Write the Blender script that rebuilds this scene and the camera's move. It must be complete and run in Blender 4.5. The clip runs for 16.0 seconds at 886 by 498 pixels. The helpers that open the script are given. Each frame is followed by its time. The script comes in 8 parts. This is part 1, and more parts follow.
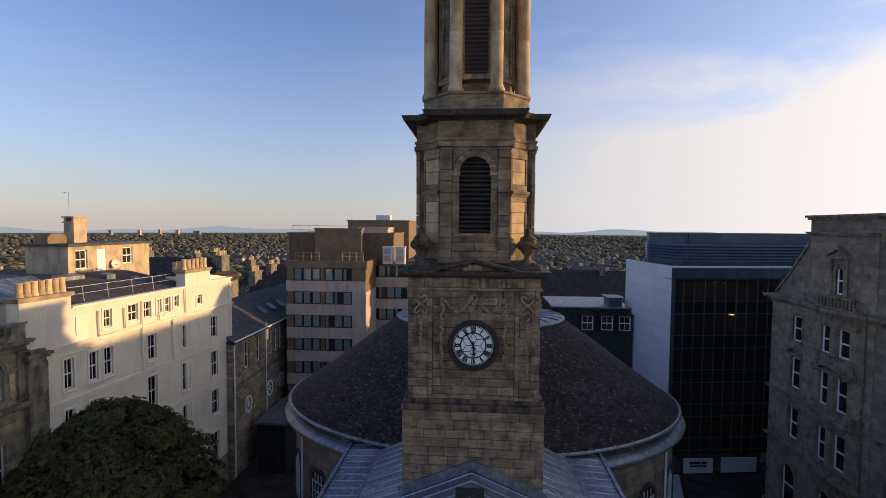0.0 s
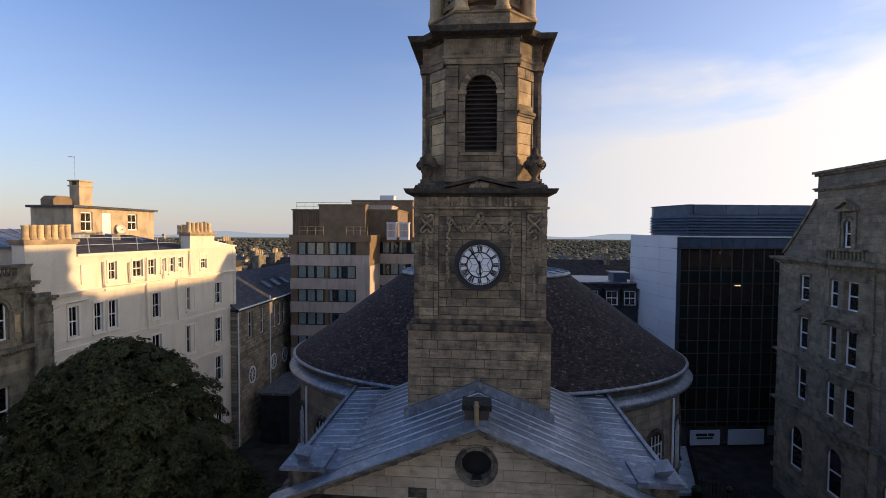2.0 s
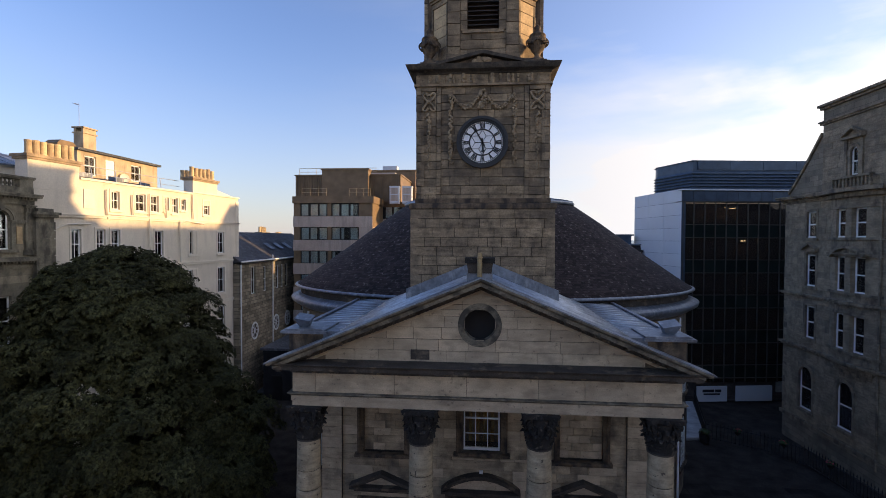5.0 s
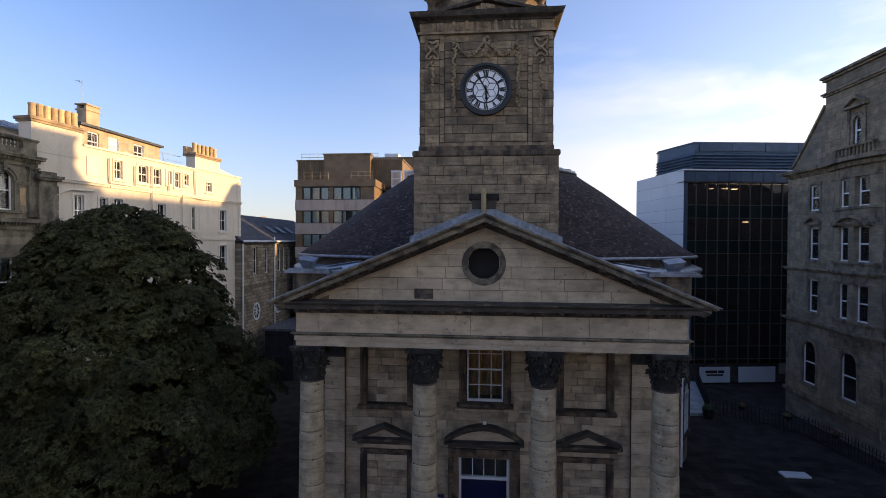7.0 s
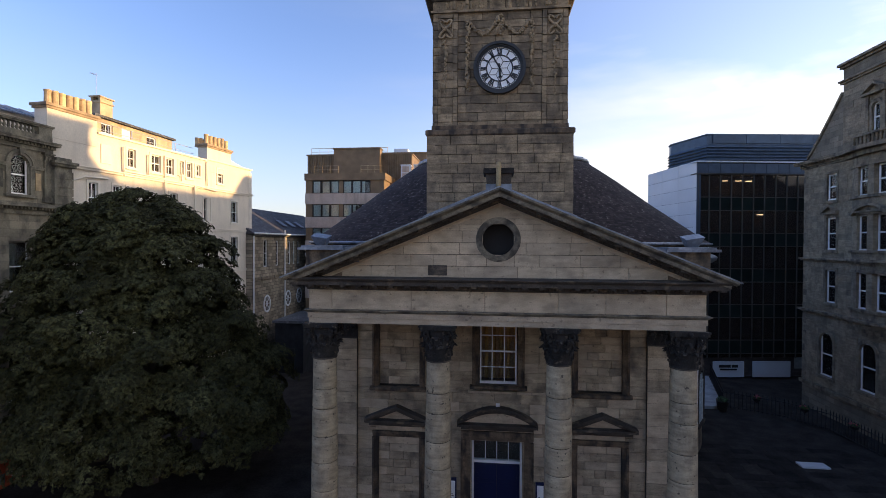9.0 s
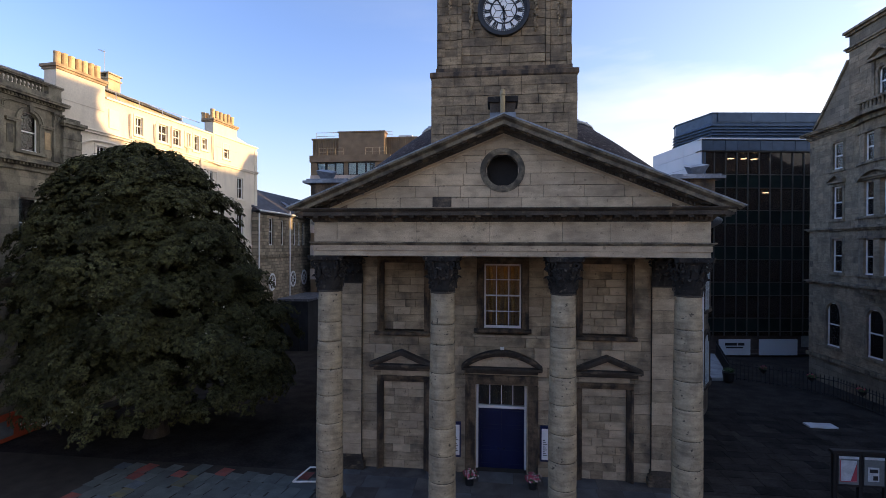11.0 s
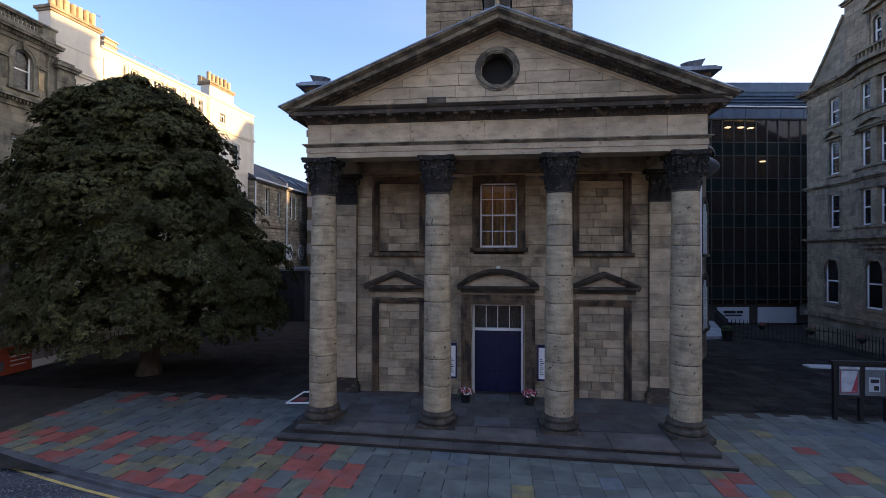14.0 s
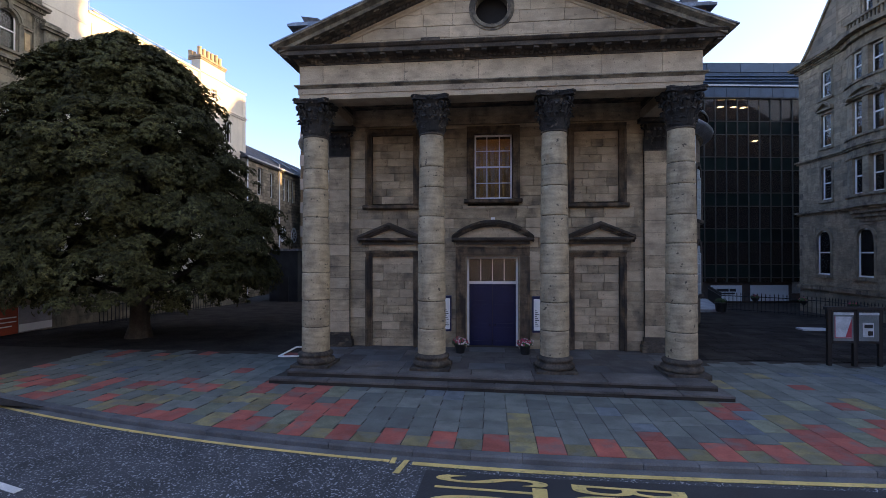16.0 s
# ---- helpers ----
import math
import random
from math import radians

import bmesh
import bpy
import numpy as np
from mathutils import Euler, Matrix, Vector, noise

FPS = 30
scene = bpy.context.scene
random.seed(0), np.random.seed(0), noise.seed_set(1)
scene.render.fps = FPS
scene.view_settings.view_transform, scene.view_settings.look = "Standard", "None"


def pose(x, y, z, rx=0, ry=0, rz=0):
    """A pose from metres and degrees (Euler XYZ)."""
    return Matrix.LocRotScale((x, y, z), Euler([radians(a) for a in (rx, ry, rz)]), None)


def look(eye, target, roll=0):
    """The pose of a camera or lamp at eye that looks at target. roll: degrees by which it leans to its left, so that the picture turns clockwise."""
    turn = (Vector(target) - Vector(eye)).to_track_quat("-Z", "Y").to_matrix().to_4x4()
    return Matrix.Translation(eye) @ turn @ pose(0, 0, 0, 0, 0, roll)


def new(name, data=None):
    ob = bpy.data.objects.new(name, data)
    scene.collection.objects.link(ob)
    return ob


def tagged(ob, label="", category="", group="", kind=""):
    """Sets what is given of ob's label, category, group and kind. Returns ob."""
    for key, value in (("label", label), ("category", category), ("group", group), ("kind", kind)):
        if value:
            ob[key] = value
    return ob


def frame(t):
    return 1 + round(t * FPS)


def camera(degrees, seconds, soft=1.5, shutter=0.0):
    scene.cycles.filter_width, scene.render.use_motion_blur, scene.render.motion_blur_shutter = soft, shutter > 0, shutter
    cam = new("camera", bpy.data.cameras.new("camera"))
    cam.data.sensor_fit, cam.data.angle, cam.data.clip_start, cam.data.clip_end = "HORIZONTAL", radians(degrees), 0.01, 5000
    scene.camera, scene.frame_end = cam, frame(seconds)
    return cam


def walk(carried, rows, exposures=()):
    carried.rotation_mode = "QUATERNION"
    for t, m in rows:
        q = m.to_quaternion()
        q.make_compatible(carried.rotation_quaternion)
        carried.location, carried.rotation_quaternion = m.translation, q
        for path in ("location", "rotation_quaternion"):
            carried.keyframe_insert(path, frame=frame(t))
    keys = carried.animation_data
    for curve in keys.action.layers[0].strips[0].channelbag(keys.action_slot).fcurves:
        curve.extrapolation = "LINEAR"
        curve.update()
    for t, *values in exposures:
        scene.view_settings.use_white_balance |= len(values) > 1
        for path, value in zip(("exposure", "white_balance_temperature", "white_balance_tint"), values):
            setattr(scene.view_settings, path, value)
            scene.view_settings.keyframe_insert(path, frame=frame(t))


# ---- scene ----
cam = camera(86.3, 16.0, soft=0.45)
ROWS = [
    (0, 0.153, 0.000, 21.975, 4.31, -2.79, 0.42),
    (0.5, 0.129, -0.012, 21.201, 4.36, -2.65, 0.38),
    (1, 0.117, -0.010, 20.431, 4.36, -2.54, 0.39),
    (1.5, 0.082, -0.033, 19.608, 4.52, -2.37, 0.38),
    (2, 0.056, -0.062, 18.802, 4.65, -2.19, 0.38),
    (2.5, 0.039, -0.079, 18.012, 4.73, -2.03, 0.36),
    (3, 0.126, -0.092, 17.227, 4.87, -1.89, 0.28),
    (3.5, 0.147, -0.103, 16.443, 4.97, -1.73, 0.28),
    (4, 0.113, -0.092, 15.635, 5.01, -1.54, 0.27),
    (4.5, 0.086, -0.068, 14.844, 5.02, -1.41, 0.25),
    (5, 0.108, -0.041, 14.051, 5.05, -1.29, 0.22),
    (7.5, -0.005, -0.063, 11.861, 5.26, -0.86, 0.23),
    (8, -0.027, -0.053, 11.812, 5.48, -0.85, 0.22),
    (8.5, -0.060, -0.022, 11.601, 5.78, -0.77, 0.25),
    (9, -0.174, 0.038, 11.214, 6.11, -0.72, 0.28),
    (11.5, -0.138, -0.058, 8.372, 6.68, -0.18, 0.23),
    (12, -0.117, -0.021, 7.829, 6.69, -0.06, 0.20),
    (12.5, -0.098, 0.058, 7.282, 6.69, 0.04, 0.19),
    (13, -0.088, 0.087, 6.728, 6.67, 0.18, 0.17),
    (13.5, -0.057, 0.124, 6.197, 6.65, 0.28, 0.16),
    (14, -0.044, 0.132, 5.662, 6.48, 0.42, 0.11),
    (14.5, -0.049, 0.190, 5.149, 6.11, 0.49, 0.05),
    (15, -0.063, 0.227, 4.693, 5.87, 0.46, 0.02),
    (15.5, -0.078, 0.300, 4.242, 5.73, 0.45, -0.02),
    (16, -0.073, 0.307, 3.873, 5.74, 0.38, -0.04),
]
walk(cam, [(t, pose(x, y, z, 90 + pitch, -roll, yaw)) for t, x, y, z, yaw, pitch, roll in ROWS],
     exposures=((0, 0.23), (2.5, 0.42), (5, 0.60), (9, 0.88), (12.5, 1.19), (16, 1.52)))

# ---- world, sun ----
SUN_AZ, SUN_EL = radians(78.3), radians(6.4)
SKY_GAIN, VEIL_FAR, VEIL_SUN = (1.88, 1.77, 2.36), (3.5, 3.6, 4.0), (8.9, 8.3, 7.9)
world = bpy.data.worlds.new("sky")
scene.world = world
world.use_nodes = True
wn, wl = world.node_tree.nodes, world.node_tree.links
wn.clear()
w_out, w_bg = wn.new("ShaderNodeOutputWorld"), wn.new("ShaderNodeBackground")
w_sky = wn.new("ShaderNodeTexSky")
w_sky.sky_type = "NISHITA"
w_sky.sun_disc = False
w_sky.sun_elevation, w_sky.sun_rotation = SUN_EL, SUN_AZ
w_sky.altitude, w_sky.air_density, w_sky.dust_density, w_sky.ozone_density = 100, 1.0, 0.2, 2.0


def w_math(op, a, b=None, clamp=False):
    m = wn.new("ShaderNodeMath")
    m.operation, m.use_clamp = op, clamp
    for i, v in enumerate((a, b)):
        if v is None:
            continue
        if isinstance(v, (int, float)):
            m.inputs[i].default_value = v
        else:
            wl.new(v, m.inputs[i])
    return m.outputs[0]


def w_mixer(fac, a, b, mode="MIX"):
    m = wn.new("ShaderNodeMixRGB")
    m.blend_type = mode
    for sock, v in zip(m.inputs, (fac, a, b)):
        if isinstance(v, (int, float)):
            sock.default_value = v
        elif isinstance(v, tuple):
            sock.default_value = (*v, 1)
        else:
            wl.new(v, sock)
    return m.outputs[0]


# thin high cloud: a veil that thickens towards the horizon and towards the sun, with streaks
w_tc, w_sep, w_map, w_noise, w_dot = (wn.new("ShaderNodeTexCoord"), wn.new("ShaderNodeSeparateXYZ"), wn.new("ShaderNodeMapping"),
                                      wn.new("ShaderNodeTexNoise"), wn.new("ShaderNodeVectorMath"))
wl.new(w_tc.outputs["Generated"], w_sep.inputs[0])
wl.new(w_tc.outputs["Generated"], w_map.inputs[0])
w_map.inputs["Scale"].default_value, w_map.inputs["Rotation"].default_value = (1.0, 1.0, 4.6), (0.0, 0.32, 0.0)
wl.new(w_map.outputs[0], w_noise.inputs["Vector"])
w_noise.inputs["Scale"].default_value, w_noise.inputs["Detail"].default_value = 1.5, 8
w_dot.operation = "DOT_PRODUCT"
wl.new(w_tc.outputs["Generated"], w_dot.inputs[0])
w_dot.inputs[1].default_value = (math.sin(SUN_AZ), math.cos(SUN_AZ), 0.05)
near_sun = w_math("POWER", w_math("MULTIPLY", w_math("ADD", w_dot.outputs["Value"], 0.25), 0.8, True), 1.6)
low = w_math("POWER", w_math("SUBTRACT", 1.0, w_math("DIVIDE", w_sep.outputs[2], 0.42, True), True), 2.0)
cloud = w_math("MULTIPLY", w_math("SUBTRACT", w_noise.outputs[0], 0.45, True), 5.0, True)
veil = w_math("ADD", w_math("ADD", 0.02, w_math("MULTIPLY", low, 0.74)), w_math("MULTIPLY", near_sun, 0.34))
veil = w_math("ADD", veil, w_math("MULTIPLY", cloud, w_math("ADD", 0.05, w_math("MULTIPLY", near_sun, 1.08))), True)
veil_colour = w_mixer(near_sun, VEIL_FAR, VEIL_SUN)
# a bank of cloud low on the sunny side, with a ragged upper edge
w_map2, w_noise2 = wn.new("ShaderNodeMapping"), wn.new("ShaderNodeTexNoise")
wl.new(w_tc.outputs["Generated"], w_map2.inputs[0])
w_map2.inputs["Scale"].default_value, w_map2.inputs["Rotation"].default_value = (1.0, 1.0, 2.4), (0.0, 0.3, 0.0)
wl.new(w_map2.outputs[0], w_noise2.inputs["Vector"])
w_noise2.inputs["Scale"].default_value, w_noise2.inputs["Detail"].default_value = 3.2, 9
bank = w_math("SUBTRACT", w_math("SUBTRACT", w_dot.outputs["Value"], 0.34), w_math("MULTIPLY", w_math("SUBTRACT", w_sep.outputs[2], 0.05), 1.35))
bank = w_math("MULTIPLY", w_math("ADD", bank, w_math("MULTIPLY", w_math("SUBTRACT", w_noise2.outputs[0], 0.5), 1.1)), 4.5, True)
veil = w_math("ADD", veil, w_math("MULTIPLY", bank, 0.64), True)
blue = w_mixer(1.0, w_sky.outputs[0], SKY_GAIN, "MULTIPLY")
wl.new(w_mixer(veil, blue, veil_colour), w_bg.inputs[0])
w_bg.inputs[1].default_value = 0.114
wl.new(w_bg.outputs[0], w_out.inputs[0])

sun = new("sun", bpy.data.lights.new("sun", "SUN"))
sun.data.energy, sun.data.angle, sun.data.color = 4.7, radians(0.6), (1.0, 0.63, 0.3)
sun.matrix_world = look((300 * math.sin(SUN_AZ), 300 * math.cos(SUN_AZ), 300 * math.tan(SUN_EL)), (0, 0, 0))


# ---- materials ----
def material(name, color, rough=0.8, metal=0.0, var=0.25, scale=1.5, fine=30.0, bump=0.3, stain=0.0, stain_color=(0.03, 0.028, 0.025),
             stain_scale=(0.5, 0.5, 0.25), random_tone=0.0, island=False, spec=0.4, stain_lo=0.5, stain_hi=0.68, bedding=0.0, pits=0.0):
    """Grain at two scales on the world position, soot or dirt in its own patches, and a tone of its own for each piece."""
    m = bpy.data.materials.new(name)
    m.use_nodes = True
    n, l = m.node_tree.nodes, m.node_tree.links
    b = n["Principled BSDF"]
    b.inputs["Roughness"].default_value, b.inputs["Metallic"].default_value = rough, metal
    b.inputs["Specular IOR Level"].default_value = spec
    geo = n.new("ShaderNodeNewGeometry")

    def noise_at(s, detail=6, vec=None):
        t = n.new("ShaderNodeTexNoise")
        t.inputs["Scale"].default_value, t.inputs["Detail"].default_value = s, detail
        l.new(vec or geo.outputs["Position"], t.inputs["Vector"])
        return t.outputs[0]

    def mixer(fac, a, c, mode="MIX"):
        x = n.new("ShaderNodeMixRGB")
        x.blend_type = mode
        for sock, v in zip(x.inputs, (fac, a, c)):
            if isinstance(v, (int, float)):
                sock.default_value = v
            elif isinstance(v, tuple):
                sock.default_value = (*v, 1) if len(v) == 3 else v
            else:
                l.new(v, sock)
        return x.outputs[0]

    def ramp(v, lo, hi, c0=(0, 0, 0, 1), c1=(1, 1, 1, 1)):
        r = n.new("ShaderNodeValToRGB")
        r.color_ramp.elements[0].position, r.color_ramp.elements[1].position = lo, hi
        r.color_ramp.elements[0].color, r.color_ramp.elements[1].color = c0, c1
        l.new(v, r.inputs[0])
        return r.outputs[0]

    lo, hi = 1 - var, 1 + var
    big = ramp(noise_at(scale), 0.3, 0.7, (lo, lo, lo, 1), (hi, hi, hi, 1))
    small_v = noise_at(fine, 8)
    small = ramp(small_v, 0.32, 0.68, (1 - var * 0.6,) * 3 + (1,), (1 + var * 0.6,) * 3 + (1,))
    col = mixer(1.0, mixer(1.0, color, big, "MULTIPLY"), small, "MULTIPLY")
    if random_tone:
        if island:
            rnd = geo.outputs["Random Per Island"]
        else:
            rnd = n.new("ShaderNodeObjectInfo").outputs["Random"]
        tone = ramp(rnd, 0.0, 1.0, (1 - random_tone, 1 - random_tone, 1 - random_tone * 0.9, 1), (1 + random_tone, 1 + random_tone * 0.92, 1 + random_tone * 0.8, 1))
        col = mixer(1.0, col, tone, "MULTIPLY")
    if stain:
        mp = n.new("ShaderNodeMapping")
        mp.inputs["Scale"].default_value = stain_scale
        l.new(geo.outputs["Position"], mp.inputs[0])
        s = ramp(noise_at(2.2, 9, mp.outputs[0]), stain_lo, stain_hi)
        s2 = n.new("ShaderNodeMath")
        s2.operation = "MULTIPLY"
        s2.inputs[1].default_value = stain
        l.new(s, s2.inputs[0])
        col = mixer(s2.outputs[0], col, stain_color)
    if bedding:
        # thin level streaks where the beds of the stone have weathered
        mb = n.new("ShaderNodeMapping")
        mb.inputs["Scale"].default_value = (1.3, 1.3, 6.0)
        l.new(geo.outputs["Position"], mb.inputs[0])
        k = 1 - bedding
        col = mixer(1.0, col, ramp(noise_at(1.6, 7, mb.outputs[0]), 0.36, 0.6, (k, k, k, 1), (1.06, 1.06, 1.06, 1)), "MULTIPLY")
    if pits:
        col = mixer(ramp(noise_at(7.5, 3), 0.655, 0.69, (0, 0, 0, 1), (pits, pits, pits, 1)), col, (0.035, 0.03, 0.025))
    l.new(col, b.inputs["Base Color"])
    if bump:
        bp = n.new("ShaderNodeBump")
        bp.inputs["Strength"].default_value, bp.inputs["Distance"].default_value = bump, 0.02
        l.new(small_v, bp.inputs["Height"])
        l.new(bp.outputs[0], b.inputs["Normal"])
    return m


def coursed(name, color, dark, bw, bh, rough=0.85, tone=0.3, mortar=0.02, bump=0.5, axis="x", stain=0.0, **more):
    """Far masonry or slating: courses by a Brick Texture on a wall that runs along x or y (axis 'r': a slope, by distance along x and height)."""
    m = material(name, color, rough, var=0.22, scale=0.9, fine=14, bump=0.15, stain=stain, **more)
    n, l = m.node_tree.nodes, m.node_tree.links
    b = n["Principled BSDF"]
    geo = n.new("ShaderNodeNewGeometry")
    sep, com = n.new("ShaderNodeSeparateXYZ"), n.new("ShaderNodeCombineXYZ")
    l.new(geo.outputs["Position"], sep.inputs[0])
    if axis == "o":
        # round the oval hall: by the angle about its middle
        dx, dy, at2, ml = (n.new("ShaderNodeMath") for _ in range(4))
        dx.operation, dy.operation, at2.operation, ml.operation = "SUBTRACT", "SUBTRACT", "ARCTAN2", "MULTIPLY"
        dx.inputs[1].default_value, dy.inputs[1].default_value, ml.inputs[1].default_value = 0.3, 30.5, 10.0
        l.new(sep.outputs[0], dx.inputs[0]), l.new(sep.outputs[1], dy.inputs[0])
        l.new(dy.outputs[0], at2.inputs[0]), l.new(dx.outputs[0], at2.inputs[1])
        l.new(at2.outputs[0], ml.inputs[0]), l.new(ml.outputs[0], com.inputs[0])
    else:
        l.new(sep.outputs[{"x": 0, "y": 1, "r": 0}[axis]], com.inputs[0])
    l.new(sep.outputs[2], com.inputs[1])
    br = n.new("ShaderNodeTexBrick")
    br.inputs["Scale"].default_value = 1.0
    br.inputs["Brick Width"].default_value, br.inputs["Row Height"].default_value = bw, bh
    br.inputs["Mortar Size"].default_value, br.inputs["Mortar Smooth"].default_value = mortar, 0.3
    br.inputs["Color1"].default_value = (1 - tone,) * 3 + (1,)
    br.inputs["Color2"].default_value = (1 + tone, 1 + tone * 0.9, 1 + tone * 0.8, 1)
    br.inputs["Mortar"].default_value = (dark, dark, dark, 1)
    l.new(com.outputs[0], br.inputs["Vector"])
    old = b.inputs["Base Color"].links[0].from_socket
    mx = n.new("ShaderNodeMixRGB")
    mx.blend_type, mx.inputs[0].default_value = "MULTIPLY", 1.0
    l.new(old, mx.inputs[1])
    l.new(br.outputs["Color"], mx.inputs[2])
    l.new(mx.outputs[0], b.inputs["Base Color"])
    bp = n.new("ShaderNodeBump")
    bp.inputs["Strength"].default_value, bp.inputs["Distance"].default_value, bp.invert = bump, 0.03, True
    l.new(br.outputs["Fac"], bp.inputs["Height"])
    l.new(b.inputs["Normal"].links[0].from_socket, bp.inputs["Normal"])
    l.new(bp.outputs[0], b.inputs["Normal"])
    return m


def glass_material(name, tint=(0.9, 0.95, 0.95), rough=0.02, ior=1.5, black_lift=0.03):
    """Clear or smoked glass with Fresnel gloss and a diffuse film that lifts its black."""
    m = bpy.data.materials.new(name)
    m.use_nodes = True
    n, l = m.node_tree.nodes, m.node_tree.links
    n.remove(n["Principled BSDF"])
    tr, gl, mx, fr = n.new("ShaderNodeBsdfTransparent"), n.new("ShaderNodeBsdfGlossy"), n.new("ShaderNodeMixShader"), n.new("ShaderNodeFresnel")
    tr.inputs[0].default_value = (*tint, 1)
    gl.inputs["Roughness"].default_value = rough
    fr.inputs["IOR"].default_value = ior
    tex, bp = n.new("ShaderNodeTexNoise"), n.new("ShaderNodeBump")
    tex.inputs["Scale"].default_value = 0.8
    bp.inputs["Strength"].default_value, bp.inputs["Distance"].default_value = 0.1, 0.02
    l.new(tex.outputs[0], bp.inputs["Height"])
    l.new(bp.outputs[0], gl.inputs["Normal"])
    l.new(fr.outputs[0], mx.inputs[0])
    l.new(tr.outputs[0], mx.inputs[1])
    l.new(gl.outputs[0], mx.inputs[2])
    # brown diffuse share painted in as light, so dark panes read less black
    df, film = n.new("ShaderNodeBsdfDiffuse"), n.new("ShaderNodeMixShader")
    df.inputs[0].default_value, film.inputs[0].default_value = (0.42, 0.34, 0.3, 1), black_lift
    l.new(mx.outputs[0], film.inputs[1])
    l.new(df.outputs[0], film.inputs[2])
    l.new(film.outputs[0], n["Material Output"].inputs["Surface"])
    return m


def glow_material(name, color, strength):
    m = bpy.data.materials.new(name)
    m.use_nodes = True
    b = m.node_tree.nodes["Principled BSDF"]
    b.inputs["Base Color"].default_value = (*color, 1)
    b.inputs["Emission Color"].default_value = (*color, 1)
    b.inputs["Emission Strength"].default_value = strength
    return m


M_STONE = material("weathered_sandstone", (0.382, 0.305, 0.2), 0.88, var=0.24, scale=1.9, fine=26, bump=0.8, stain=0.75, stain_color=(0.055, 0.047, 0.04), random_tone=0.17, stain_scale=(0.75, 0.75, 0.5), stain_lo=0.48, stain_hi=0.72, bedding=0.2, pits=0.5)
M_CLEAN = material("cleaned_sandstone", (0.452, 0.362, 0.246), 0.86, var=0.16, scale=1.6, fine=26, bump=0.7, stain=0.5, stain_color=(0.1, 0.082, 0.065), random_tone=0.13, stain_scale=(0.6, 0.6, 0.9), stain_lo=0.53, stain_hi=0.74, bedding=0.1, pits=0.4)
M_DRUM = material("pitted_column_stone", (0.365, 0.302, 0.2), 0.88, var=0.2, scale=2.6, fine=20, bump=0.9, stain=0.55, stain_color=(0.1, 0.084, 0.066), random_tone=0.13, stain_scale=(1.3, 1.3, 0.6), stain_lo=0.52, stain_hi=0.76, bedding=0.24, pits=0.8)
M_TOWER = material("tower_sandstone", (0.258, 0.197, 0.124), 0.9, var=0.3, scale=2.2, fine=18, bump=0.9, stain=0.7, stain_color=(0.045, 0.039, 0.033), random_tone=0.3, stain_scale=(0.9, 0.9, 0.6), stain_lo=0.47, stain_hi=0.7, bedding=0.28, pits=0.5)
# colour raised to carry the low sun on the belfry's slanting faces
M_LIFTED_STONE = material("sun_lifted_sandstone", (0.48, 0.355, 0.2), 0.9, var=0.22, scale=2, fine=14, bump=0.5, stain=0.45, stain_color=(0.08, 0.07, 0.055), stain_scale=(0.9, 0.9, 0.5), random_tone=0.15)
M_RELIEF = material("weathered_relief_stone", (0.3, 0.23, 0.145), 0.9, var=0.3, scale=3, fine=16, bump=0.5, stain=0.7, stain_color=(0.06, 0.05, 0.04), stain_scale=(1.5, 1.5, 1.0), stain_lo=0.5, stain_hi=0.68)
M_CRUST = material("soot_crust", (0.055, 0.047, 0.038), 0.92, var=0.5, scale=2, fine=18, bump=0.9, stain=0.55, stain_color=(0.17, 0.135, 0.09), stain_lo=0.52, stain_hi=0.72, stain_scale=(2.6, 2.6, 2.6))
M_SOOT = material("sooty_moulding", (0.06, 0.05, 0.04), 0.9, var=0.45, scale=1.5, fine=25, bump=0.6, stain=0.6, stain_color=(0.24, 0.185, 0.12), stain_lo=0.56, stain_hi=0.66, stain_scale=(0.9, 0.9, 1.5))
M_CORONA = material("worn_cornice_stone", (0.21, 0.18, 0.13), 0.9, var=0.35, scale=1.8, fine=18, bump=0.8, stain=0.85, stain_color=(0.05, 0.046, 0.04), stain_scale=(1.0, 1.0, 1.4), stain_lo=0.44, stain_hi=0.6)
M_DRESS = material("dressed_sandstone", (0.15, 0.108, 0.068), 0.88, var=0.34, scale=1.8, fine=22, bump=0.7, stain=0.9, stain_color=(0.028, 0.024, 0.022), stain_scale=(1.2, 1.2, 0.5), stain_lo=0.44, stain_hi=0.6, bedding=0.2)
M_BLACKSTONE = material("black_crusted_carving", (0.022, 0.02, 0.018), 0.9, var=0.5, scale=3, fine=30, bump=0.8, stain=0.75, stain_color=(0.15, 0.12, 0.09), stain_scale=(3.0, 3.0, 3.0), stain_lo=0.6, stain_hi=0.7)
M_JOINT = material("dark_joint", (0.05, 0.043, 0.035), 0.95, var=0.3, bump=0.2)
M_LEAD = material("weathered_lead", (0.175, 0.198, 0.23), 0.45, 0.5, var=0.3, scale=1.6, fine=9, bump=0.12, stain=0.55, stain_color=(0.46, 0.49, 0.52), stain_scale=(2.0, 2.0, 0.9), stain_lo=0.54, stain_hi=0.7, random_tone=0.25)
# rolls in a paler lead than the sheets beside them
M_ROLL = material("pale_lead_roll", (0.42, 0.45, 0.49), 0.4, 0.5, var=0.25, scale=2, fine=9, bump=0.1)
M_SLATE = coursed("roof_slates", (0.036, 0.031, 0.031), 0.45, 0.34, 0.13, 0.92, 0.55, 0.012, 0.4, "r")
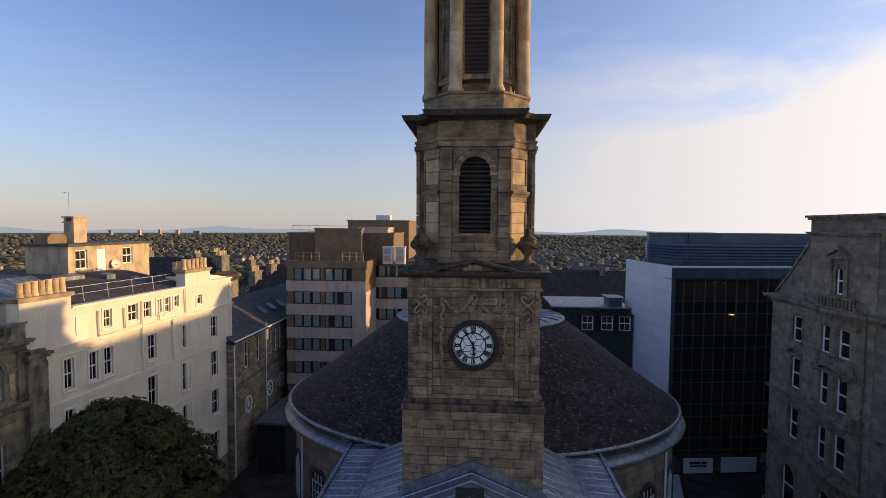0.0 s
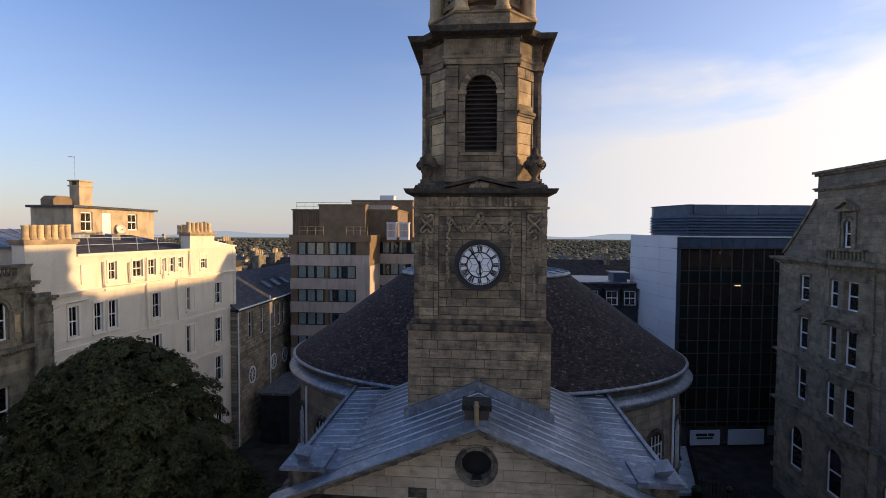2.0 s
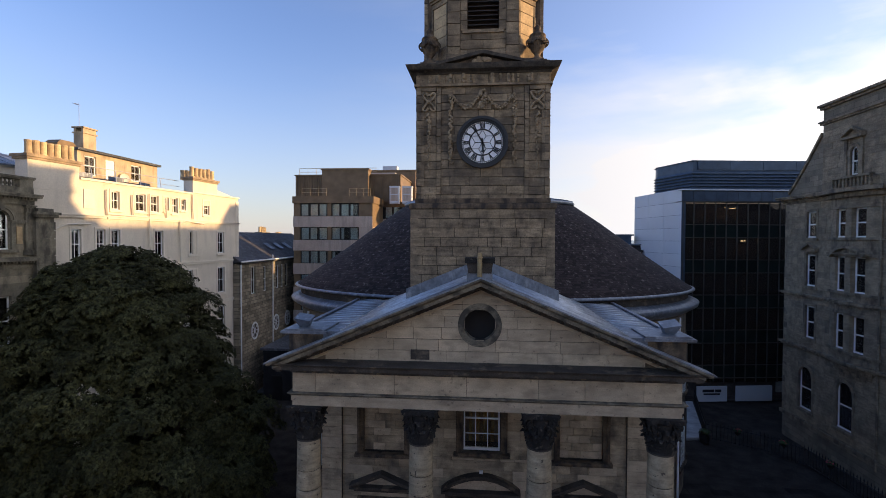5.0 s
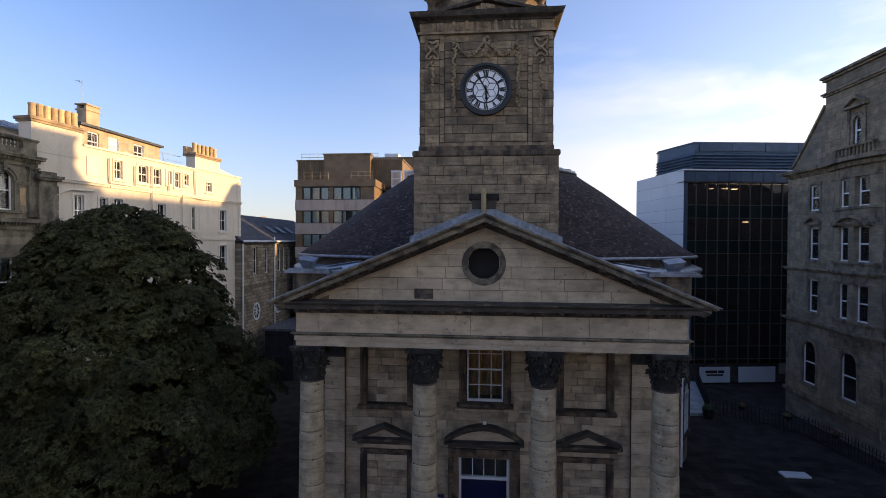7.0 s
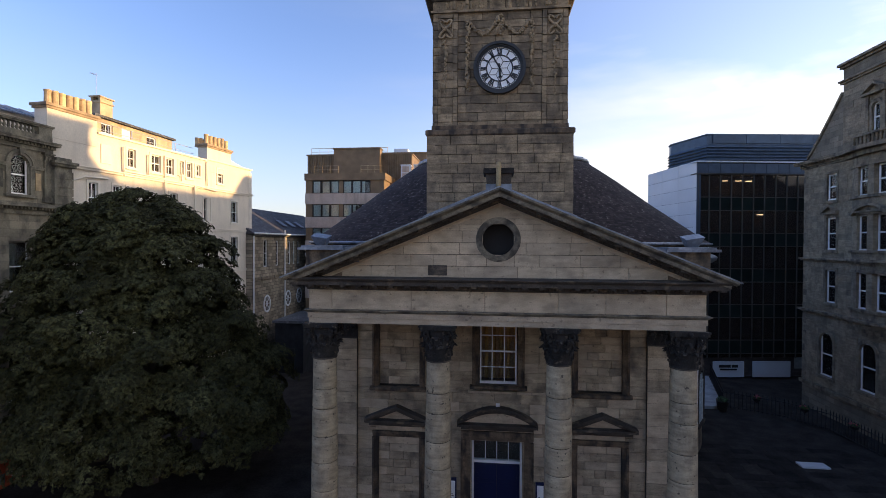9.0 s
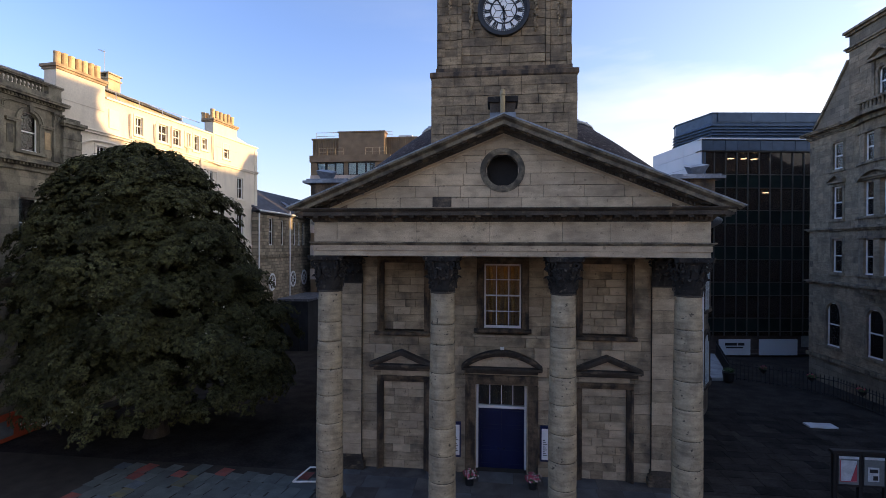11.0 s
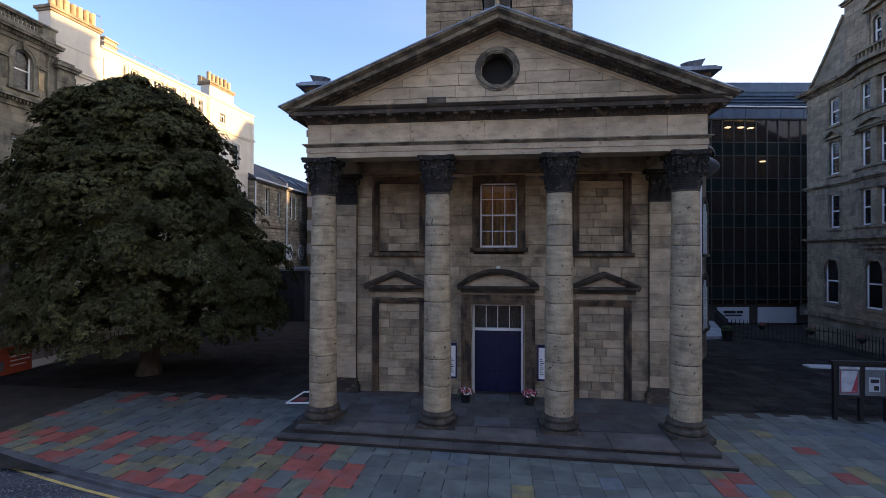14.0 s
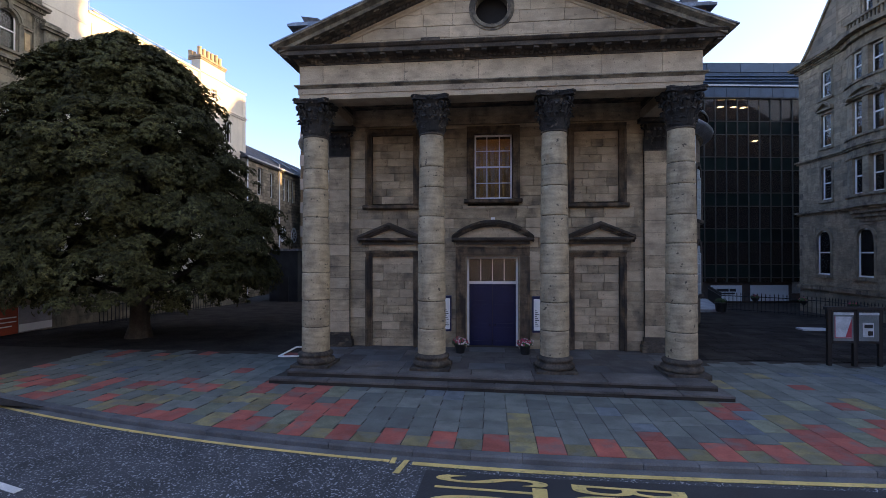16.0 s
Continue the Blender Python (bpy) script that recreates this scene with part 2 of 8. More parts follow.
M_SLATE_OVAL = coursed("oval_roof_slates", (0.034, 0.025, 0.0245), 0.5, 0.24, 0.1, 0.92, 0.6, 0.01, 0.35, "o", stain=0.65, stain_color=(0.16, 0.14, 0.132), stain_scale=(2.6, 2.6, 3.4), stain_lo=0.59, stain_hi=0.66)
M_SLATE_Y = coursed("roof_slates_y", (0.07, 0.07, 0.08), 0.5, 0.42, 0.13, 0.7, 0.3, 0.012, 0.4, "y")
M_WHITE = material("cream_render", (0.715, 0.645, 0.525), 0.85, var=0.1, scale=0.5, fine=12, bump=0.15, stain=0.2, stain_color=(0.36, 0.32, 0.27), stain_scale=(1, 1, 0.2))
M_TRIM = material("cream_trim", (0.75, 0.685, 0.57), 0.8, var=0.08, bump=0.1)
M_SASH = material("white_sash_paint", (0.8, 0.8, 0.78), 0.5, var=0.05, bump=0.05)
M_GLASS = glass_material("window_glass")
M_CLEARGLASS = glass_material("clear_glass", (0.92, 0.95, 0.94), 0.02, 1.22)
M_POT = material("buff_clay", (0.52, 0.4, 0.235), 0.85, var=0.25, scale=3.0, random_tone=0.28, stain=0.45, stain_color=(0.17, 0.14, 0.11), stain_scale=(1.5, 1.5, 1.0))
# unlit interiors: their shade is put into one dark colour
M_DARK = material("interior_shade", (0.085, 0.07, 0.062), 0.9, var=0.3, bump=0)
# near-black backing paints the darkness inside the oculus
M_PITCH = material("oculus_shade", (0.03, 0.028, 0.027), 0.95, var=0.2, bump=0)
# paler than the curtains alone, to stand in for sky reflected in panes
M_CURTAIN = material("pale_curtain", (0.6, 0.65, 0.63), 0.9, var=0.15, scale=6, bump=0.2)
M_LOUVRE = material("louvre_slat", (0.05, 0.045, 0.042), 0.8, var=0.3, bump=0.3)
M_GREY = coursed("grey_ashlar_y", (0.2, 0.175, 0.13), 0.6, 0.85, 0.36, 0.88, 0.22, 0.014, 0.4, "y", stain=0.35)
M_GREYBLOCK = material("grey_ashlar_block", (0.252, 0.208, 0.142), 0.88, var=0.28, scale=1.6, fine=14, bump=0.6, stain=0.55, stain_color=(0.085, 0.073, 0.058), random_tone=0.2, stain_scale=(0.9, 0.9, 0.6), stain_lo=0.5, stain_hi=0.74, bedding=0.18, pits=0.2)
M_GREYTRIM = material("grey_dressed_stone", (0.225, 0.186, 0.128), 0.88, var=0.28, scale=1.8, fine=16, bump=0.6, stain=0.75, stain_color=(0.05, 0.044, 0.037), stain_scale=(1.1, 1.1, 0.6), stain_lo=0.47, stain_hi=0.64, bedding=0.15)
M_BROWN = coursed("brown_ashlar_y", (0.24, 0.212, 0.15), 0.75, 0.9, 0.38, 0.88, 0.24, 0.01, 0.3, "y", stain=0.65, stain_color=(0.06, 0.055, 0.045), stain_scale=(1.0, 1.0, 0.6))
M_BROWNTRIM = material("brown_dressed_stone", (0.2, 0.18, 0.13), 0.88, var=0.32, scale=1.8, fine=20, bump=0.6, stain=0.75, stain_color=(0.045, 0.042, 0.035), stain_scale=(1.2, 1.2, 0.6), stain_lo=0.46, stain_hi=0.64)
M_RUBBLE = coursed("buff_rubble_y", (0.31, 0.262, 0.19), 0.5, 0.6, 0.3, 0.9, 0.35, 0.025, 0.5, "y", stain=0.4)
M_CONCRETE = material("pale_concrete", (0.49, 0.405, 0.335), 0.85, var=0.14, scale=0.6, fine=10, bump=0.2, stain=0.4, stain_color=(0.22, 0.19, 0.16), stain_scale=(1.5, 1.5, 0.15))
M_BRONZE = material("brown_cladding", (0.19, 0.13, 0.072), 0.6, var=0.2, bump=0.1)
M_BLACKMETAL = material("black_frame", (0.02, 0.021, 0.023), 0.45, var=0.2, bump=0.05)
# the sky's blue reflection is put into the dark cladding's base colour
M_CLADDING = material("sky_tinted_cladding", (0.052, 0.082, 0.125), 0.42, 0.35, var=0.18, bump=0.05, random_tone=0.14)
M_PANEL = material("white_tile_panel", (0.62, 0.65, 0.68), 0.5, var=0.05, scale=0.4, bump=0.05, random_tone=0.05)
M_DARKGLASS = glass_material("smoked_glass", (0.34, 0.31, 0.28), 0.02, 1.38, 0.055)
M_SPANDREL = material("dark_green_spandrel", (0.014, 0.022, 0.02), 0.2, var=0.25, scale=0.6, bump=0.02, random_tone=0.4, spec=0.2)
M_BLIND = material("grey_blind", (0.3, 0.32, 0.31), 0.9, var=0.15, scale=3, bump=0.1)
M_MULLION = material("grey_metal_bar", (0.075, 0.07, 0.062), 0.5, var=0.15, bump=0.05, spec=0.3)
M_FLAG = material("paving_flag", (0.128, 0.146, 0.134), 0.8, var=0.22, scale=1.6, fine=30, bump=0.35, random_tone=0.24, stain=0.4, stain_color=(0.07, 0.072, 0.07), stain_scale=(1, 1, 1))
M_RED = material("red_chalked_flag", (0.3, 0.085, 0.064), 0.85, var=0.2, scale=2.4, fine=25, bump=0.3, random_tone=0.22, stain=0.75, stain_color=(0.15, 0.13, 0.125), stain_scale=(0.9, 0.9, 0.9), stain_lo=0.5, stain_hi=0.68)
M_YELLOW = material("yellow_chalked_flag", (0.2, 0.178, 0.088), 0.85, var=0.3, scale=2.4, fine=25, bump=0.3, random_tone=0.3, stain=0.8, stain_color=(0.14, 0.145, 0.125), stain_scale=(1.0, 1.0, 1.0), stain_lo=0.47, stain_hi=0.64)
M_GREENF = material("green_chalked_flag", (0.165, 0.18, 0.125), 0.85, var=0.25, scale=3, fine=25, bump=0.3, random_tone=0.25)
M_BLUEF = material("blue_chalked_flag", (0.115, 0.14, 0.158), 0.85, var=0.25, scale=3, fine=25, bump=0.3, random_tone=0.2)
M_ASPHALT = material("asphalt", (0.05, 0.054, 0.06), 0.85, var=0.35, scale=1.2, fine=45, bump=0.6, stain=0.8, stain_color=(0.4, 0.42, 0.44), stain_scale=(12, 12, 12), stain_lo=0.58, stain_hi=0.63)
M_YARD = material("dark_setts", (0.036, 0.033, 0.03), 0.95, var=0.4, scale=1.0, fine=12, bump=0.5, random_tone=0.35, spec=0.1)
M_LINE = material("yellow_road_paint", (0.6, 0.46, 0.16), 0.75, var=0.18, fine=40, bump=0.3, stain=0.45, stain_color=(0.12, 0.11, 0.09), stain_scale=(5, 5, 5), stain_lo=0.56)
M_WLINE = material("white_road_paint", (0.6, 0.6, 0.58), 0.75, var=0.15, fine=40, bump=0.3)
M_KERB = material("kerb_granite", (0.095, 0.1, 0.105), 0.75, var=0.3, fine=40, bump=0.3, random_tone=0.25)
M_BARK = material("bark", (0.06, 0.05, 0.04), 0.95, var=0.4, fine=18, bump=0.8)
M_IRON = material("black_iron", (0.015, 0.015, 0.016), 0.5, var=0.2, bump=0.05)
M_DOOR = material("navy_door_paint", (0.009, 0.015, 0.062), 0.35, var=0.12, bump=0.05)
M_WARM = glow_material("warm_lamp", (1.0, 0.5, 0.16), 5.0)
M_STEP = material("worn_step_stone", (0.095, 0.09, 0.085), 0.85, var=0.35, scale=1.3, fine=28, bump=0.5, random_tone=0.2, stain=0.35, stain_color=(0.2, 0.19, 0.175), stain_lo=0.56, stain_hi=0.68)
# risers: soot plus the shade below the nosing, both in the colour
M_RISER = material("shaded_sooty_riser", (0.03, 0.027, 0.024), 0.9, var=0.4, fine=25, bump=0.5, random_tone=0.2)


# ---- building helpers ----
WORLD_BUILT = set()


def thing(name, label, category, at=(0, 0, 0), group="", kind="", built_at_base=False):
    """A top-level Empty at its base. Parts are in world coordinates, unless built_at_base."""
    e = new(name)
    e.location = at
    e.empty_display_size = 0.2
    if not built_at_base:
        WORLD_BUILT.add(e.name)
    return tagged(e, label, category, group, kind)


def mesh_from(bm, name, mat, smooth=False):
    bmesh.ops.recalc_face_normals(bm, faces=bm.faces)
    me = bpy.data.meshes.new(name)
    bm.to_mesh(me)
    bm.free()
    if mat:
        me.materials.append(mat)
    if smooth:
        for p in me.polygons:
            p.use_smooth = True
    return me


def part(name, bm, mat, parent=None, label="", smooth=False):
    me = bm if isinstance(bm, bpy.types.Mesh) else mesh_from(bm, name, mat, smooth)
    ob = new(name, me)
    if parent:
        ob.parent = parent
        if parent.name in WORLD_BUILT:
            ob.matrix_parent_inverse = Matrix.Translation(-Vector(parent.location))
    if label:
        tagged(ob, label)
    return ob


def setting(name, bm, mat, label="", category="", smooth=False):
    return tagged(part(name, bm, mat, None, smooth=smooth), label, category, kind="structure")


def box(bm, x0, x1, y0, y1, z0, z1, skip=""):
    x0, x1, y0, y1, z0, z1 = min(x0, x1), max(x0, x1), min(y0, y1), max(y0, y1), min(z0, z1), max(z0, z1)
    v = [bm.verts.new((x, y, z)) for z in (z0, z1) for y in (y0, y1) for x in (x0, x1)]
    for i in ((0, 2, 3, 1), (4, 5, 7, 6), (0, 1, 5, 4), (2, 6, 7, 3), (0, 4, 6, 2), (1, 3, 7, 5)):
        bm.faces.new([v[j] for j in i])
    return bm


def boxes(*rows):
    bm = bmesh.new()
    for r in rows:
        box(bm, *r)
    return bm


def prism(pts, a, b, axis="y", bm=None):
    """Extrude the outline pts from a to b. axis y: pts are (x, z); axis x: (y, z); axis z: (x, y)."""
    bm = bm or bmesh.new()
    put = {"y": lambda p, t: (p[0], t, p[1]), "x": lambda p, t: (t, p[0], p[1]), "z": lambda p, t: (p[0], p[1], t)}[axis]
    va, vb = [bm.verts.new(put(p, a)) for p in pts], [bm.verts.new(put(p, b)) for p in pts]
    bm.faces.new(va), bm.faces.new(vb[::-1])
    for i in range(len(pts)):
        j = (i + 1) % len(pts)
        bm.faces.new((va[i], va[j], vb[j], vb[i]))
    return bm


def lathe(profile, c=(0, 0, 0), n=32, bm=None, sx=1.0, sy=1.0, a0=0.0, a1=None, caps=True):
    """Turn (radius, z) rows round the upright axis through c."""
    bm = bm or bmesh.new()
    full = a1 is None
    a1 = a0 + 2 * math.pi if full else a1
    k = n if full else n + 1
    rings = []
    for r, z in profile:
        rings.append([bm.verts.new((c[0] + sx * r * math.cos(a0 + (a1 - a0) * i / n), c[1] + sy * r * math.sin(a0 + (a1 - a0) * i / n), c[2] + z)) for i in range(k)])
    for p, q in zip(rings, rings[1:]):
        for i in range(n):
            j = (i + 1) % k
            bm.faces.new((p[i], p[j], q[j], q[i]))
    if caps and full:
        bm.faces.new(rings[0][::-1]), bm.faces.new(rings[-1])
    return bm


def ring_sweep(outline, profile, bm=None, closed=True):
    """Sweep a (out, z) profile along a plan outline of (x, y), mitred at the corners; out is to the right of the way round."""
    bm = bm or bmesh.new()
    n = len(outline)
    rows = []
    for i, p in enumerate(outline):
        p = Vector(p)
        a = Vector(outline[i - 1]) if (closed or i) else None
        c = Vector(outline[(i + 1) % n]) if (closed or i < n - 1) else None
        d0 = (p - a).normalized() if a is not None else (c - p).normalized()
        d1 = (c - p).normalized() if c is not None else d0
        n0, n1 = Vector((d0.y, -d0.x)), Vector((d1.y, -d1.x))
        m = (n0 + n1)
        m = m / max(0.3, m.dot(n0))
        rows.append([bm.verts.new((p.x + m.x * o, p.y + m.y * o, z)) for o, z in profile])
    k = len(profile)
    for i in range(n if closed else n - 1):
        p, q = rows[i], rows[(i + 1) % n]
        for j in range(k):
            jj = (j + 1) % k
            bm.faces.new((p[j], q[j], q[jj], p[jj]))
    if not closed:
        bm.faces.new(rows[0]), bm.faces.new(rows[-1][::-1])
    return bm


def tube(points, r, n=8, bm=None):
    bm = bm or bmesh.new()
    rings = []
    for i, p in enumerate(points):
        p = Vector(p)
        d = (Vector(points[min(i + 1, len(points) - 1)]) - Vector(points[max(i - 1, 0)])).normalized()
        u = d.orthogonal().normalized() if i == 0 else (u - d * u.dot(d)).normalized()
        w = d.cross(u)
        rr = r[i] if isinstance(r, (list, tuple)) else r
        rings.append([bm.verts.new(p + rr * (u * math.cos(2 * math.pi * k / n) + w * math.sin(2 * math.pi * k / n))) for k in range(n)])
    for a, b in zip(rings, rings[1:]):
        for k in range(n):
            bm.faces.new((a[k], a[(k + 1) % n], b[(k + 1) % n], b[k]))
    bm.faces.new(rings[0][::-1]), bm.faces.new(rings[-1])
    return bm


def solid_cells(u0, u1, v0, v1, holes):
    """Rectangles that fill a wall round its openings: courses cut at each opening's edges."""
    vs = sorted({v0, v1, *[min(max(h[k], v0), v1) for h in holes for k in (2, 3)]})
    out = []
    for a, b in zip(vs, vs[1:]):
        if b - a < 1e-4:
            continue
        cut = sorted((h[0], h[1]) for h in holes if h[2] < b - 1e-4 and h[3] > a + 1e-4)
        u = u0
        for h0, h1 in cut:
            if h0 > u + 1e-4:
                out.append((u, min(h0, u1), a, b))
            u = max(u, h1)
        if u < u1 - 1e-4:
            out.append((u, u1, a, b))
    return out


class Plane:
    """A wall's face: u runs along it, v up, w out of it."""

    def __init__(self, origin, along, out):
        self.o, self.a, self.w = Vector(origin), Vector(along).normalized(), Vector(out).normalized()

    def at(self, u, v, w=0.0):
        return self.o + self.a * u + self.w * w + Vector((0, 0, v))

    def matrix(self, u, v, w=0.0):
        m = Matrix.Identity(4)
        for i in range(3):
            m[i][0], m[i][1], m[i][2], m[i][3] = self.a[i], -self.w[i], (0, 0, 1)[i], self.at(u, v, w)[i]
        return m

    def block(self, bm, u0, u1, v0, v1, w0, w1):
        v = [bm.verts.new(self.at(u, z, w)) for z in (v0, v1) for w in (w0, w1) for u in (u0, u1)]
        for i in ((0, 2, 3, 1), (4, 5, 7, 6), (0, 1, 5, 4), (2, 6, 7, 3), (0, 4, 6, 2), (1, 3, 7, 5)):
            bm.faces.new([v[j] for j in i])

    def poly(self, bm, pts, w0, w1):
        va, vb = [bm.verts.new(self.at(u, v, w0)) for u, v in pts], [bm.verts.new(self.at(u, v, w1)) for u, v in pts]
        bm.faces.new(va), bm.faces.new(vb[::-1])
        for i in range(len(pts)):
            j = (i + 1) % len(pts)
            bm.faces.new((va[i], va[j], vb[j], vb[i]))

    def upright(self, bm, prof, v0, v1):
        """Extrude an outline of (u, w) upwards."""
        va, vb = [bm.verts.new(self.at(u, v0, w)) for u, w in prof], [bm.verts.new(self.at(u, v1, w)) for u, w in prof]
        bm.faces.new(va), bm.faces.new(vb[::-1])
        for i in range(len(prof)):
            j = (i + 1) % len(prof)
            bm.faces.new((va[i], va[j], vb[j], vb[i]))

    def level(self, bm, prof, u0, u1):
        """Extrude an outline of (v, w) along the wall."""
        va, vb = [bm.verts.new(self.at(u0, v, w)) for v, w in prof], [bm.verts.new(self.at(u1, v, w)) for v, w in prof]
        bm.faces.new(va), bm.faces.new(vb[::-1])
        for i in range(len(prof)):
            j = (i + 1) % len(prof)
            bm.faces.new((va[i], va[j], vb[j], vb[i]))

    def wall(self, bm, u0, u1, v0, v1, holes, thick, face=0.0):
        for a, b, c, d in solid_cells(u0, u1, v0, v1, holes):
            self.block(bm, a, b, c, d, face - thick, face)


def arch_fill(pl, bm, uc, r, v, top, w0, w1, n=12):
    """The masonry between a half-round arch and the square opening round it."""
    for s in (-1, 1):
        for i in range(n):
            a0, a1 = math.pi / 2 * i / n, math.pi / 2 * (i + 1) / n
            p = [(uc + s * r * math.cos(a0), v + r * math.sin(a0)), (uc + s * r * math.cos(a1), v + r * math.sin(a1)),
                 (uc + s * r * math.cos(a1), top), (uc + s * r * math.cos(a0), top)]
            if p[3][1] - p[0][1] < 1e-4 and p[2][1] - p[1][1] < 1e-4:
                continue
            pl.poly(bm, p, w0, w1)


STONE_MESH = {}


def stone_mesh(mat):
    """A unit ashlar block with a chamfered face: x along, z up, face towards -y."""
    if mat.name not in STONE_MESH:
        bm = bmesh.new()
        e = 0.006
        f = [(-0.5, -0.5), (0.5, -0.5), (0.5, 0.5), (-0.5, 0.5)]
        a = [bm.verts.new((x, 0.3, z)) for x, z in f]
        b = [bm.verts.new((x, 0.01, z)) for x, z in f]
        c = [bm.verts.new((x * (1 - 2 * e), 0, z * (1 - 4 * e))) for x, z in f]
        for p, q in ((a, b), (b, c)):
            for i in range(4):
                j = (i + 1) % 4
                bm.faces.new((p[i], p[j], q[j], q[i]))
        bm.faces.new(c)
        STONE_MESH[mat.name] = mesh_from(bm, "stone_block", mat)
    return STONE_MESH[mat.name]


def ashlar(pl, parent, u0, u1, v0, v1, course, length, holes=(), mat=None, proud=0.05, gap=0.009, rng=None, name="stone", odd=None, odd_share=0.0, breaks=()):
    """Courses of separate blocks on the face of a wall, each with its own length and a hair's difference in depth."""
    rng = rng or random.Random(7)
    cells = []
    v, row = v0, 0
    rows = sorted({v0, v1, *[min(max(h[k], v0), v1) for h in holes for k in (2, 3)]})
    for a, b in zip(rows, rows[1:]):
        k = max(1, round((b - a) / course))
        for i in range(k):
            cells.append((a + (b - a) * i / k, a + (b - a) * (i + 1) / k))
    for a, b in cells:
        row += 1
        for c0, c1, _, _ in solid_cells(u0, u1, a, b, list(holes)):
            u = c0
            first = True
            while u < c1 - 1e-3:
                step = length * rng.uniform(0.65, 1.4) * (0.55 if first and row % 2 else 1)
                first = False
                e = c1 if c1 - (u + step) < length * 0.4 else u + step
                if b - a > 0.05 and e - u > 0.05:
                    m = odd if odd and rng.random() < odd_share else mat
                    ob = new(name, stone_mesh(m))
                    ob.parent = parent
                    d = proud + rng.uniform(-0.006, 0.008)
                    base = Matrix.Translation(-Vector(parent.location)) if parent.name in WORLD_BUILT else Matrix.Identity(4)
                    ob.matrix_parent_inverse = base
                    ob.matrix_basis = pl.matrix((u + e) / 2, (a + b) / 2, d) @ Matrix.Diagonal((e - u - gap, 1, b - a - gap, 1))
                u = e


WINDOW_MESH = {}


def sash(pl, parent, u, v, w, h, back=0.18, bars=(2, 2), frame=0.07, mat=None, curtain=False, arched=False, name="window", glass=None):
    """A sash window set back in its opening (u, v: middle of its sill): frame with meeting rail and bars, and its pane."""
    mat, glass = mat or M_SASH, glass or M_GLASS
    key = (round(w, 3), round(h, 3), bars, frame, mat.name, arched)
    if key not in WINDOW_MESH:
        bm = bmesh.new()
        hh = h
        box(bm, -w / 2, -w / 2 + frame, 0, 0.08, 0, hh), box(bm, w / 2 - frame, w / 2, 0, 0.08, 0, hh)
        box(bm, -w / 2, w / 2, -0.02, 0.1, -0.03, frame), box(bm, -w / 2, w / 2, 0, 0.08, hh - frame, hh)
        box(bm, -w / 2, w / 2, -0.01, 0.07, hh / 2 - frame * 0.45, hh / 2 + frame * 0.45)
        for i in range(1, bars[0]):
            x = -w / 2 + w * i / bars[0]
            box(bm, x - 0.016, x + 0.016, 0.015, 0.06, frame, hh - frame)
        for i in range(1, bars[1]):
            z = hh * i / bars[1]
            if abs(z - hh / 2) > 0.02:
                box(bm, -w / 2, w / 2, 0.015, 0.06, z - 0.016, z + 0.016)
        gb = boxes((-w / 2 + 0.01, w / 2 - 0.01, 0.03, 0.036, 0.01, hh - 0.01))
        cb = bmesh.new()
        for s in (-1, 1):
            for i in range(5):
                x0 = s * (w / 2 - 0.02) - s * w * 0.46 * i / 5
                x1 = s * (w / 2 - 0.02) - s * w * 0.46 * (i + 1) / 5
                box(cb, x0, x1, 0.07 + 0.02 * (i % 2), 0.1 + 0.02 * (i % 2), 0.03, hh - 0.03)
        WINDOW_MESH[key] = (mesh_from(bm, "window_frame", mat), mesh_from(gb, "pane", None), mesh_from(cb, "curtain", M_CURTAIN))
    fm, gm, cm = WINDOW_MESH[key]
    fo = part(name, fm, None, parent)
    fo.matrix_basis = pl.matrix(u, v, -back)
    part("pane", gm, None, fo)
    if not gm.materials:
        gm.materials.append(glass)
    if curtain:
        part("curtain", cm, None, fo)
    return fo


# ---- church portico ----
R_AX = 0.409            # rise of the pediment per metre
PX, PY = 6.05, 14.62     # entablature's faces
portico = thing("church_portico", "sandstone temple portico with four giant columns and pediment", "church portico", (0, 16, 0))

wall = Plane((0, 18.0, 0), (1, 0, 0), (0, -1, 0))
HOLES = [(-1.0, 1.0, 0.3, 3.72), (-0.70, 0.76, 5.85, 8.3)]
bm = bmesh.new()
wall.wall(bm, -6.2, 6.25, 0.0, 8.72, HOLES, 0.7, face=-0.25)
back_wall = part("wall", bm, M_JOINT, portico, "weathered ashlar entrance wall")
BLIND = [(2.78, 4.78, 0.3, 3.9), (2.78, 4.78, 5.5, 8.52), (-4.78, -2.78, 0.3, 3.9), (-4.78, -2.78, 5.5, 8.52)]
FRAMES = [(-1.34, 1.34, 0.3, 4.05), (-0.92, 0.98, 5.6, 8.52)]
ashlar(wall, back_wall, -5.5, 5.5, 0.3, 8.65, 0.37, 0.85, FRAMES + BLIND, M_STONE, 0.0, rng=random.Random(3), odd=M_CLEAN, odd_share=0.25)
for s in (-1, 1):
    lo, hi = sorted((s * 2.98, s * 4.58))
    for v0, v1, rec in ((0.3, 3.7, -0.12), (5.72, 8.32, -0.16)):
        ashlar(wall, back_wall, lo, hi, v0, v1, 0.3, 0.6, (), M_CLEAN, rec + 0.05, rng=random.Random(11 + s), odd=M_STONE, odd_share=0.45)


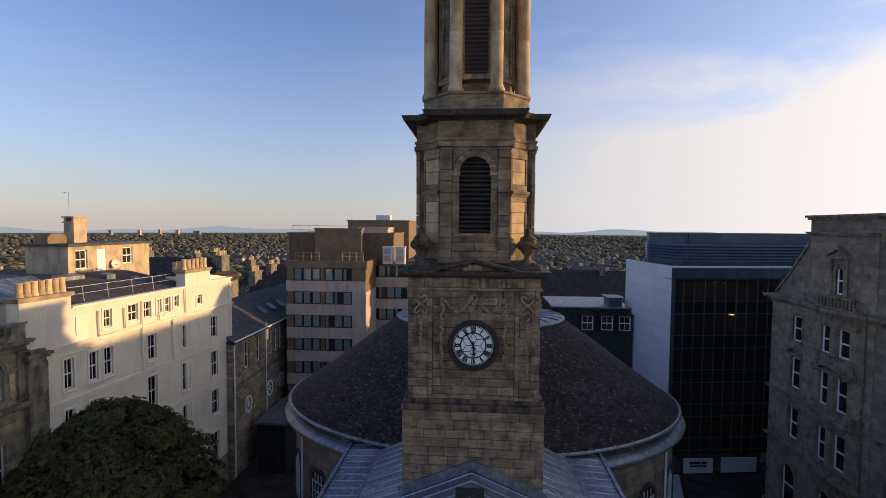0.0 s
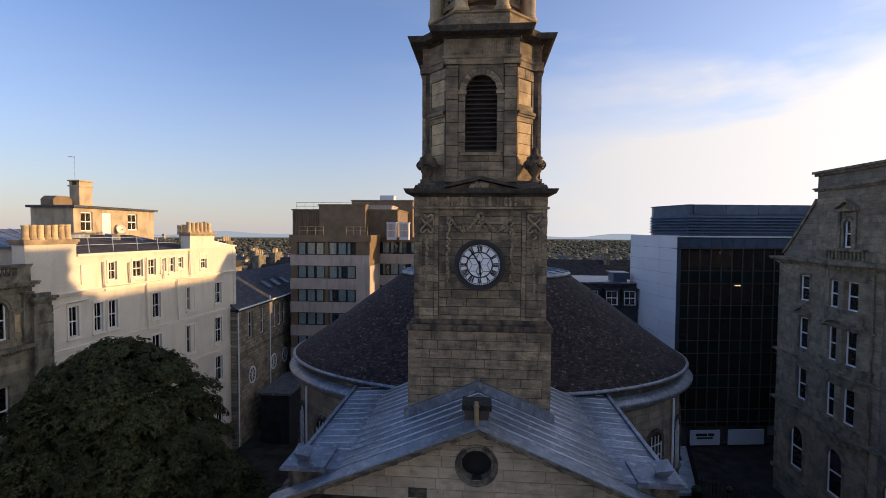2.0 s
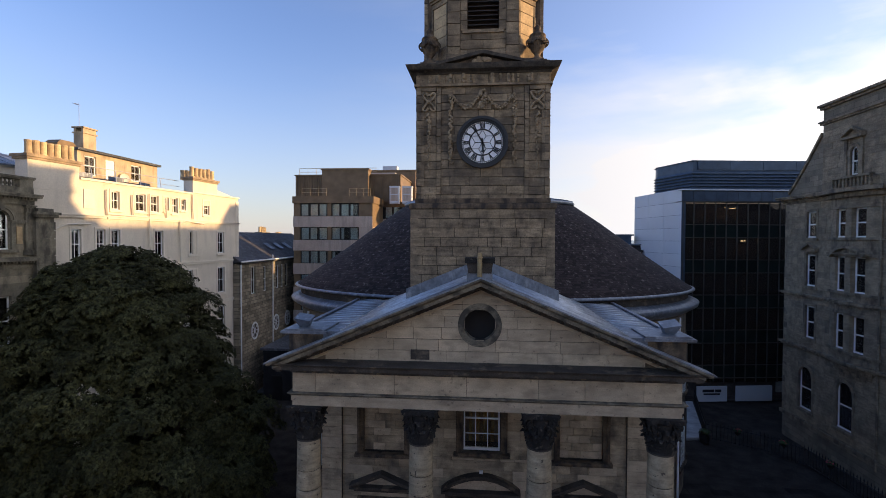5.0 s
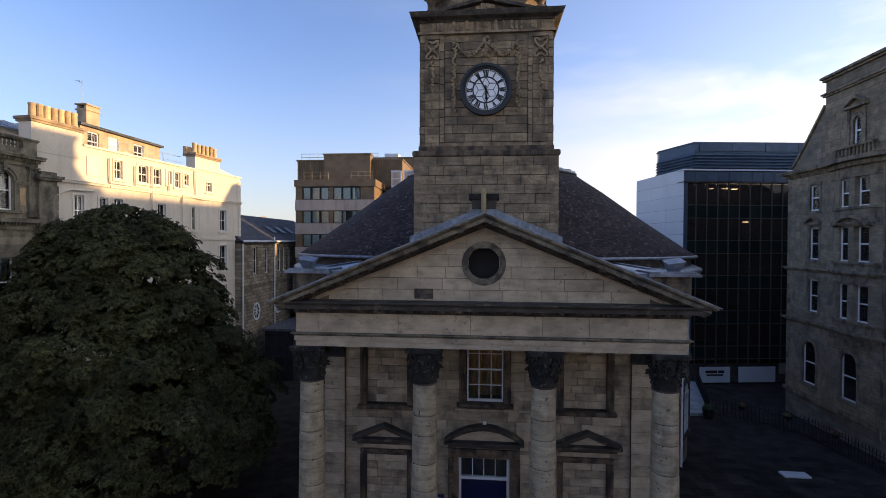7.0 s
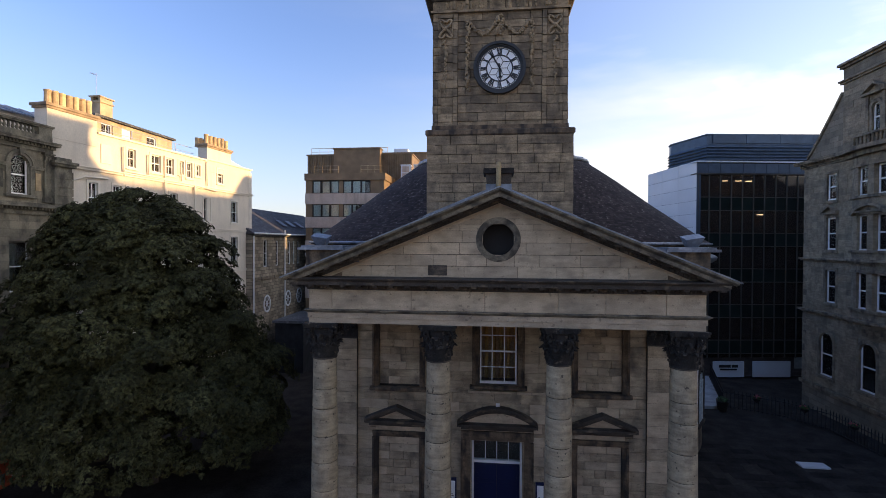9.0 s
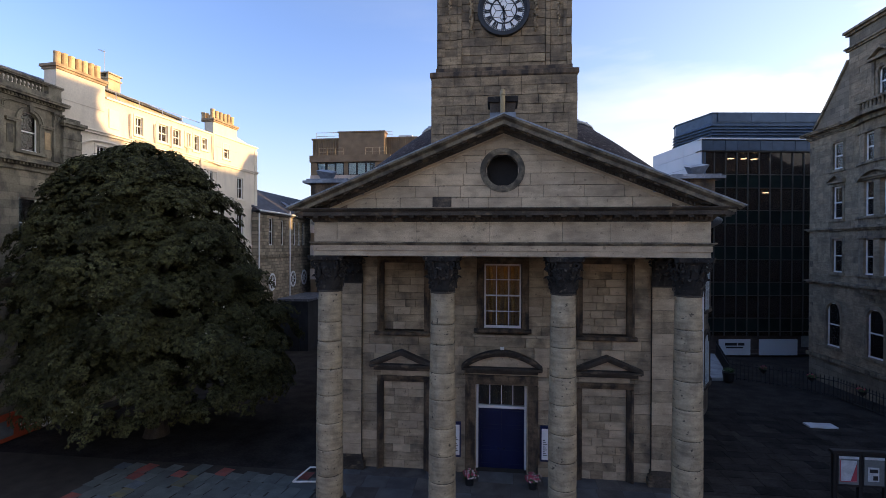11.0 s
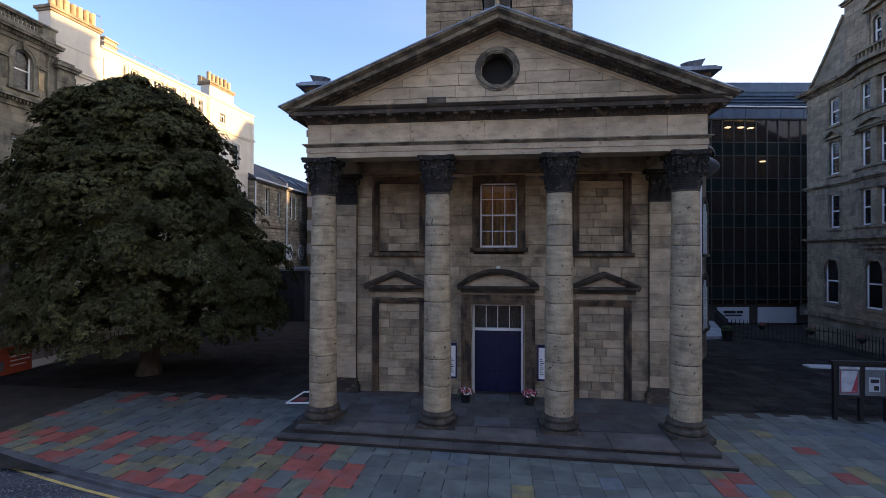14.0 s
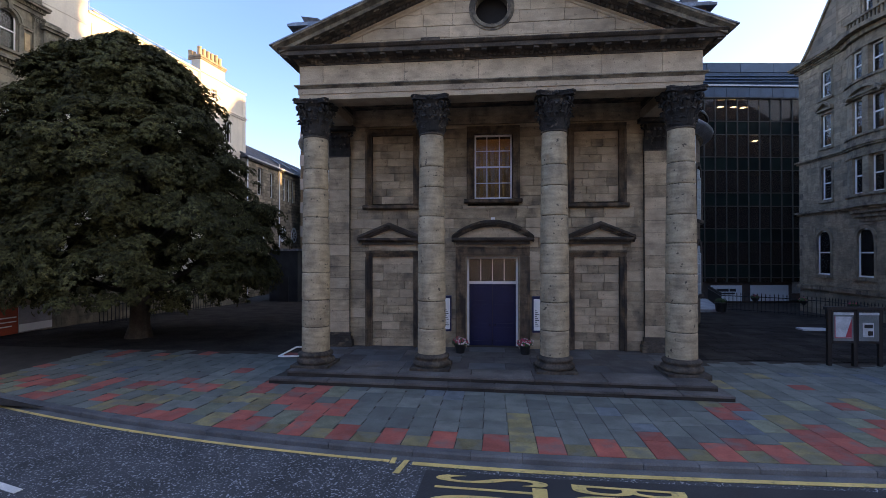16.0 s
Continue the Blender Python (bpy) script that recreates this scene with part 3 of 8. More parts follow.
def surround(pl, parent, u0, u1, v0, v1, width, proud, mat=None, sill=False):
    """Moulded jambs and lintel round an opening."""
    mat = mat or M_DRESS
    prof = [(0.0, -0.2), (-0.03, proud - 0.01), (-0.03, proud + 0.045), (0.045, proud + 0.045), (0.06, proud + 0.01), (width * 0.5, proud), (width * 0.5, proud - 0.025), (width * 0.78, proud - 0.028),
            (width * 0.8, proud - 0.05), (width, proud - 0.055), (width, -0.2)]
    for flip in (1, -1):
        bm = bmesh.new()
        e = u0 if flip > 0 else u1
        pl.upright(bm, [(e + flip * a, w) for a, w in prof], v0, v1 - width)
        part("jamb", bm, mat, parent)
    bm = bmesh.new()
    pl.level(bm, [(v1 - a, w) for a, w in prof], u0 - 0.03, u1 + 0.03)
    part("lintel", bm, mat, parent)
    if sill:
        sb = bmesh.new()
        pl.level(sb, [(v0, -0.1), (v0, proud + 0.06), (v0 - 0.04, proud + 0.12), (v0 - 0.12, proud + 0.12), (v0 - 0.16, proud + 0.05), (v0 - 0.16, -0.1)], u0 - 0.12, u1 + 0.12)
        part("sill", sb, mat, parent)


for s in (-1, 1):
    lo, hi = sorted((s * 2.78, s * 4.78))
    surround(wall, portico, lo, hi, 5.66, 8.52, 0.2, 0.09, sill=True)
    surround(wall, portico, lo, hi, 0.3, 3.9, 0.2, 0.08)
surround(wall, portico, -1.34, 1.34, 0.3, 4.05, 0.34, 0.06)
surround(wall, portico, -0.92, 0.98, 5.85, 8.52, 0.22, 0.09, sill=True)


def hood(u, half, v, rise, round_top=False):
    """A door's cornice on its frieze, with a pointed or a bowed pediment."""
    bm = bmesh.new()
    wall.block(bm, u - half + 0.14, u + half - 0.14, v - 0.12, v + 0.0, -0.05, 0.16)
    wall.block(bm, u - half + 0.05, u + half - 0.05, v, v + 0.05, -0.05, 0.26)
    wall.block(bm, u - half, u + half, v + 0.05, v + 0.13, -0.05, 0.36)
    n = 14 if round_top else 2
    top = [(u - half + 2 * half * i / n, v + 0.13 + rise * (math.sin(math.pi * i / n) ** 0.8 if round_top else 1 - abs(2 * i / n - 1))) for i in range(n + 1)]
    for p, q in zip(top, top[1:]):
        for t0, t1, w in ((-0.02, 0.07, 0.36), (-0.1, -0.02, 0.27), (-0.17, -0.1, 0.18)):
            a, b, c, d = (p[0], p[1] + t0), (q[0], q[1] + t0), (q[0], q[1] + t1), (p[0], p[1] + t1)
            wall.poly(bm, [a, b, c, d], -0.05, w)
    part("door_hood", bm, M_SOOT, portico, "soot-blackened stone door hood")
    tb = bmesh.new()
    wall.poly(tb, [(u - half + 0.2, v + 0.13)] + [(p[0], p[1] - 0.1) for p in top[1:-1]] + [(u + half - 0.2, v + 0.13)], -0.05, 0.06)
    part("hood_panel", tb, M_CLEAN, portico)


hood(-3.85, 1.22, 4.28, 0.5)
hood(3.85, 1.22, 4.28, 0.5)
hood(0.0, 1.5, 4.28, 0.58, True)
for c, w in ((-3.78, 0.9), (3.78, 0.9), (0, 1.25)):
    hb = bmesh.new()
    wall.block(hb, c - w, c + w, 3.96 if c else 4.1, 4.2, -0.05, 0.03)
    part("hood_frieze", hb, M_CLEAN, portico)


def leaf(bm, at, ang, w, h, out, curl):
    """A bent acanthus leaf that stands against the bell."""
    d, t = Vector((math.cos(ang), math.sin(ang), 0)), Vector((-math.sin(ang), math.cos(ang), 0))
    prof = [(0, 0, 1.0), (0.02, 0.35, 1.05), (0.05, 0.65, 0.95), (0.12, 0.9, 0.8), (out, 1.0, 0.55), (out + curl, 0.86, 0.3)]
    f, b = [], []
    for o, z, k in prof:
        c = Vector(at) + d * o + Vector((0, 0, z * h))
        f.append([bm.verts.new(c + t * (w * k * j) + d * (0.035 * (1 - abs(j)))) for j in (-0.5, -0.22, 0, 0.22, 0.5)])
        b.append([bm.verts.new(c + t * (w * k * j) - d * 0.04) for j in (-0.5, 0.5)])
    for i in range(len(f) - 1):
        for j in range(4):
            bm.faces.new((f[i][j], f[i][j + 1], f[i + 1][j + 1], f[i + 1][j]))
        bm.faces.new((b[i][0], b[i + 1][0], b[i + 1][1], b[i][1]))
        bm.faces.new((f[i][0], f[i + 1][0], b[i + 1][0], b[i][0])), bm.faces.new((f[i][4], b[i][1], b[i + 1][1], f[i + 1][4]))
    bm.faces.new((f[-1][0], f[-1][1], f[-1][2], f[-1][3], f[-1][4], b[-1][1], b[-1][0]))


def capital_mesh(r, h, flat=False):
    bm = lathe([(r * 1.06, 0), (r * 1.1, 0.04), (r * 0.98, 0.07), (r * 0.98, h * 0.5), (r * 1.12, h * 0.8), (r * 1.32, h * 0.88)], n=24)
    for tier, (z, hh, w, k) in enumerate(((0.06, h * 0.4, 0.26, 10), (0.06, h * 0.66, 0.24, 10))):
        for i in range(k):
            a = 2 * math.pi * (i + 0.5 * tier) / k
            leaf(bm, (math.cos(a) * r, math.sin(a) * r, z), a, w * r / 0.4, hh, 0.16, 0.06)
    for i in range(4):
        a = math.pi / 4 + i * math.pi / 2
        for s in (-0.12, 0.12):
            pts = []
            for k in range(14):
                q = k / 13 * 2.2 * math.pi
                rr = 0.12 * (1 - 0.6 * k / 13)
                o = r * 1.5 + rr * math.cos(q + 2.2)
                pts.append((math.cos(a) * o - math.sin(a) * s * 0.5, math.sin(a) * o + math.cos(a) * s * 0.5, h * 0.78 + rr * math.sin(q + 2.2)))
            tube([(math.cos(a) * r, math.sin(a) * r, h * 0.5)] + pts, 0.035, 6, bm)
    out = []
    for i in range(4):
        a = math.pi / 4 + i * math.pi / 2
        R = r * 1.98
        c0 = Vector((math.cos(a) * R, math.sin(a) * R))
        t = Vector((-math.sin(a), math.cos(a))) * 0.07
        out += [c0 - t, c0 + t]
        for k in (0.25, 0.5, 0.75):
            b0 = Vector((math.cos(a + math.pi / 2) * R, math.sin(a + math.pi / 2) * R))
            p = c0.lerp(b0, k)
            out.append(p * (1 - 0.14 * math.sin(math.pi * k)))
    prism([(p.x, p.y) for p in out], h * 0.88, h * 0.95, "z", bm)
    prism([(p.x * 1.04, p.y * 1.04) for p in out], h * 0.95, h, "z", bm)
    for i in range(4):
        a = i * math.pi / 2
        bmesh.ops.create_icosphere(bm, subdivisions=1, radius=0.09, matrix=Matrix.Translation((math.cos(a) * r * 1.42, math.sin(a) * r * 1.42, h * 0.92)))
    rgk = random.Random(12)
    for i in range(150):
        a, z = rgk.uniform(0, 2 * math.pi), rgk.uniform(0.12, 0.86)
        o = r * (1.12 + 0.5 * z * z + rgk.uniform(-0.04, 0.1))
        m = Matrix.Translation((o * math.cos(a), o * math.sin(a), h * z)) @ Euler((rgk.uniform(0, 3), 0, a)).to_matrix().to_4x4() @ Matrix.Diagonal((0.7, 0.6, 1.5, 1))
        bmesh.ops.create_icosphere(bm, subdivisions=1, radius=rgk.uniform(0.03, 0.055), matrix=m)
    return mesh_from(bm, "capital", M_BLACKSTONE)


CAP = capital_mesh(0.365, 1.13)
SH0, SH1 = 0.72, 7.52


def shaft_r(z):
    k = (z - SH0) / (SH1 - SH0)
    return 0.435 - 0.065 * max(0.0, k - 0.25) ** 1.4 / 0.75 ** 1.4


rng = random.Random(5)
drum_z = [SH0]
while drum_z[-1] < SH1 - 0.75:
    drum_z.append(drum_z[-1] + rng.uniform(0.62, 0.92))
drum_z[-1] = SH1
DRUMS = []
for a, b in zip(drum_z, drum_z[1:]):
    g = 0.012
    prof = [(shaft_r(a) - 0.026, a + g * 0.3), (shaft_r(a) - 0.006, a + 0.02), (shaft_r(a), a + 0.05)] + [(shaft_r(a + (b - a) * k / 4), a + (b - a) * k / 4) for k in (1, 2, 3)] + [(shaft_r(b), b - 0.05), (shaft_r(b) - 0.006, b - 0.02), (shaft_r(b) - 0.026, b - g * 0.3)]
    bm = lathe(prof, n=40)
    DRUMS.append(mesh_from(bm, "drum", M_DRUM, True))
for me in DRUMS:
    for p in me.polygons:
        p.use_smooth = len(p.vertices) == 4
BASE = mesh_from(lathe([(0.54, 0.14), (0.585, 0.18), (0.595, 0.23), (0.575, 0.285), (0.52, 0.30), (0.5, 0.34), (0.505, 0.37), (0.535, 0.39), (0.55, 0.43), (0.53, 0.47), (0.48, 0.485), (0.46, 0.50), (0.44, 0.52)], n=40), "base", M_CRUST, True)
for p in BASE.polygons:
    p.use_smooth = len(p.vertices) == 4
PLINTH = mesh_from(boxes((-0.6, 0.6, -0.6, 0.6, -0.02, 0.14)), "plinth", M_CRUST)
for x in (-5.63, -1.9, 1.86, 5.55):
    col = part("column", lathe([(shaft_r(z) - 0.02, z) for z in (0.6, 2.4, 5.0, 7.5)], (x, 14.95, 0), 24), M_JOINT, portico, "giant unfluted sandstone column")
    for nm, me, z in (("plinth", PLINTH, 0.24), ("base", BASE, 0.24), ("capital", CAP, SH1)):
        ob = part(nm, me, None, col)
        ob.location = (x, 14.95, z)
    for i, me in enumerate(DRUMS):
        ob = part("drum", me, None, col)
        ob.location = (x, 14.95, 0)
        ob.rotation_euler = (0, 0, rng.uniform(0, 6))
    part("neck_ring", lathe([(0.365, 0), (0.40, 0.015), (0.40, 0.05), (0.365, 0.07)], (x, 14.95, SH1 - 0.05), 32), M_SOOT, col)

for s in (-1, 1):
    lo, hi = sorted((s * 5.42, s * 6.22))
    bm = bmesh.new()
    wall.block(bm, lo, hi, 0.3, 7.55, -0.1, 0.12)
    pil = part("pilaster", bm, M_JOINT, portico, "flat sandstone pilaster")
    ashlar(wall, pil, lo, hi, 0.82, 7.5, 0.42, 1.2, (), M_STONE, 0.14, rng=random.Random(31 + s), odd=M_CLEAN, odd_share=0.3)
    bm = bmesh.new()
    wall.block(bm, lo - 0.14, hi + 0.14, 0.28, 0.55, -0.1, 0.3), wall.block(bm, lo - 0.09, hi + 0.09, 0.55, 0.68, -0.1, 0.25), wall.block(bm, lo - 0.04, hi + 0.04, 0.68, 0.82, -0.1, 0.19)
    part("base", bm, M_SOOT, pil)
    bm = bmesh.new()
    c = (lo + hi) / 2
    wall.block(bm, lo + 0.02, hi - 0.02, 7.5, 8.45, -0.1, 0.1)
    wall.block(bm, lo - 0.2, hi + 0.2, 8.52, 8.66, -0.1, 0.32)
    for tier, (hh, n) in enumerate(((0.45, 3), (0.75, 4))):
        for i in range(n):
            u = lo + (hi - lo) * (i + 0.5) / n
            p = wall.at(u, 7.55, 0.08)
            leaf(bm, p, -math.pi / 2, 0.24, hh, 0.15, 0.06)
    for u, sg in ((lo, -1), (hi, 1)):
        pts = [wall.at(u + sg * (0.02 + 0.1 * math.cos(q)), 8.38 + 0.1 * math.sin(q), 0.16) for q in [k / 9 * 6 for k in range(10)]]
        tube(pts, 0.04, 6, bm)
    part("capital", bm, M_BLACKSTONE, pil)

# entablature round three sides
OUT = [(-PX, 23.0), (-PX, PY), (PX, PY), (PX, 23.0)]
part("architrave", ring_sweep(OUT, [(-0.75, 8.65), (0, 8.65), (0, 8.81), (0.03, 8.82), (0.03, 8.985), (-0.75, 8.985)], closed=False), M_CLEAN, portico, "pale two-step stone architrave")
part("architrave_cap", ring_sweep(OUT, [(-0.75, 8.987), (0.035, 8.987), (0.05, 9.0), (0.09, 9.04), (0.13, 9.06), (0.13, 9.09), (-0.75, 9.09)], closed=False), M_CORONA, portico, "worn moulding over the architrave")
frieze = part("frieze", ring_sweep(OUT, [(-0.75, 9.09), (-0.03, 9.09), (-0.03, 9.72), (-0.75, 9.72)], closed=False), M_JOINT, portico)
front = Plane((0, PY, 0), (1, 0, 0), (0, -1, 0))
ashlar(front, frieze, -PX, PX, 9.09, 9.72, 0.63, 1.9, (), M_CLEAN, 0.0, rng=random.Random(14), odd=M_STONE, odd_share=0.12)
for s in (-1, 1):
    side = Plane((s * PX, 18.0, 0), (0, s, 0), (s, 0, 0))
    ashlar(side, frieze, -5 if s < 0 else -3.35, 3.35 if s < 0 else 5, 9.09, 9.72, 0.63, 1.6, (), M_STONE, 0.0, rng=random.Random(15))
bm = ring_sweep(OUT, [(-0.75, 9.72), (0.03, 9.72), (0.05, 9.78), (0.12, 9.86), (0.16, 9.90), (0.44, 9.90), (0.44, 10.02), (0.50, 10.04), (0.57, 10.10), (0.57, 10.12), (-0.75, 10.16)], closed=False)
cornice = part("cornice", bm, M_SOOT, portico, "soot-dark projecting cornice")
DENTIL = mesh_from(boxes((0, 0.075, -0.11, 0.05, 0, 0.1)), "dentil", M_SOOT)
for i in range(90):
    part("dentil", DENTIL, None, cornice).location = (-PX + i * 0.135, PY, 9.77)
MODIL = mesh_from(boxes((-0.08, 0.08, -0.40, -0.1, 0, 0.065)), "modillion", M_SOOT)
for i in range(26):
    part("modillion", MODIL, None, cornice).location = (-PX - 0.3 + (2 * PX + 0.6) * i / 25, PY, 9.84)

# pediment
rk = None
bm = bmesh.new()
for lo, hi in ((-1, 1),):
    prism([(-5.9, 10.1), (-0.505, 10.1), (-0.505, 12.37)], 14.8, 15.1, "y", bm), prism([(5.9, 10.1), (0.445, 10.1), (0.445, 12.37)], 14.8, 15.1, "y", bm)
    box(bm, -0.505, 0.445, 14.8, 15.1, 10.1, 10.855), prism([(-0.505, 11.805), (0.445, 11.805), (0.445, 12.37), (0, 12.55), (-0.505, 12.37)], 14.8, 15.1, "y", bm)
tymp = part("tympanum", bm, M_JOINT, portico)
tp = Plane((0, 14.8, 0), (1, 0, 0), (0, -1, 0))
v = 10.12
rg = random.Random(21)
while v < 12.2:
    hw = (12.37 - v) / R_AX
    ashlar(tp, tymp, -hw, hw, v, v + 0.37, 0.37, 0.95, [(-0.505, 0.445, 10.855, 11.805)], M_CLEAN, 0.03, gap=0.008, rng=rg)
    v += 0.37
bm = bmesh.new()
for k in range(48):
    a0, a1 = 2 * math.pi * k / 48, 2 * math.pi * (k + 1) / 48
    for r0, r1, w in ((0.5, 0.55, 0.06), (0.55, 0.62, 0.10), (0.62, 0.69, 0.06)):
        tp.poly(bm, [(-0.03 + r * math.cos(a), 11.33 + r * math.sin(a)) for r, a in ((r0, a0), (r1, a0), (r1, a1), (r0, a1))], -0.35 if r0 < 0.52 else -0.02, w)
part("oculus_frame", bm, M_CORONA, portico, "round weathered moulded stone frame")
part("oculus_back", boxes((-0.75, 0.7, 15.3, 15.34, 10.6, 12.05)), M_PITCH, portico)
pt = bmesh.new()
tp.block(pt, -2.22, -1.62, 10.2, 10.52, 0.0, 0.045)
part("patch_stone", pt, M_SOOT, tymp)


RAKE = (("raking_corona", M_CORONA, "weathered raking cornice with worn stone fascia", [(14.9, 0.0, 6.64), (13.95, 0.0, 6.64), (13.96, -0.06, 6.64), (14.09, -0.12, 6.62), (14.12, -0.13, 6.5), (14.12, -0.25, 6.5), (14.42, -0.24, 6.2), (14.9, -0.24, 6.2)]),
        ("bed_moulding", M_SOOT, "soot-black bed moulding with dentils", [(14.9, -0.242, 6.18), (14.42, -0.242, 6.18), (14.46, -0.31, 6.1), (14.58, -0.32, 6.05), (14.62, -0.41, 5.95), (14.9, -0.41, 5.95)]),
        ("raking_fillet", M_CLEAN, "", [(14.9, -0.412, 5.9), (14.64, -0.412, 5.9), (14.66, -0.44, 5.88), (14.72, -0.47, 5.86), (14.74, -0.53, 5.8), (14.9, -0.53, 5.8)]))
for s in (-1, 1):
    for nm, m, lab, prof in RAKE:
        bm = bmesh.new()
        va, vb = [bm.verts.new((0, y, 12.86 + t)) for y, t, _ in prof], [bm.verts.new((s * x, y, 12.86 - R_AX * x + t)) for y, t, x in prof]
        bm.faces.new(va), bm.faces.new(vb[::-1])
        for i in range(len(prof)):
            j = (i + 1) % len(prof)
            bm.faces.new((va[i], va[j], vb[j], vb[i]))
        ob = part(nm, bm, m, portico, lab)
        rk = ob if nm == "bed_moulding" else rk
    d_bm, m_bm = bmesh.new(), bmesh.new()
    prism([(0, 0), (s * 0.075, -0.075 * R_AX), (s * 0.075, 0.1 - 0.075 * R_AX), (0, 0.1)], 14.54, 14.7, "y", d_bm)
    prism([(0, 0), (s * 0.16, -0.16 * R_AX), (s * 0.16, 0.07 - 0.16 * R_AX), (0, 0.07)], 14.2, 14.6, "y", m_bm)
    d_me, m_me = mesh_from(d_bm, "dentil", M_SOOT), mesh_from(m_bm, "modillion", M_SOOT)
    for i in range(42):
        x = 0.2 + i * 0.13
        part("dentil", d_me, None, rk).location = (s * x, 0, 12.86 - R_AX * x - 0.41)
    for i in range(14):
        x = 0.18 + i * 0.46
        part("modillion", m_me, None, rk).location = (s * x, 0, 12.86 - R_AX * x - 0.305)

# lead roof with its rolls
XB, ZB, ZE = 4.5, 12.90 - R_AX * 4.5, 10.98
M_UNDER = material("dull_lead", (0.2, 0.22, 0.25), 0.5, 0.5, var=0.2, bump=0.1)
roof = part("lead_roof", prism([(-6.05, 10.7), (-XB, ZB - 0.2), (0, 12.69), (XB, ZB - 0.2), (6.05, 10.7)], 15.5, 22.9), M_UNDER, portico, "grey lead roof with raised rolls")
for s in (-1, 1):
    part("verge_sheet", prism([(0, 12.86), (s * 6.72, 12.86 - R_AX * 6.72), (s * 6.72, 12.90 - R_AX * 6.72), (0, 12.90)], 13.93, 14.62, "y"), M_LEAD, roof)
    for i in range(15):
        y0 = 14.62 if i == 0 else 14.75 + (i - 1) * 0.56
        y1 = min(22.9, 14.75 + i * 0.56)
        part("lead_sheet", prism([(0, 12.73), (s * XB, ZB - 0.15), (s * XB, ZB), (0, 12.90)], y0 + 0.002, y1 - 0.002, "y"), M_LEAD, roof)
        if y1 > 16.2:
            part("lead_sheet", prism([(s * XB, ZB - 0.15), (s * 6.08, ZE - 0.12), (s * 6.08, ZE), (s * XB, ZB)], max(15.5, y0 + 0.182), min(22.9, y1 + 0.178), "y"), M_LEAD, roof)
ang = math.atan(R_AX)
L1 = XB / math.cos(ang)
ROLL1 = mesh_from(tube([(0, 0, 0), (L1 * 0.5, 0, 0), (L1, 0, 0)], 0.035, 8), "lead_roll", M_ROLL, True)
ROLL2 = mesh_from(tube([(0, 0, 0), (1.6, 0, 0)], 0.035, 8), "lead_roll", M_ROLL, True)
for s in (-1, 1):
    y = 14.75
    while y < 22.8:
        ob = part("lead_roll", ROLL1, None, roof)
        ob.matrix_basis = Matrix.Translation((0, y, 12.91)) @ Euler((0, ang if s > 0 else math.pi - ang, 0)).to_matrix().to_4x4()
        if y > 15.6:
            ob = part("lead_roll", ROLL2, None, roof)
            ob.matrix_basis = Matrix.Translation((s * XB, y + 0.18, ZB + 0.005)) @ Euler((0, 0.065 if s > 0 else math.pi - 0.065, 0)).to_matrix().to_4x4()
        y += 0.56
    part("lead_flat", boxes((s * 4.42, s * 5.02, 14.63, 16.3, 10.6, 11.065)), M_LEAD, roof)
    part("gutter", boxes((s * 6.05, s * 6.2, 15.6, 22.9, 10.9, 11.06)), M_LEAD, portico)
    part("ridge_flashing", prism([(0, 13.32), (s * 2.75, 13.32 - R_AX * 2.75), (s * 2.75, 12.95 - R_AX * 2.75), (0, 12.95)], 17.06, 17.2), M_LEAD, portico)
    # corner pier with its lead-covered hopper
    pier = part("corner_pier", boxes((s * 5.0, s * 6.2, 14.75, 15.9, 10.1, 10.98)), M_DRESS, portico)
    part("pier_coping", boxes((s * 4.9, s * 6.42, 14.55, 16.05, 10.98, 11.06), (s * 4.95, s * 6.32, 14.62, 16.0, 11.06, 11.12)), M_LEAD, portico)
    hop = thing("roof_hopper", "tilted grey lead ventilator box on a corner pier", "roof vent", (s * 5.82, 15.1, 11.12), "roof hoppers")
    bm = bmesh.new()
    x0 = s * 5.82
    v = [bm.verts.new(p) for p in ((x0 - 0.14, 15.0, 11.12), (x0 + 0.14, 15.0, 11.12), (x0 + 0.14, 15.28, 11.12), (x0 - 0.14, 15.28, 11.12),
                                   (x0 - 0.27, 14.85, 11.34 + 0.08 * (s < 0)), (x0 + 0.27, 14.85, 11.34 + 0.08 * (s > 0)), (x0 + 0.27, 15.36, 11.46 + 0.08 * (s > 0)), (x0 - 0.27, 15.36, 11.46 + 0.08 * (s < 0)))]
    for i in ((0, 3, 2, 1), (4, 5, 6, 7), (0, 1, 5, 4), (1, 2, 6, 5), (2, 3, 7, 6), (3, 0, 4, 7)):
        bm.faces.new([v[j] for j in i])
    part("body", bm, M_LEAD, hop)
    part("side_wall", boxes((s * 5.3, s * 6.0, 16.0, 23.0, 10.1, 10.93)), M_STONE, portico)
    # flank of the entrance block
    fl = Plane((s * 6.2, 18.0, 0), (0, s, 0), (s, 0, 0))
    fw = bmesh.new()
    fl.block(fw, *((0.0, 5.0) if s > 0 else (-5.0, 0.0)), 0.0, 8.66, -0.6, -0.05)
    flank = part("flank_wall", fw, M_JOINT, portico)
    ashlar(fl, flank, *((0.0, 5.0) if s > 0 else (-5.0, 0.0)), 0.3, 8.65, 0.43, 1.0, (), M_STONE, 0.0, rng=random.Random(44 + s))
part("portico_ceiling", boxes((-6.0, 6.0, 15.3, 18.1, 9.26, 9.36)), M_DRESS, portico)
part("wall_architrave", boxes((-5.35, 5.35, 17.93, 18.3, 8.66, 8.95), (-5.35, 5.35, 17.88, 18.3, 8.95, 9.27)), M_STONE, portico, "dim inner architrave over the entrance wall")

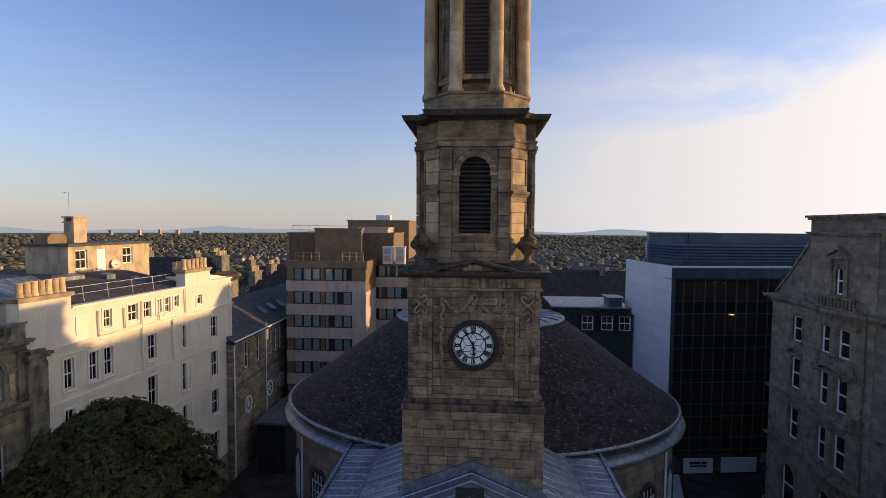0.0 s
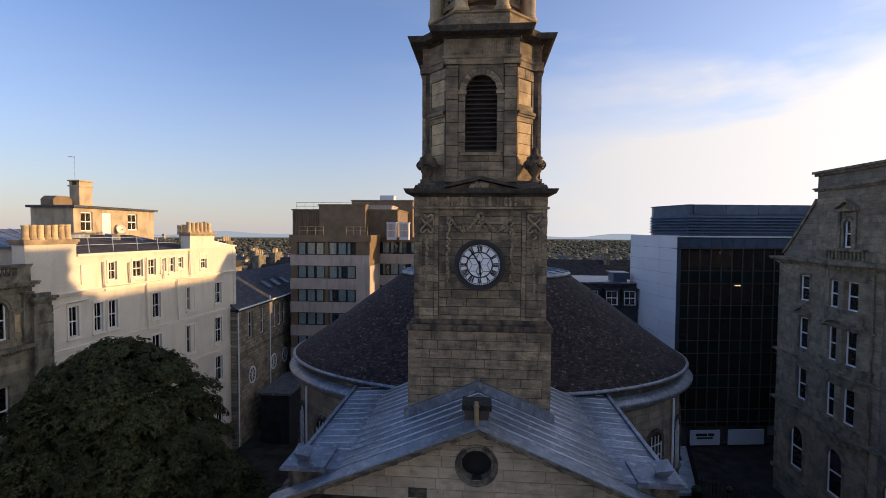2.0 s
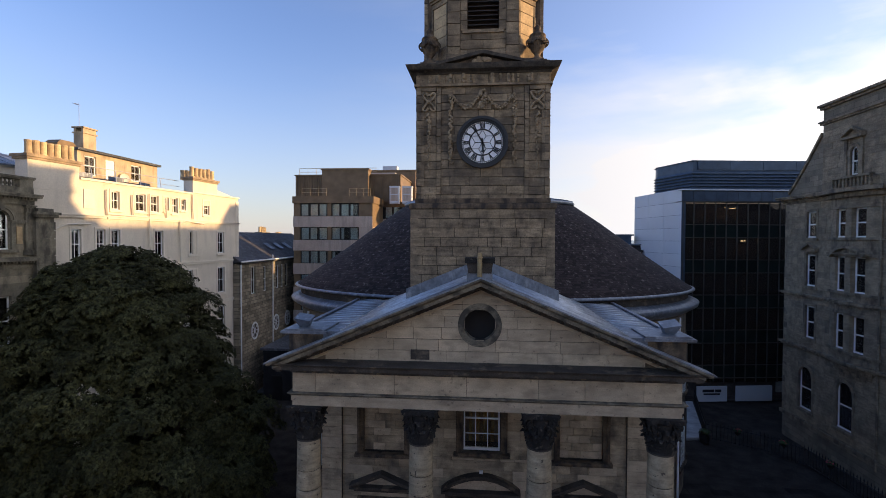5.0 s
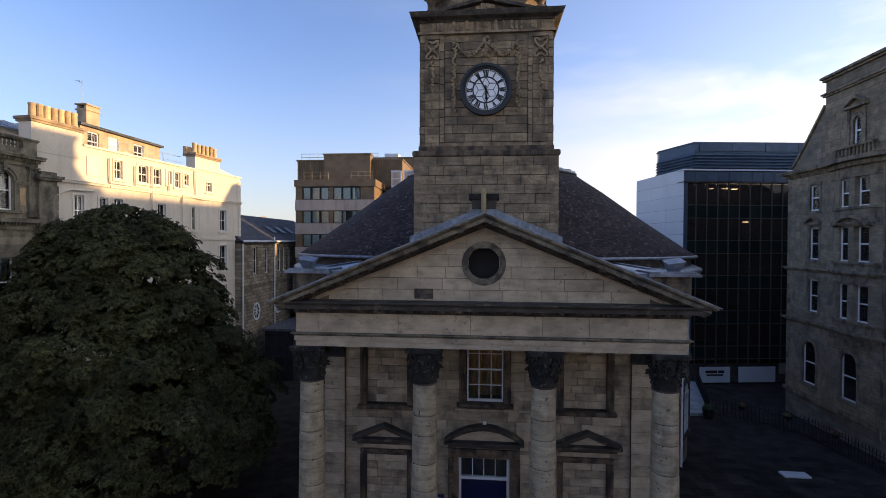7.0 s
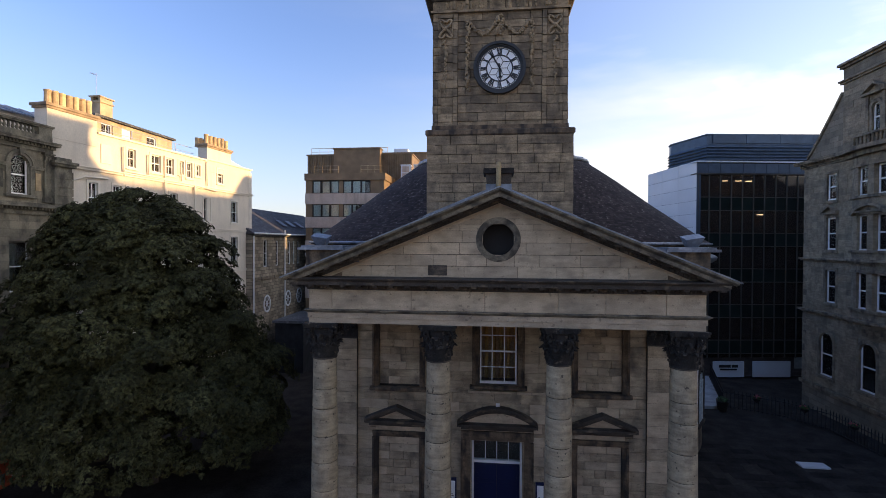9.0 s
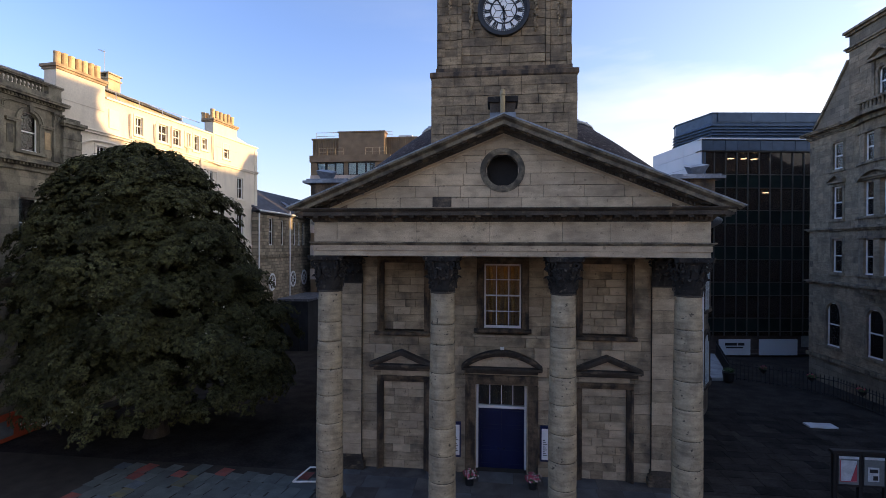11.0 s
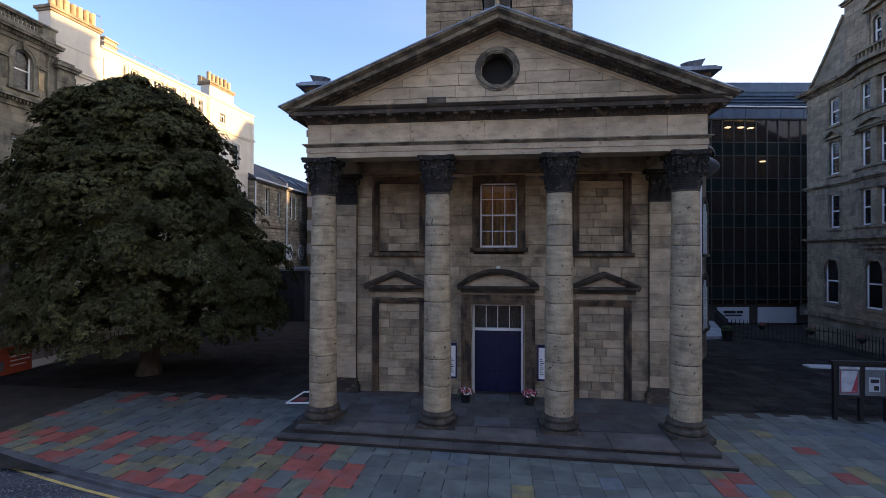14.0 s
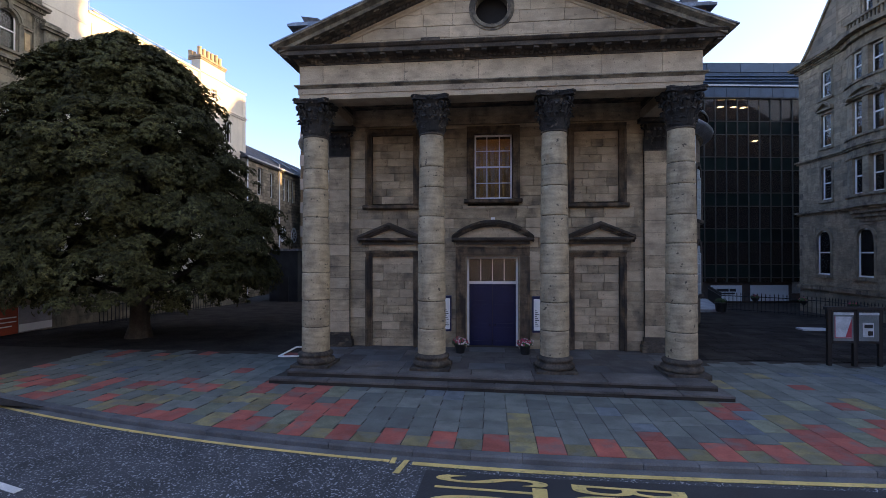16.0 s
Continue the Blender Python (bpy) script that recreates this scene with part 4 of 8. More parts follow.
M_FLUE = material("dull_brass", (0.3, 0.235, 0.13), 0.5, 0.4, var=0.25, bump=0.1)
# flue block behind the apex
flue = thing("flue_block", "squat stone chimney with a dull metal flue pipe at the apex", "chimney", (0, 15.2, 12.7))
part("body", prism([(-0.34, 12.6), (0.27, 12.6), (0.36, 13.3), (-0.43, 13.3)], 14.32, 14.95, "y"), M_SOOT, flue)
part("cap", boxes((-0.49, 0.42, 14.24, 15.03, 13.3, 13.46)), M_BLACKSTONE, flue)
part("flashing", boxes((-0.42, 0.35, 14.28, 15.0, 12.6, 12.99)), M_LEAD, flue)
part("pipe", lathe([(0.075, 12.9), (0.075, 13.45), (0.09, 13.46), (0.09, 13.5), (0.065, 13.5), (0.065, 13.62)], (-0.04, 14.14, 0), 12), M_FLUE, flue, "dull brass flue pipe")

# platform and steps
stp = thing("portico_steps", "worn dark stone steps and platform under the columns", "steps", (0, 15, 0))
part("platform", boxes((-6.15, 6.0, 14.2, 18.3, -0.1, 0.292)), M_JOINT, stp)
rg = random.Random(8)


# ---- clock tower ----
TC = 19.8
tower = thing("clock_tower", "tall soot-stained sandstone clock tower with belfry stages", "clock tower", (0, TC, 10))


def square(h):
    return [(-h, TC - h), (h, TC - h), (h, TC + h), (-h, TC + h)][::1]


def tower_face(h, k):
    """The faces of a square stage: 0 front, 1 right, 2 back, 3 left."""
    a = [(1, 0, 0), (0, 1, 0), (-1, 0, 0), (0, -1, 0)][k]
    o = [(0, -1, 0), (1, 0, 0), (0, 1, 0), (-1, 0, 0)][k]
    return Plane(Vector((0, TC, 0)) + Vector(o) * h, a, o)


# lower plain stage
core = part("plinth_stage", boxes((-2.57, 2.57, TC - 2.57, TC + 2.57, 10.0, 15.3)), M_JOINT, tower)
for k in (0, 1, 3):
    ashlar(tower_face(2.57, k), core, -2.62, 2.62, 11.0 if k == 0 else 10.2, 15.12, 0.33, 0.75, (), M_TOWER, 0.05, gap=0.014, rng=random.Random(60 + k))
part("plinth_band", ring_sweep(square(2.57), [(-0.3, 15.12), (0.07, 15.12), (0.1, 15.16), (0.1, 15.3), (0.04, 15.34), (-0.3, 15.345)]), M_DRESS, tower, "sooty square set-off of the plinth")

# clock stage
core = part("clock_stage", boxes((-2.34, 2.34, TC - 2.34, TC + 2.34, 15.3, 20.1)), M_JOINT, tower)
for k in (0, 1, 3):
    f = tower_face(2.34, k)
    for lo, hi in ((-2.42, -1.52), (1.52, 2.42)):
        ashlar(f, core, lo, lo + 0.17, 15.36, 19.62, 0.31, 0.5, (), M_TOWER, 0.1, gap=0.014, rng=random.Random(70 + k))
        ashlar(f, core, hi - 0.17, hi, 15.36, 19.62, 0.31, 0.5, (), M_TOWER, 0.1, gap=0.014, rng=random.Random(71 + k))
        ashlar(f, core, lo + 0.17, hi - 0.17, 15.36, 15.95, 0.31, 0.7, (), M_TOWER, 0.1, gap=0.014, rng=random.Random(72 + k))
        ashlar(f, core, lo + 0.17, hi - 0.17, 15.95, 19.45, 0.31, 0.7, (), M_TOWER, 0.03, gap=0.014, rng=random.Random(73 + k))
        ashlar(f, core, lo + 0.17, hi - 0.17, 19.45, 19.62, 0.2, 0.9, (), M_TOWER, 0.1, gap=0.014, rng=random.Random(73 + k))
    ashlar(f, core, -1.52, 1.52, 15.36, 19.62, 0.31, 0.75, [(-0.62, 0.62, 16.95, 18.2)] if k == 0 else (), M_TOWER, 0.05, gap=0.014, rng=random.Random(74 + k))
    ashlar(f, core, -2.42, 2.42, 19.7, 20.06, 0.36, 1.1, (), M_TOWER, 0.1, gap=0.014, rng=random.Random(75 + k))
    bm = bmesh.new()
    f.block(bm, -2.46, 2.46, 15.36, 15.52, -0.05, 0.13)
    part("base_course", bm, M_DRESS, tower)
    bm = bmesh.new()
    f.block(bm, -2.5, 2.5, 19.62, 19.7, -0.05, 0.17)
    part("string_course", bm, M_TOWER, tower)
    if k == 2:
        continue
    # carved bows and husk drops in the corner panels, swags and ribbons over the dial
    rgc = random.Random(80 + k)

    def sprig(bm, u, v, w, r):
        m = Matrix.Translation(f.at(u, v, w)) @ Euler((rgc.uniform(0, 3), rgc.uniform(0, 3), 0)).to_matrix().to_4x4() @ Matrix.Diagonal((1.0, 0.7, 1.3, 1.0))
        bmesh.ops.create_icosphere(bm, subdivisions=1, radius=r, matrix=m)

    for c in (-1.97, 1.97):
        bm = bmesh.new()
        for sx in (-1, 1):
            for sz, lean in ((1, 0.16), (-1, 0.13)):
                tube([f.at(c + sx * (0.02 + 0.2 * math.sin(math.pi * q / 12) + 0.03 * math.sin(2 * math.pi * q / 12)), 19.06 + sz * (0.26 * math.sin(math.pi * q / 14) + (lean * (1 - math.cos(math.pi * q / 12)) * 0.35)), 0.08) for q in range(13)], 0.042, 6, bm)
        for q in range(5):
            sprig(bm, c + rgc.uniform(-0.03, 0.03), 19.06 + rgc.uniform(-0.04, 0.04), 0.1, 0.05)
        part("carved_bow", bm, M_RELIEF, tower, "carved stone ribbon bow")
        bm = bmesh.new()
        for q in range(11):
            z = 18.62 - q * 0.2
            for j in range(4):
                sprig(bm, c + rgc.uniform(-0.07, 0.07) * (1 - q / 14), z - 0.04 * j, 0.1, rgc.uniform(0.04, 0.07) * (1 - q / 22))
        part("husk_drop", bm, M_RELIEF, tower, "carved stone husk drop")
        bm = bmesh.new()
        for a, e in ((c - 0.27, c - 0.24), (c + 0.24, c + 0.27)):
            f.block(bm, a, e, 18.76, 19.36, 0, 0.09)
        f.block(bm, c - 0.24, c + 0.24, 18.76, 18.79, 0, 0.09), f.block(bm, c - 0.24, c + 0.24, 19.33, 19.36, 0, 0.09)
        part("panel_frame", bm, M_TOWER, tower)
    for sx in (-1, 1):
        bm = bmesh.new()
        for q in range(60):
            t = q / 59
            z = 19.32 - 0.46 * math.sin(math.pi * t) - 0.04 * t
            sprig(bm, sx * (0.1 + 1.0 * t), z + rgc.uniform(-0.05, 0.05) * (0.5 + math.sin(math.pi * t)), 0.1, rgc.uniform(0.04, 0.068))
        part("swag", bm, M_RELIEF, tower, "carved stone flower swag over the dial")
        bm = bmesh.new()
        for q in range(60):
            sprig(bm, sx * (1.16 + rgc.uniform(-0.06, 0.06)), 19.32 - q * 0.043, 0.11, rgc.uniform(0.035, 0.07))
        part("ribbon_drop", bm, M_RELIEF, tower, "carved stone ribbon drop")
    bm = bmesh.new()
    for q in range(34):
        sprig(bm, rgc.uniform(-0.13, 0.13), 19.15 + rgc.uniform(-0.38, 0.3), 0.13, rgc.uniform(0.05, 0.1))
    part("centre_trophy", bm, M_RELIEF, tower, "carved stone cluster above the dial")

# clock
f = tower_face(2.42, 0)
clock = part("clock", bmesh.new(), M_BLACKMETAL, tower, "black-rimmed tower clock with white glass dial")
bm = bmesh.new()
CZ = 17.56


def disc_ring(bm, r0, r1, w0, w1, n=64):
    for k in range(n):
        a0, a1 = 2 * math.pi * k / n, 2 * math.pi * (k + 1) / n
        f.poly(bm, [(r * math.cos(a), CZ + r * math.sin(a)) for r, a in ((r0, a0), (r1, a0), (r1, a1), (r0, a1))], w0, w1)


disc_ring(bm, 0.79, 0.84, -0.3, 0.1)
disc_ring(bm, 0.84, 0.94, -0.3, 0.16)
disc_ring(bm, 0.75, 0.79, -0.3, 0.06)
clock.data = mesh_from(bm, "clock", M_BLACKMETAL)
M_OPAL = material("opal_glass", (0.86, 0.87, 0.88), 0.3, var=0.06, scale=4, bump=0.05)
bm = bmesh.new()
f.poly(bm, [(0.77 * math.cos(2 * math.pi * k / 64), CZ + 0.77 * math.sin(2 * math.pi * k / 64)) for k in range(64)], 0.0, 0.02)
part("dial", bm, M_OPAL, clock, "white opal glass dial")
bm = bmesh.new()


def bar(bm, r0, a0, r1, a1, w, z0=0.02, z1=0.035):
    p, q = Vector((r0 * math.sin(a0), r0 * math.cos(a0))), Vector((r1 * math.sin(a1), r1 * math.cos(a1)))
    d = (q - p).normalized()
    t = Vector((-d.y, d.x)) * w / 2
    f.poly(bm, [(c.x, CZ + c.y) for c in (p - t, q - t, q + t, p + t)], z0, z1)


disc_ring(bm, 0.445, 0.492, 0.02, 0.036)
disc_ring(bm, 0.70, 0.715, 0.02, 0.036)
for k in range(60):
    bar(bm, 0.715, math.pi * k / 30, 0.76, math.pi * k / 30, 0.022)
for k in range(6):
    a = math.pi * (k + 0.5) / 3
    bar(bm, 0.02, a, 0.27, a, 0.018), bar(bm, 0.27, a, 0.46, a + math.pi / 6, 0.018), bar(bm, 0.27, a, 0.46, a - math.pi / 6, 0.018)
part("glazing_bars", bm, M_BLACKMETAL, clock)
bm = bmesh.new()
ROMAN = ["XII", "I", "II", "III", "IIII", "V", "VI", "VII", "VIII", "IX", "X", "XI"]
for k, txt in enumerate(ROMAN):
    a = 2 * math.pi * k / 12
    wid = {"I": 0.05, "V": 0.09, "X": 0.09}
    total = sum(wid[c] for c in txt)
    off = -total / 2
    for c in txt:
        m = off + wid[c] / 2
        sh = m / 0.59
        if c == "I":
            bar(bm, 0.50, a + sh, 0.69, a + sh, 0.04, 0.02, 0.04)
        elif c == "V":
            bar(bm, 0.50, a + sh, 0.69, a + sh - 0.05, 0.042, 0.02, 0.04), bar(bm, 0.50, a + sh, 0.69, a + sh + 0.05, 0.028, 0.02, 0.042)
        else:
            bar(bm, 0.50, a + sh + 0.05, 0.69, a + sh - 0.05, 0.042, 0.02, 0.04), bar(bm, 0.50, a + sh - 0.05, 0.69, a + sh + 0.05, 0.028, 0.02, 0.042)
        off += wid[c]
part("numerals", bm, M_BLACKMETAL, clock, "black Roman numerals on the dial")
for nm, ang_h, ln, w in (("minute_hand", radians(-30), 0.66, 0.05), ("hour_hand", radians(176), 0.45, 0.065)):
    bm = bmesh.new()
    bar(bm, -0.16, ang_h, ln * 0.75, ang_h, w, 0.06, 0.075)
    bar(bm, ln * 0.6, ang_h, ln, ang_h, w * 0.5, 0.06, 0.075)
    bar(bm, ln * 0.66, ang_h, ln * 0.8, ang_h, w * 1.9, 0.06, 0.075)
    part(nm, bm, M_BLACKMETAL, clock)

# cornice over the clock stage, with its small pediment
part("clock_cornice", ring_sweep(square(2.34), [(-0.5, 20.06), (0.13, 20.06), (0.16, 20.11), (0.3, 20.15), (0.37, 20.17), (0.42, 20.26), (0.45, 20.34), (-0.5, 20.42)]), M_CRUST, tower)
bm = prism([(-1.35, 20.3), (1.35, 20.3), (0, 20.64)], TC - 2.62, TC - 1.8)
part("clock_pediment", bm, M_DRESS, tower)
for s in (-1, 1):
    part("pediment_rake", prism([(0, 20.66), (s * 1.68, 20.28), (s * 1.68, 20.38), (0, 20.79)], TC - 2.8, TC - 1.8, "y"), M_CRUST, tower)
bm = bmesh.new()
for q in range(24):
    bmesh.ops.create_icosphere(bm, subdivisions=1, radius=0.05 + 0.03 * (q % 3), matrix=Matrix.Translation((0.32 * math.sin(q * 2.4) * (1 - q / 40), TC - 2.64, 20.4 + 0.13 * (q / 24))))
part("pediment_carving", bm, M_RELIEF, tower)
for u, h in ((-1.75, 0.16), (-1.2, 0.2), (-0.6, 0.22), (0.55, 0.22), (1.1, 0.2), (1.8, 0.16)):
    for k in range(3):
        bm = bmesh.new()
        fk = tower_face(2.42, (0, 1, 3)[k])
        for q in range(16):
            bmesh.ops.create_icosphere(bm, subdivisions=1, radius=0.05 + 0.02 * (q % 3), matrix=Matrix.Translation(fk.at(u + 0.2 * math.sin(q * 2.1 + u), 19.88 + h * 0.6 * math.cos(q * 1.73 + 2 * u), 0.03)))
        part("frieze_carving", bm, M_RELIEF, tower)
bm = ring_sweep(square(2.2), [(-0.9, 20.34), (0.25, 20.38), (0.2, 20.5), (0.05, 20.54), (0.0, 20.66), (-0.9, 20.7)])
part("blocking_course", bm, M_CRUST, tower)

# belfry: an octagon with wide cardinal faces
H8, C8 = 2.22, 1.30


def octagon(h, c):
    return [(-c, TC - h), (c, TC - h), (h, TC - c), (h, TC + c), (c, TC + h), (-c, TC + h), (-h, TC + c), (-h, TC - c)]


def notched(h, c, d):
    """The octagon with its four wide faces standing a little forward of the slanting ones."""
    q = [(-c, -h), (c, -h), (c, d - h), (h - d, -c)]
    out = []
    for k in range(4):
        co, si = (1, 0, -1, 0)[k], (0, 1, 0, -1)[k]
        out += [(x * co - y * si, TC + x * si + y * co) for x, y in q]
    return out


bm = bmesh.new()
for k in range(4):
    fb = tower_face(H8, k)
    fb.wall(bm, -C8, C8, 20.6, 25.2, [(-0.58, 0.58, 21.72, 24.55)], 0.5, face=-0.05)
    arch_fill(fb, bm, 0, 0.58, 23.97, 24.55, -0.55, -0.05)
pts = [octagon(H8 - 0.05, C8)[0]] + [p for k in range(4) for p in (notched(H8, C8, 0.24)[4 * k + 2], notched(H8, C8, 0.24)[4 * k + 3])]
pts = pts[:8] + pts[8:]
for k in (1, 3, 5, 7):
    a, b = Vector(pts[k]), Vector(pts[k + 1])
    d = (b - a).normalized()
    n = Vector((d.y, -d.x))
    pl = Plane((*((a + b) / 2), 0), (*d, 0), (*n, 0))
    L = (b - a).length / 2
    pl.block(bm, -L, L, 20.6, 25.2, -0.4, 0.0)
belfry = part("belfry", bm, M_DRESS, tower, "octagonal belfry with louvred arches")
for k in (0, 1, 3):
    fb = tower_face(H8, k)
    for lo, hi in ((-C8, -0.84), (0.84, C8)):
        ashlar(fb, belfry, lo, hi, 20.7, 24.9, 0.42, 0.6, (), M_TOWER, 0.08, gap=0.014, rng=random.Random(90 + k))
    ashlar(fb, belfry, -0.84, 0.84, 20.7, 21.7, 0.36, 0.7, (), M_TOWER, 0.02, gap=0.014, rng=random.Random(91 + k))
    ashlar(fb, belfry, -0.84, -0.58, 21.7, 23.95, 0.4, 0.4, (), M_TOWER, 0.02, gap=0.014, rng=random.Random(92 + k))
    ashlar(fb, belfry, 0.58, 0.84, 21.7, 23.95, 0.4, 0.4, (), M_TOWER, 0.02, gap=0.014, rng=random.Random(93 + k))
    for q in range(14):
        bm = bmesh.new()
        a0, a1 = math.pi * q / 14, math.pi * (q + 1) / 14
        fb.poly(bm, [(r * math.cos(a), 23.97 + r * math.sin(a)) for r, a in ((0.57, a0 + 0.01), (0.80, a0 + 0.01), (0.80, a1 - 0.01), (0.57, a1 - 0.01))], -0.1, 0.05)
        part("voussoir", bm, M_TOWER, belfry)
    bm = bmesh.new()
    arch_fill(fb, bm, 0, 0.82, 23.97, 24.8, -0.05, 0.02)
    fb.block(bm, -0.84, 0.84, 24.8, 24.92, -0.05, 0.021)
    part("spandrel_stone", bm, M_TOWER, belfry)
    rows = [("sill_course", -C8 - 0.05, C8 + 0.05, 20.62, 20.82, 0.14), ("sill", -0.75, 0.75, 21.6, 21.72, 0.1)]
    for s in (-1, 1):
        rows += [("impost", s * 0.71 - 0.17, s * 0.71 + 0.17, 23.84, 23.97, 0.08), ("pilaster_cap", s * 1.07 - 0.27, s * 1.07 + 0.27, 24.9, 25.06, 0.16), ("pilaster_neck", s * 1.07 - 0.23, s * 1.07 + 0.23, 24.78, 24.84, 0.12)]
    for nm, u0, u1, v0, v1, w in rows:
        bm = bmesh.new()
        fb.block(bm, u0, u1, v0, v1, -0.05, w)
        part(nm, bm, M_TOWER, belfry)
    for q in range(16):
        bm = bmesh.new()
        z = 21.78 + q * 0.17
        hw = 0.575 if z < 24.0 else math.sqrt(max(0.03, 0.6 ** 2 - (z - 24.0) ** 2))
        prism([(0.28, z + 0.11), (0.02, z), (0.02, z + 0.03), (0.28, z + 0.14)], -hw, hw, "x", bm)
        me = mesh_from(bm, "louvre", M_LOUVRE)
        ob = part("louvre", me, None, belfry)
        m = fb.matrix(0, 0, -0.08)
        ob.matrix_basis = m
    # dark sheet painted as the shade behind the slats
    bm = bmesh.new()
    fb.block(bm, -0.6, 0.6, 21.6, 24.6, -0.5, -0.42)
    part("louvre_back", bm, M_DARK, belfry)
for k in (1, 3, 5, 7):
    a, b = Vector(pts[k]), Vector(pts[k + 1])
    d = (b - a).normalized()
    n = Vector((d.y, -d.x))
    pl = Plane((*((a + b) / 2), 0), (*d, 0), (*n, 0))
    L = (b - a).length / 2
    ashlar(pl, belfry, -L, L, 20.7, 24.9, 0.42, 0.6, [(-0.38, 0.38, 21.3, 22.9), (-0.38, 0.38, 23.55, 24.5)], M_TOWER, 0.04, gap=0.014, rng=random.Random(97 + k))
    for v0, v1 in ((21.3, 22.9), (23.55, 24.5)):
        ashlar(pl, belfry, -0.38, 0.38, v0, v1, 0.42, 0.9, (), M_LIFTED_STONE, 0.012, gap=0.016, rng=random.Random(98 + k))
    bm = bmesh.new()
    pl.block(bm, -L, L, 23.1, 23.18, -0.02, 0.1), pl.block(bm, -L, L, 23.18, 23.3, -0.02, 0.16)
    part("string_course", bm, M_TOWER, belfry)
NOTCH = notched(H8 + 0.03, C8 + 0.06, 0.28)
part("belfry_frieze", ring_sweep(NOTCH, [(-0.6, 24.9), (0.06, 24.9), (0.06, 25.1), (0.1, 25.14), (0.1, 25.22), (0.03, 25.24), (0.03, 25.84), (-0.6, 25.84)]), M_TOWER, tower)
part("belfry_cornice", ring_sweep(NOTCH, [(-0.6, 25.84), (0.06, 25.84), (0.1, 25.9), (0.38, 25.93), (0.47, 25.95), (0.52, 26.06), (0.55, 26.14), (-0.6, 26.2)]), M_CRUST, tower)
bm = bmesh.new()
for k in range(4):
    fb = tower_face(H8, k)
    for q in range(5):
        u = -1.0 + 0.5 * q
        for j in (-0.07, 0.0, 0.07):
            fb.block(bm, u + j - 0.022, u + j + 0.022, 25.3, 25.76, 0.0, 0.1)
part("triglyphs", bm, M_TOWER, tower)

# colonnaded stage
part("stage_pedestal", ring_sweep(octagon(2.12, 1.05), [(-1.6, 26.1), (0.0, 26.1), (0.0, 26.3), (-0.08, 26.36), (-0.08, 26.84), (-0.02, 26.88), (-0.02, 26.95), (-1.6, 26.95)]), M_TOWER, tower)
upper = part("colonnade_drum", lathe([(1.46, 26.9), (1.46, 33.2), (2.3, 33.3), (2.4, 33.9), (1.4, 34.3), (0.9, 36.0)], (0, TC, 0), 48), M_JOINT, tower, "round upper stage ringed by columns")
for k in range(8):
    a = -math.pi / 2 + k * math.pi / 4
    n = Vector((math.cos(a), math.sin(a), 0))
    pl = Plane(Vector((0, TC, 0)) + n * 1.44, (-n.y, n.x, 0), n)
    bm = bmesh.new()
    if k % 2 == 0:
        for q in range(12):
            a0, a1 = math.pi * q / 12, math.pi * (q + 1) / 12
            pl.poly(bm, [(r * math.cos(t), 31.2 + r * math.sin(t)) for r, t in ((0.45, a0), (0.6, a0), (0.6, a1), (0.45, a1))], -0.1, 0.09)
        pl.block(bm, -0.6, -0.45, 27.75, 31.2, -0.1, 0.07), pl.block(bm, 0.45, 0.6, 27.75, 31.2, -0.1, 0.07)
        pl.block(bm, -0.62, 0.62, 27.55, 27.75, -0.1, 0.12)
        part("arch_frame", bm, M_TOWER, upper)
        # the same painted shade behind the upper louvres
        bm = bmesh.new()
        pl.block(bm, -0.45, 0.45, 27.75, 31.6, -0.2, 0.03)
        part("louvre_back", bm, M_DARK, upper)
        for q in range(22):
            bm = bmesh.new()
            z = 27.8 + q * 0.16
            prism([(0.1, z + 0.1), (0.0, z), (0.0, z + 0.025), (0.1, z + 0.125)], -0.44, 0.44, "x", bm)
            ob = part("louvre", mesh_from(bm, "louvre", M_LOUVRE), None, upper)
            ob.matrix_basis = pl.matrix(0, 0, 0.13)
    else:
        for q in range(12):
            a0, a1 = math.pi * q / 12, math.pi * (q + 1) / 12
            pl.poly(bm, [(r * math.cos(t), 31.0 + r * math.sin(t)) for r, t in ((0.36, a0), (0.46, a0), (0.46, a1), (0.36, a1))], -0.1, 0.08)
        pl.block(bm, -0.46, -0.36, 27.9, 31.0, -0.1, 0.06), pl.block(bm, 0.36, 0.46, 27.9, 31.0, -0.1, 0.06)
        pl.block(bm, -0.55, 0.55, 27.55, 27.7, -0.1, 0.1)
        part("blind_arch", bm, M_TOWER, upper)
ring_rg = random.Random(123)
for z in range(14):
    z0 = 26.97 + z * 0.44
    off = ring_rg.uniform(0, 1)
    for k in range(16):
        a0 = 2 * math.pi * (k + off) / 16
        if any(abs((a0 + math.pi / 16 - (-math.pi / 2 + q * math.pi / 2) + math.pi) % (2 * math.pi) - math.pi) < 0.42 for q in range(4)) and 27.6 < z0 + 0.4 < 31.7:
            continue
        part("stone", lathe([(1.48, z0), (1.49, z0 + 0.01), (1.49, z0 + 0.425), (1.48, z0 + 0.435), (1.3, z0 + 0.435), (1.3, z0)], (0, TC, 0), 4, a0=a0, a1=a0 + 2 * math.pi / 16 - 0.006), M_TOWER, upper)
UCOL = mesh_from(lathe([(0.30, 0), (0.30, 0.1), (0.31, 0.12), (0.29, 0.17), (0.25, 0.2), (0.27, 0.23), (0.235, 0.28), (0.235, 2.2), (0.228, 2.205), (0.235, 2.21), (0.225, 4.0), (0.2, 6.0), (0.27, 6.1), (0.3, 6.3)], n=24), "stage_column", M_LIFTED_STONE, True)
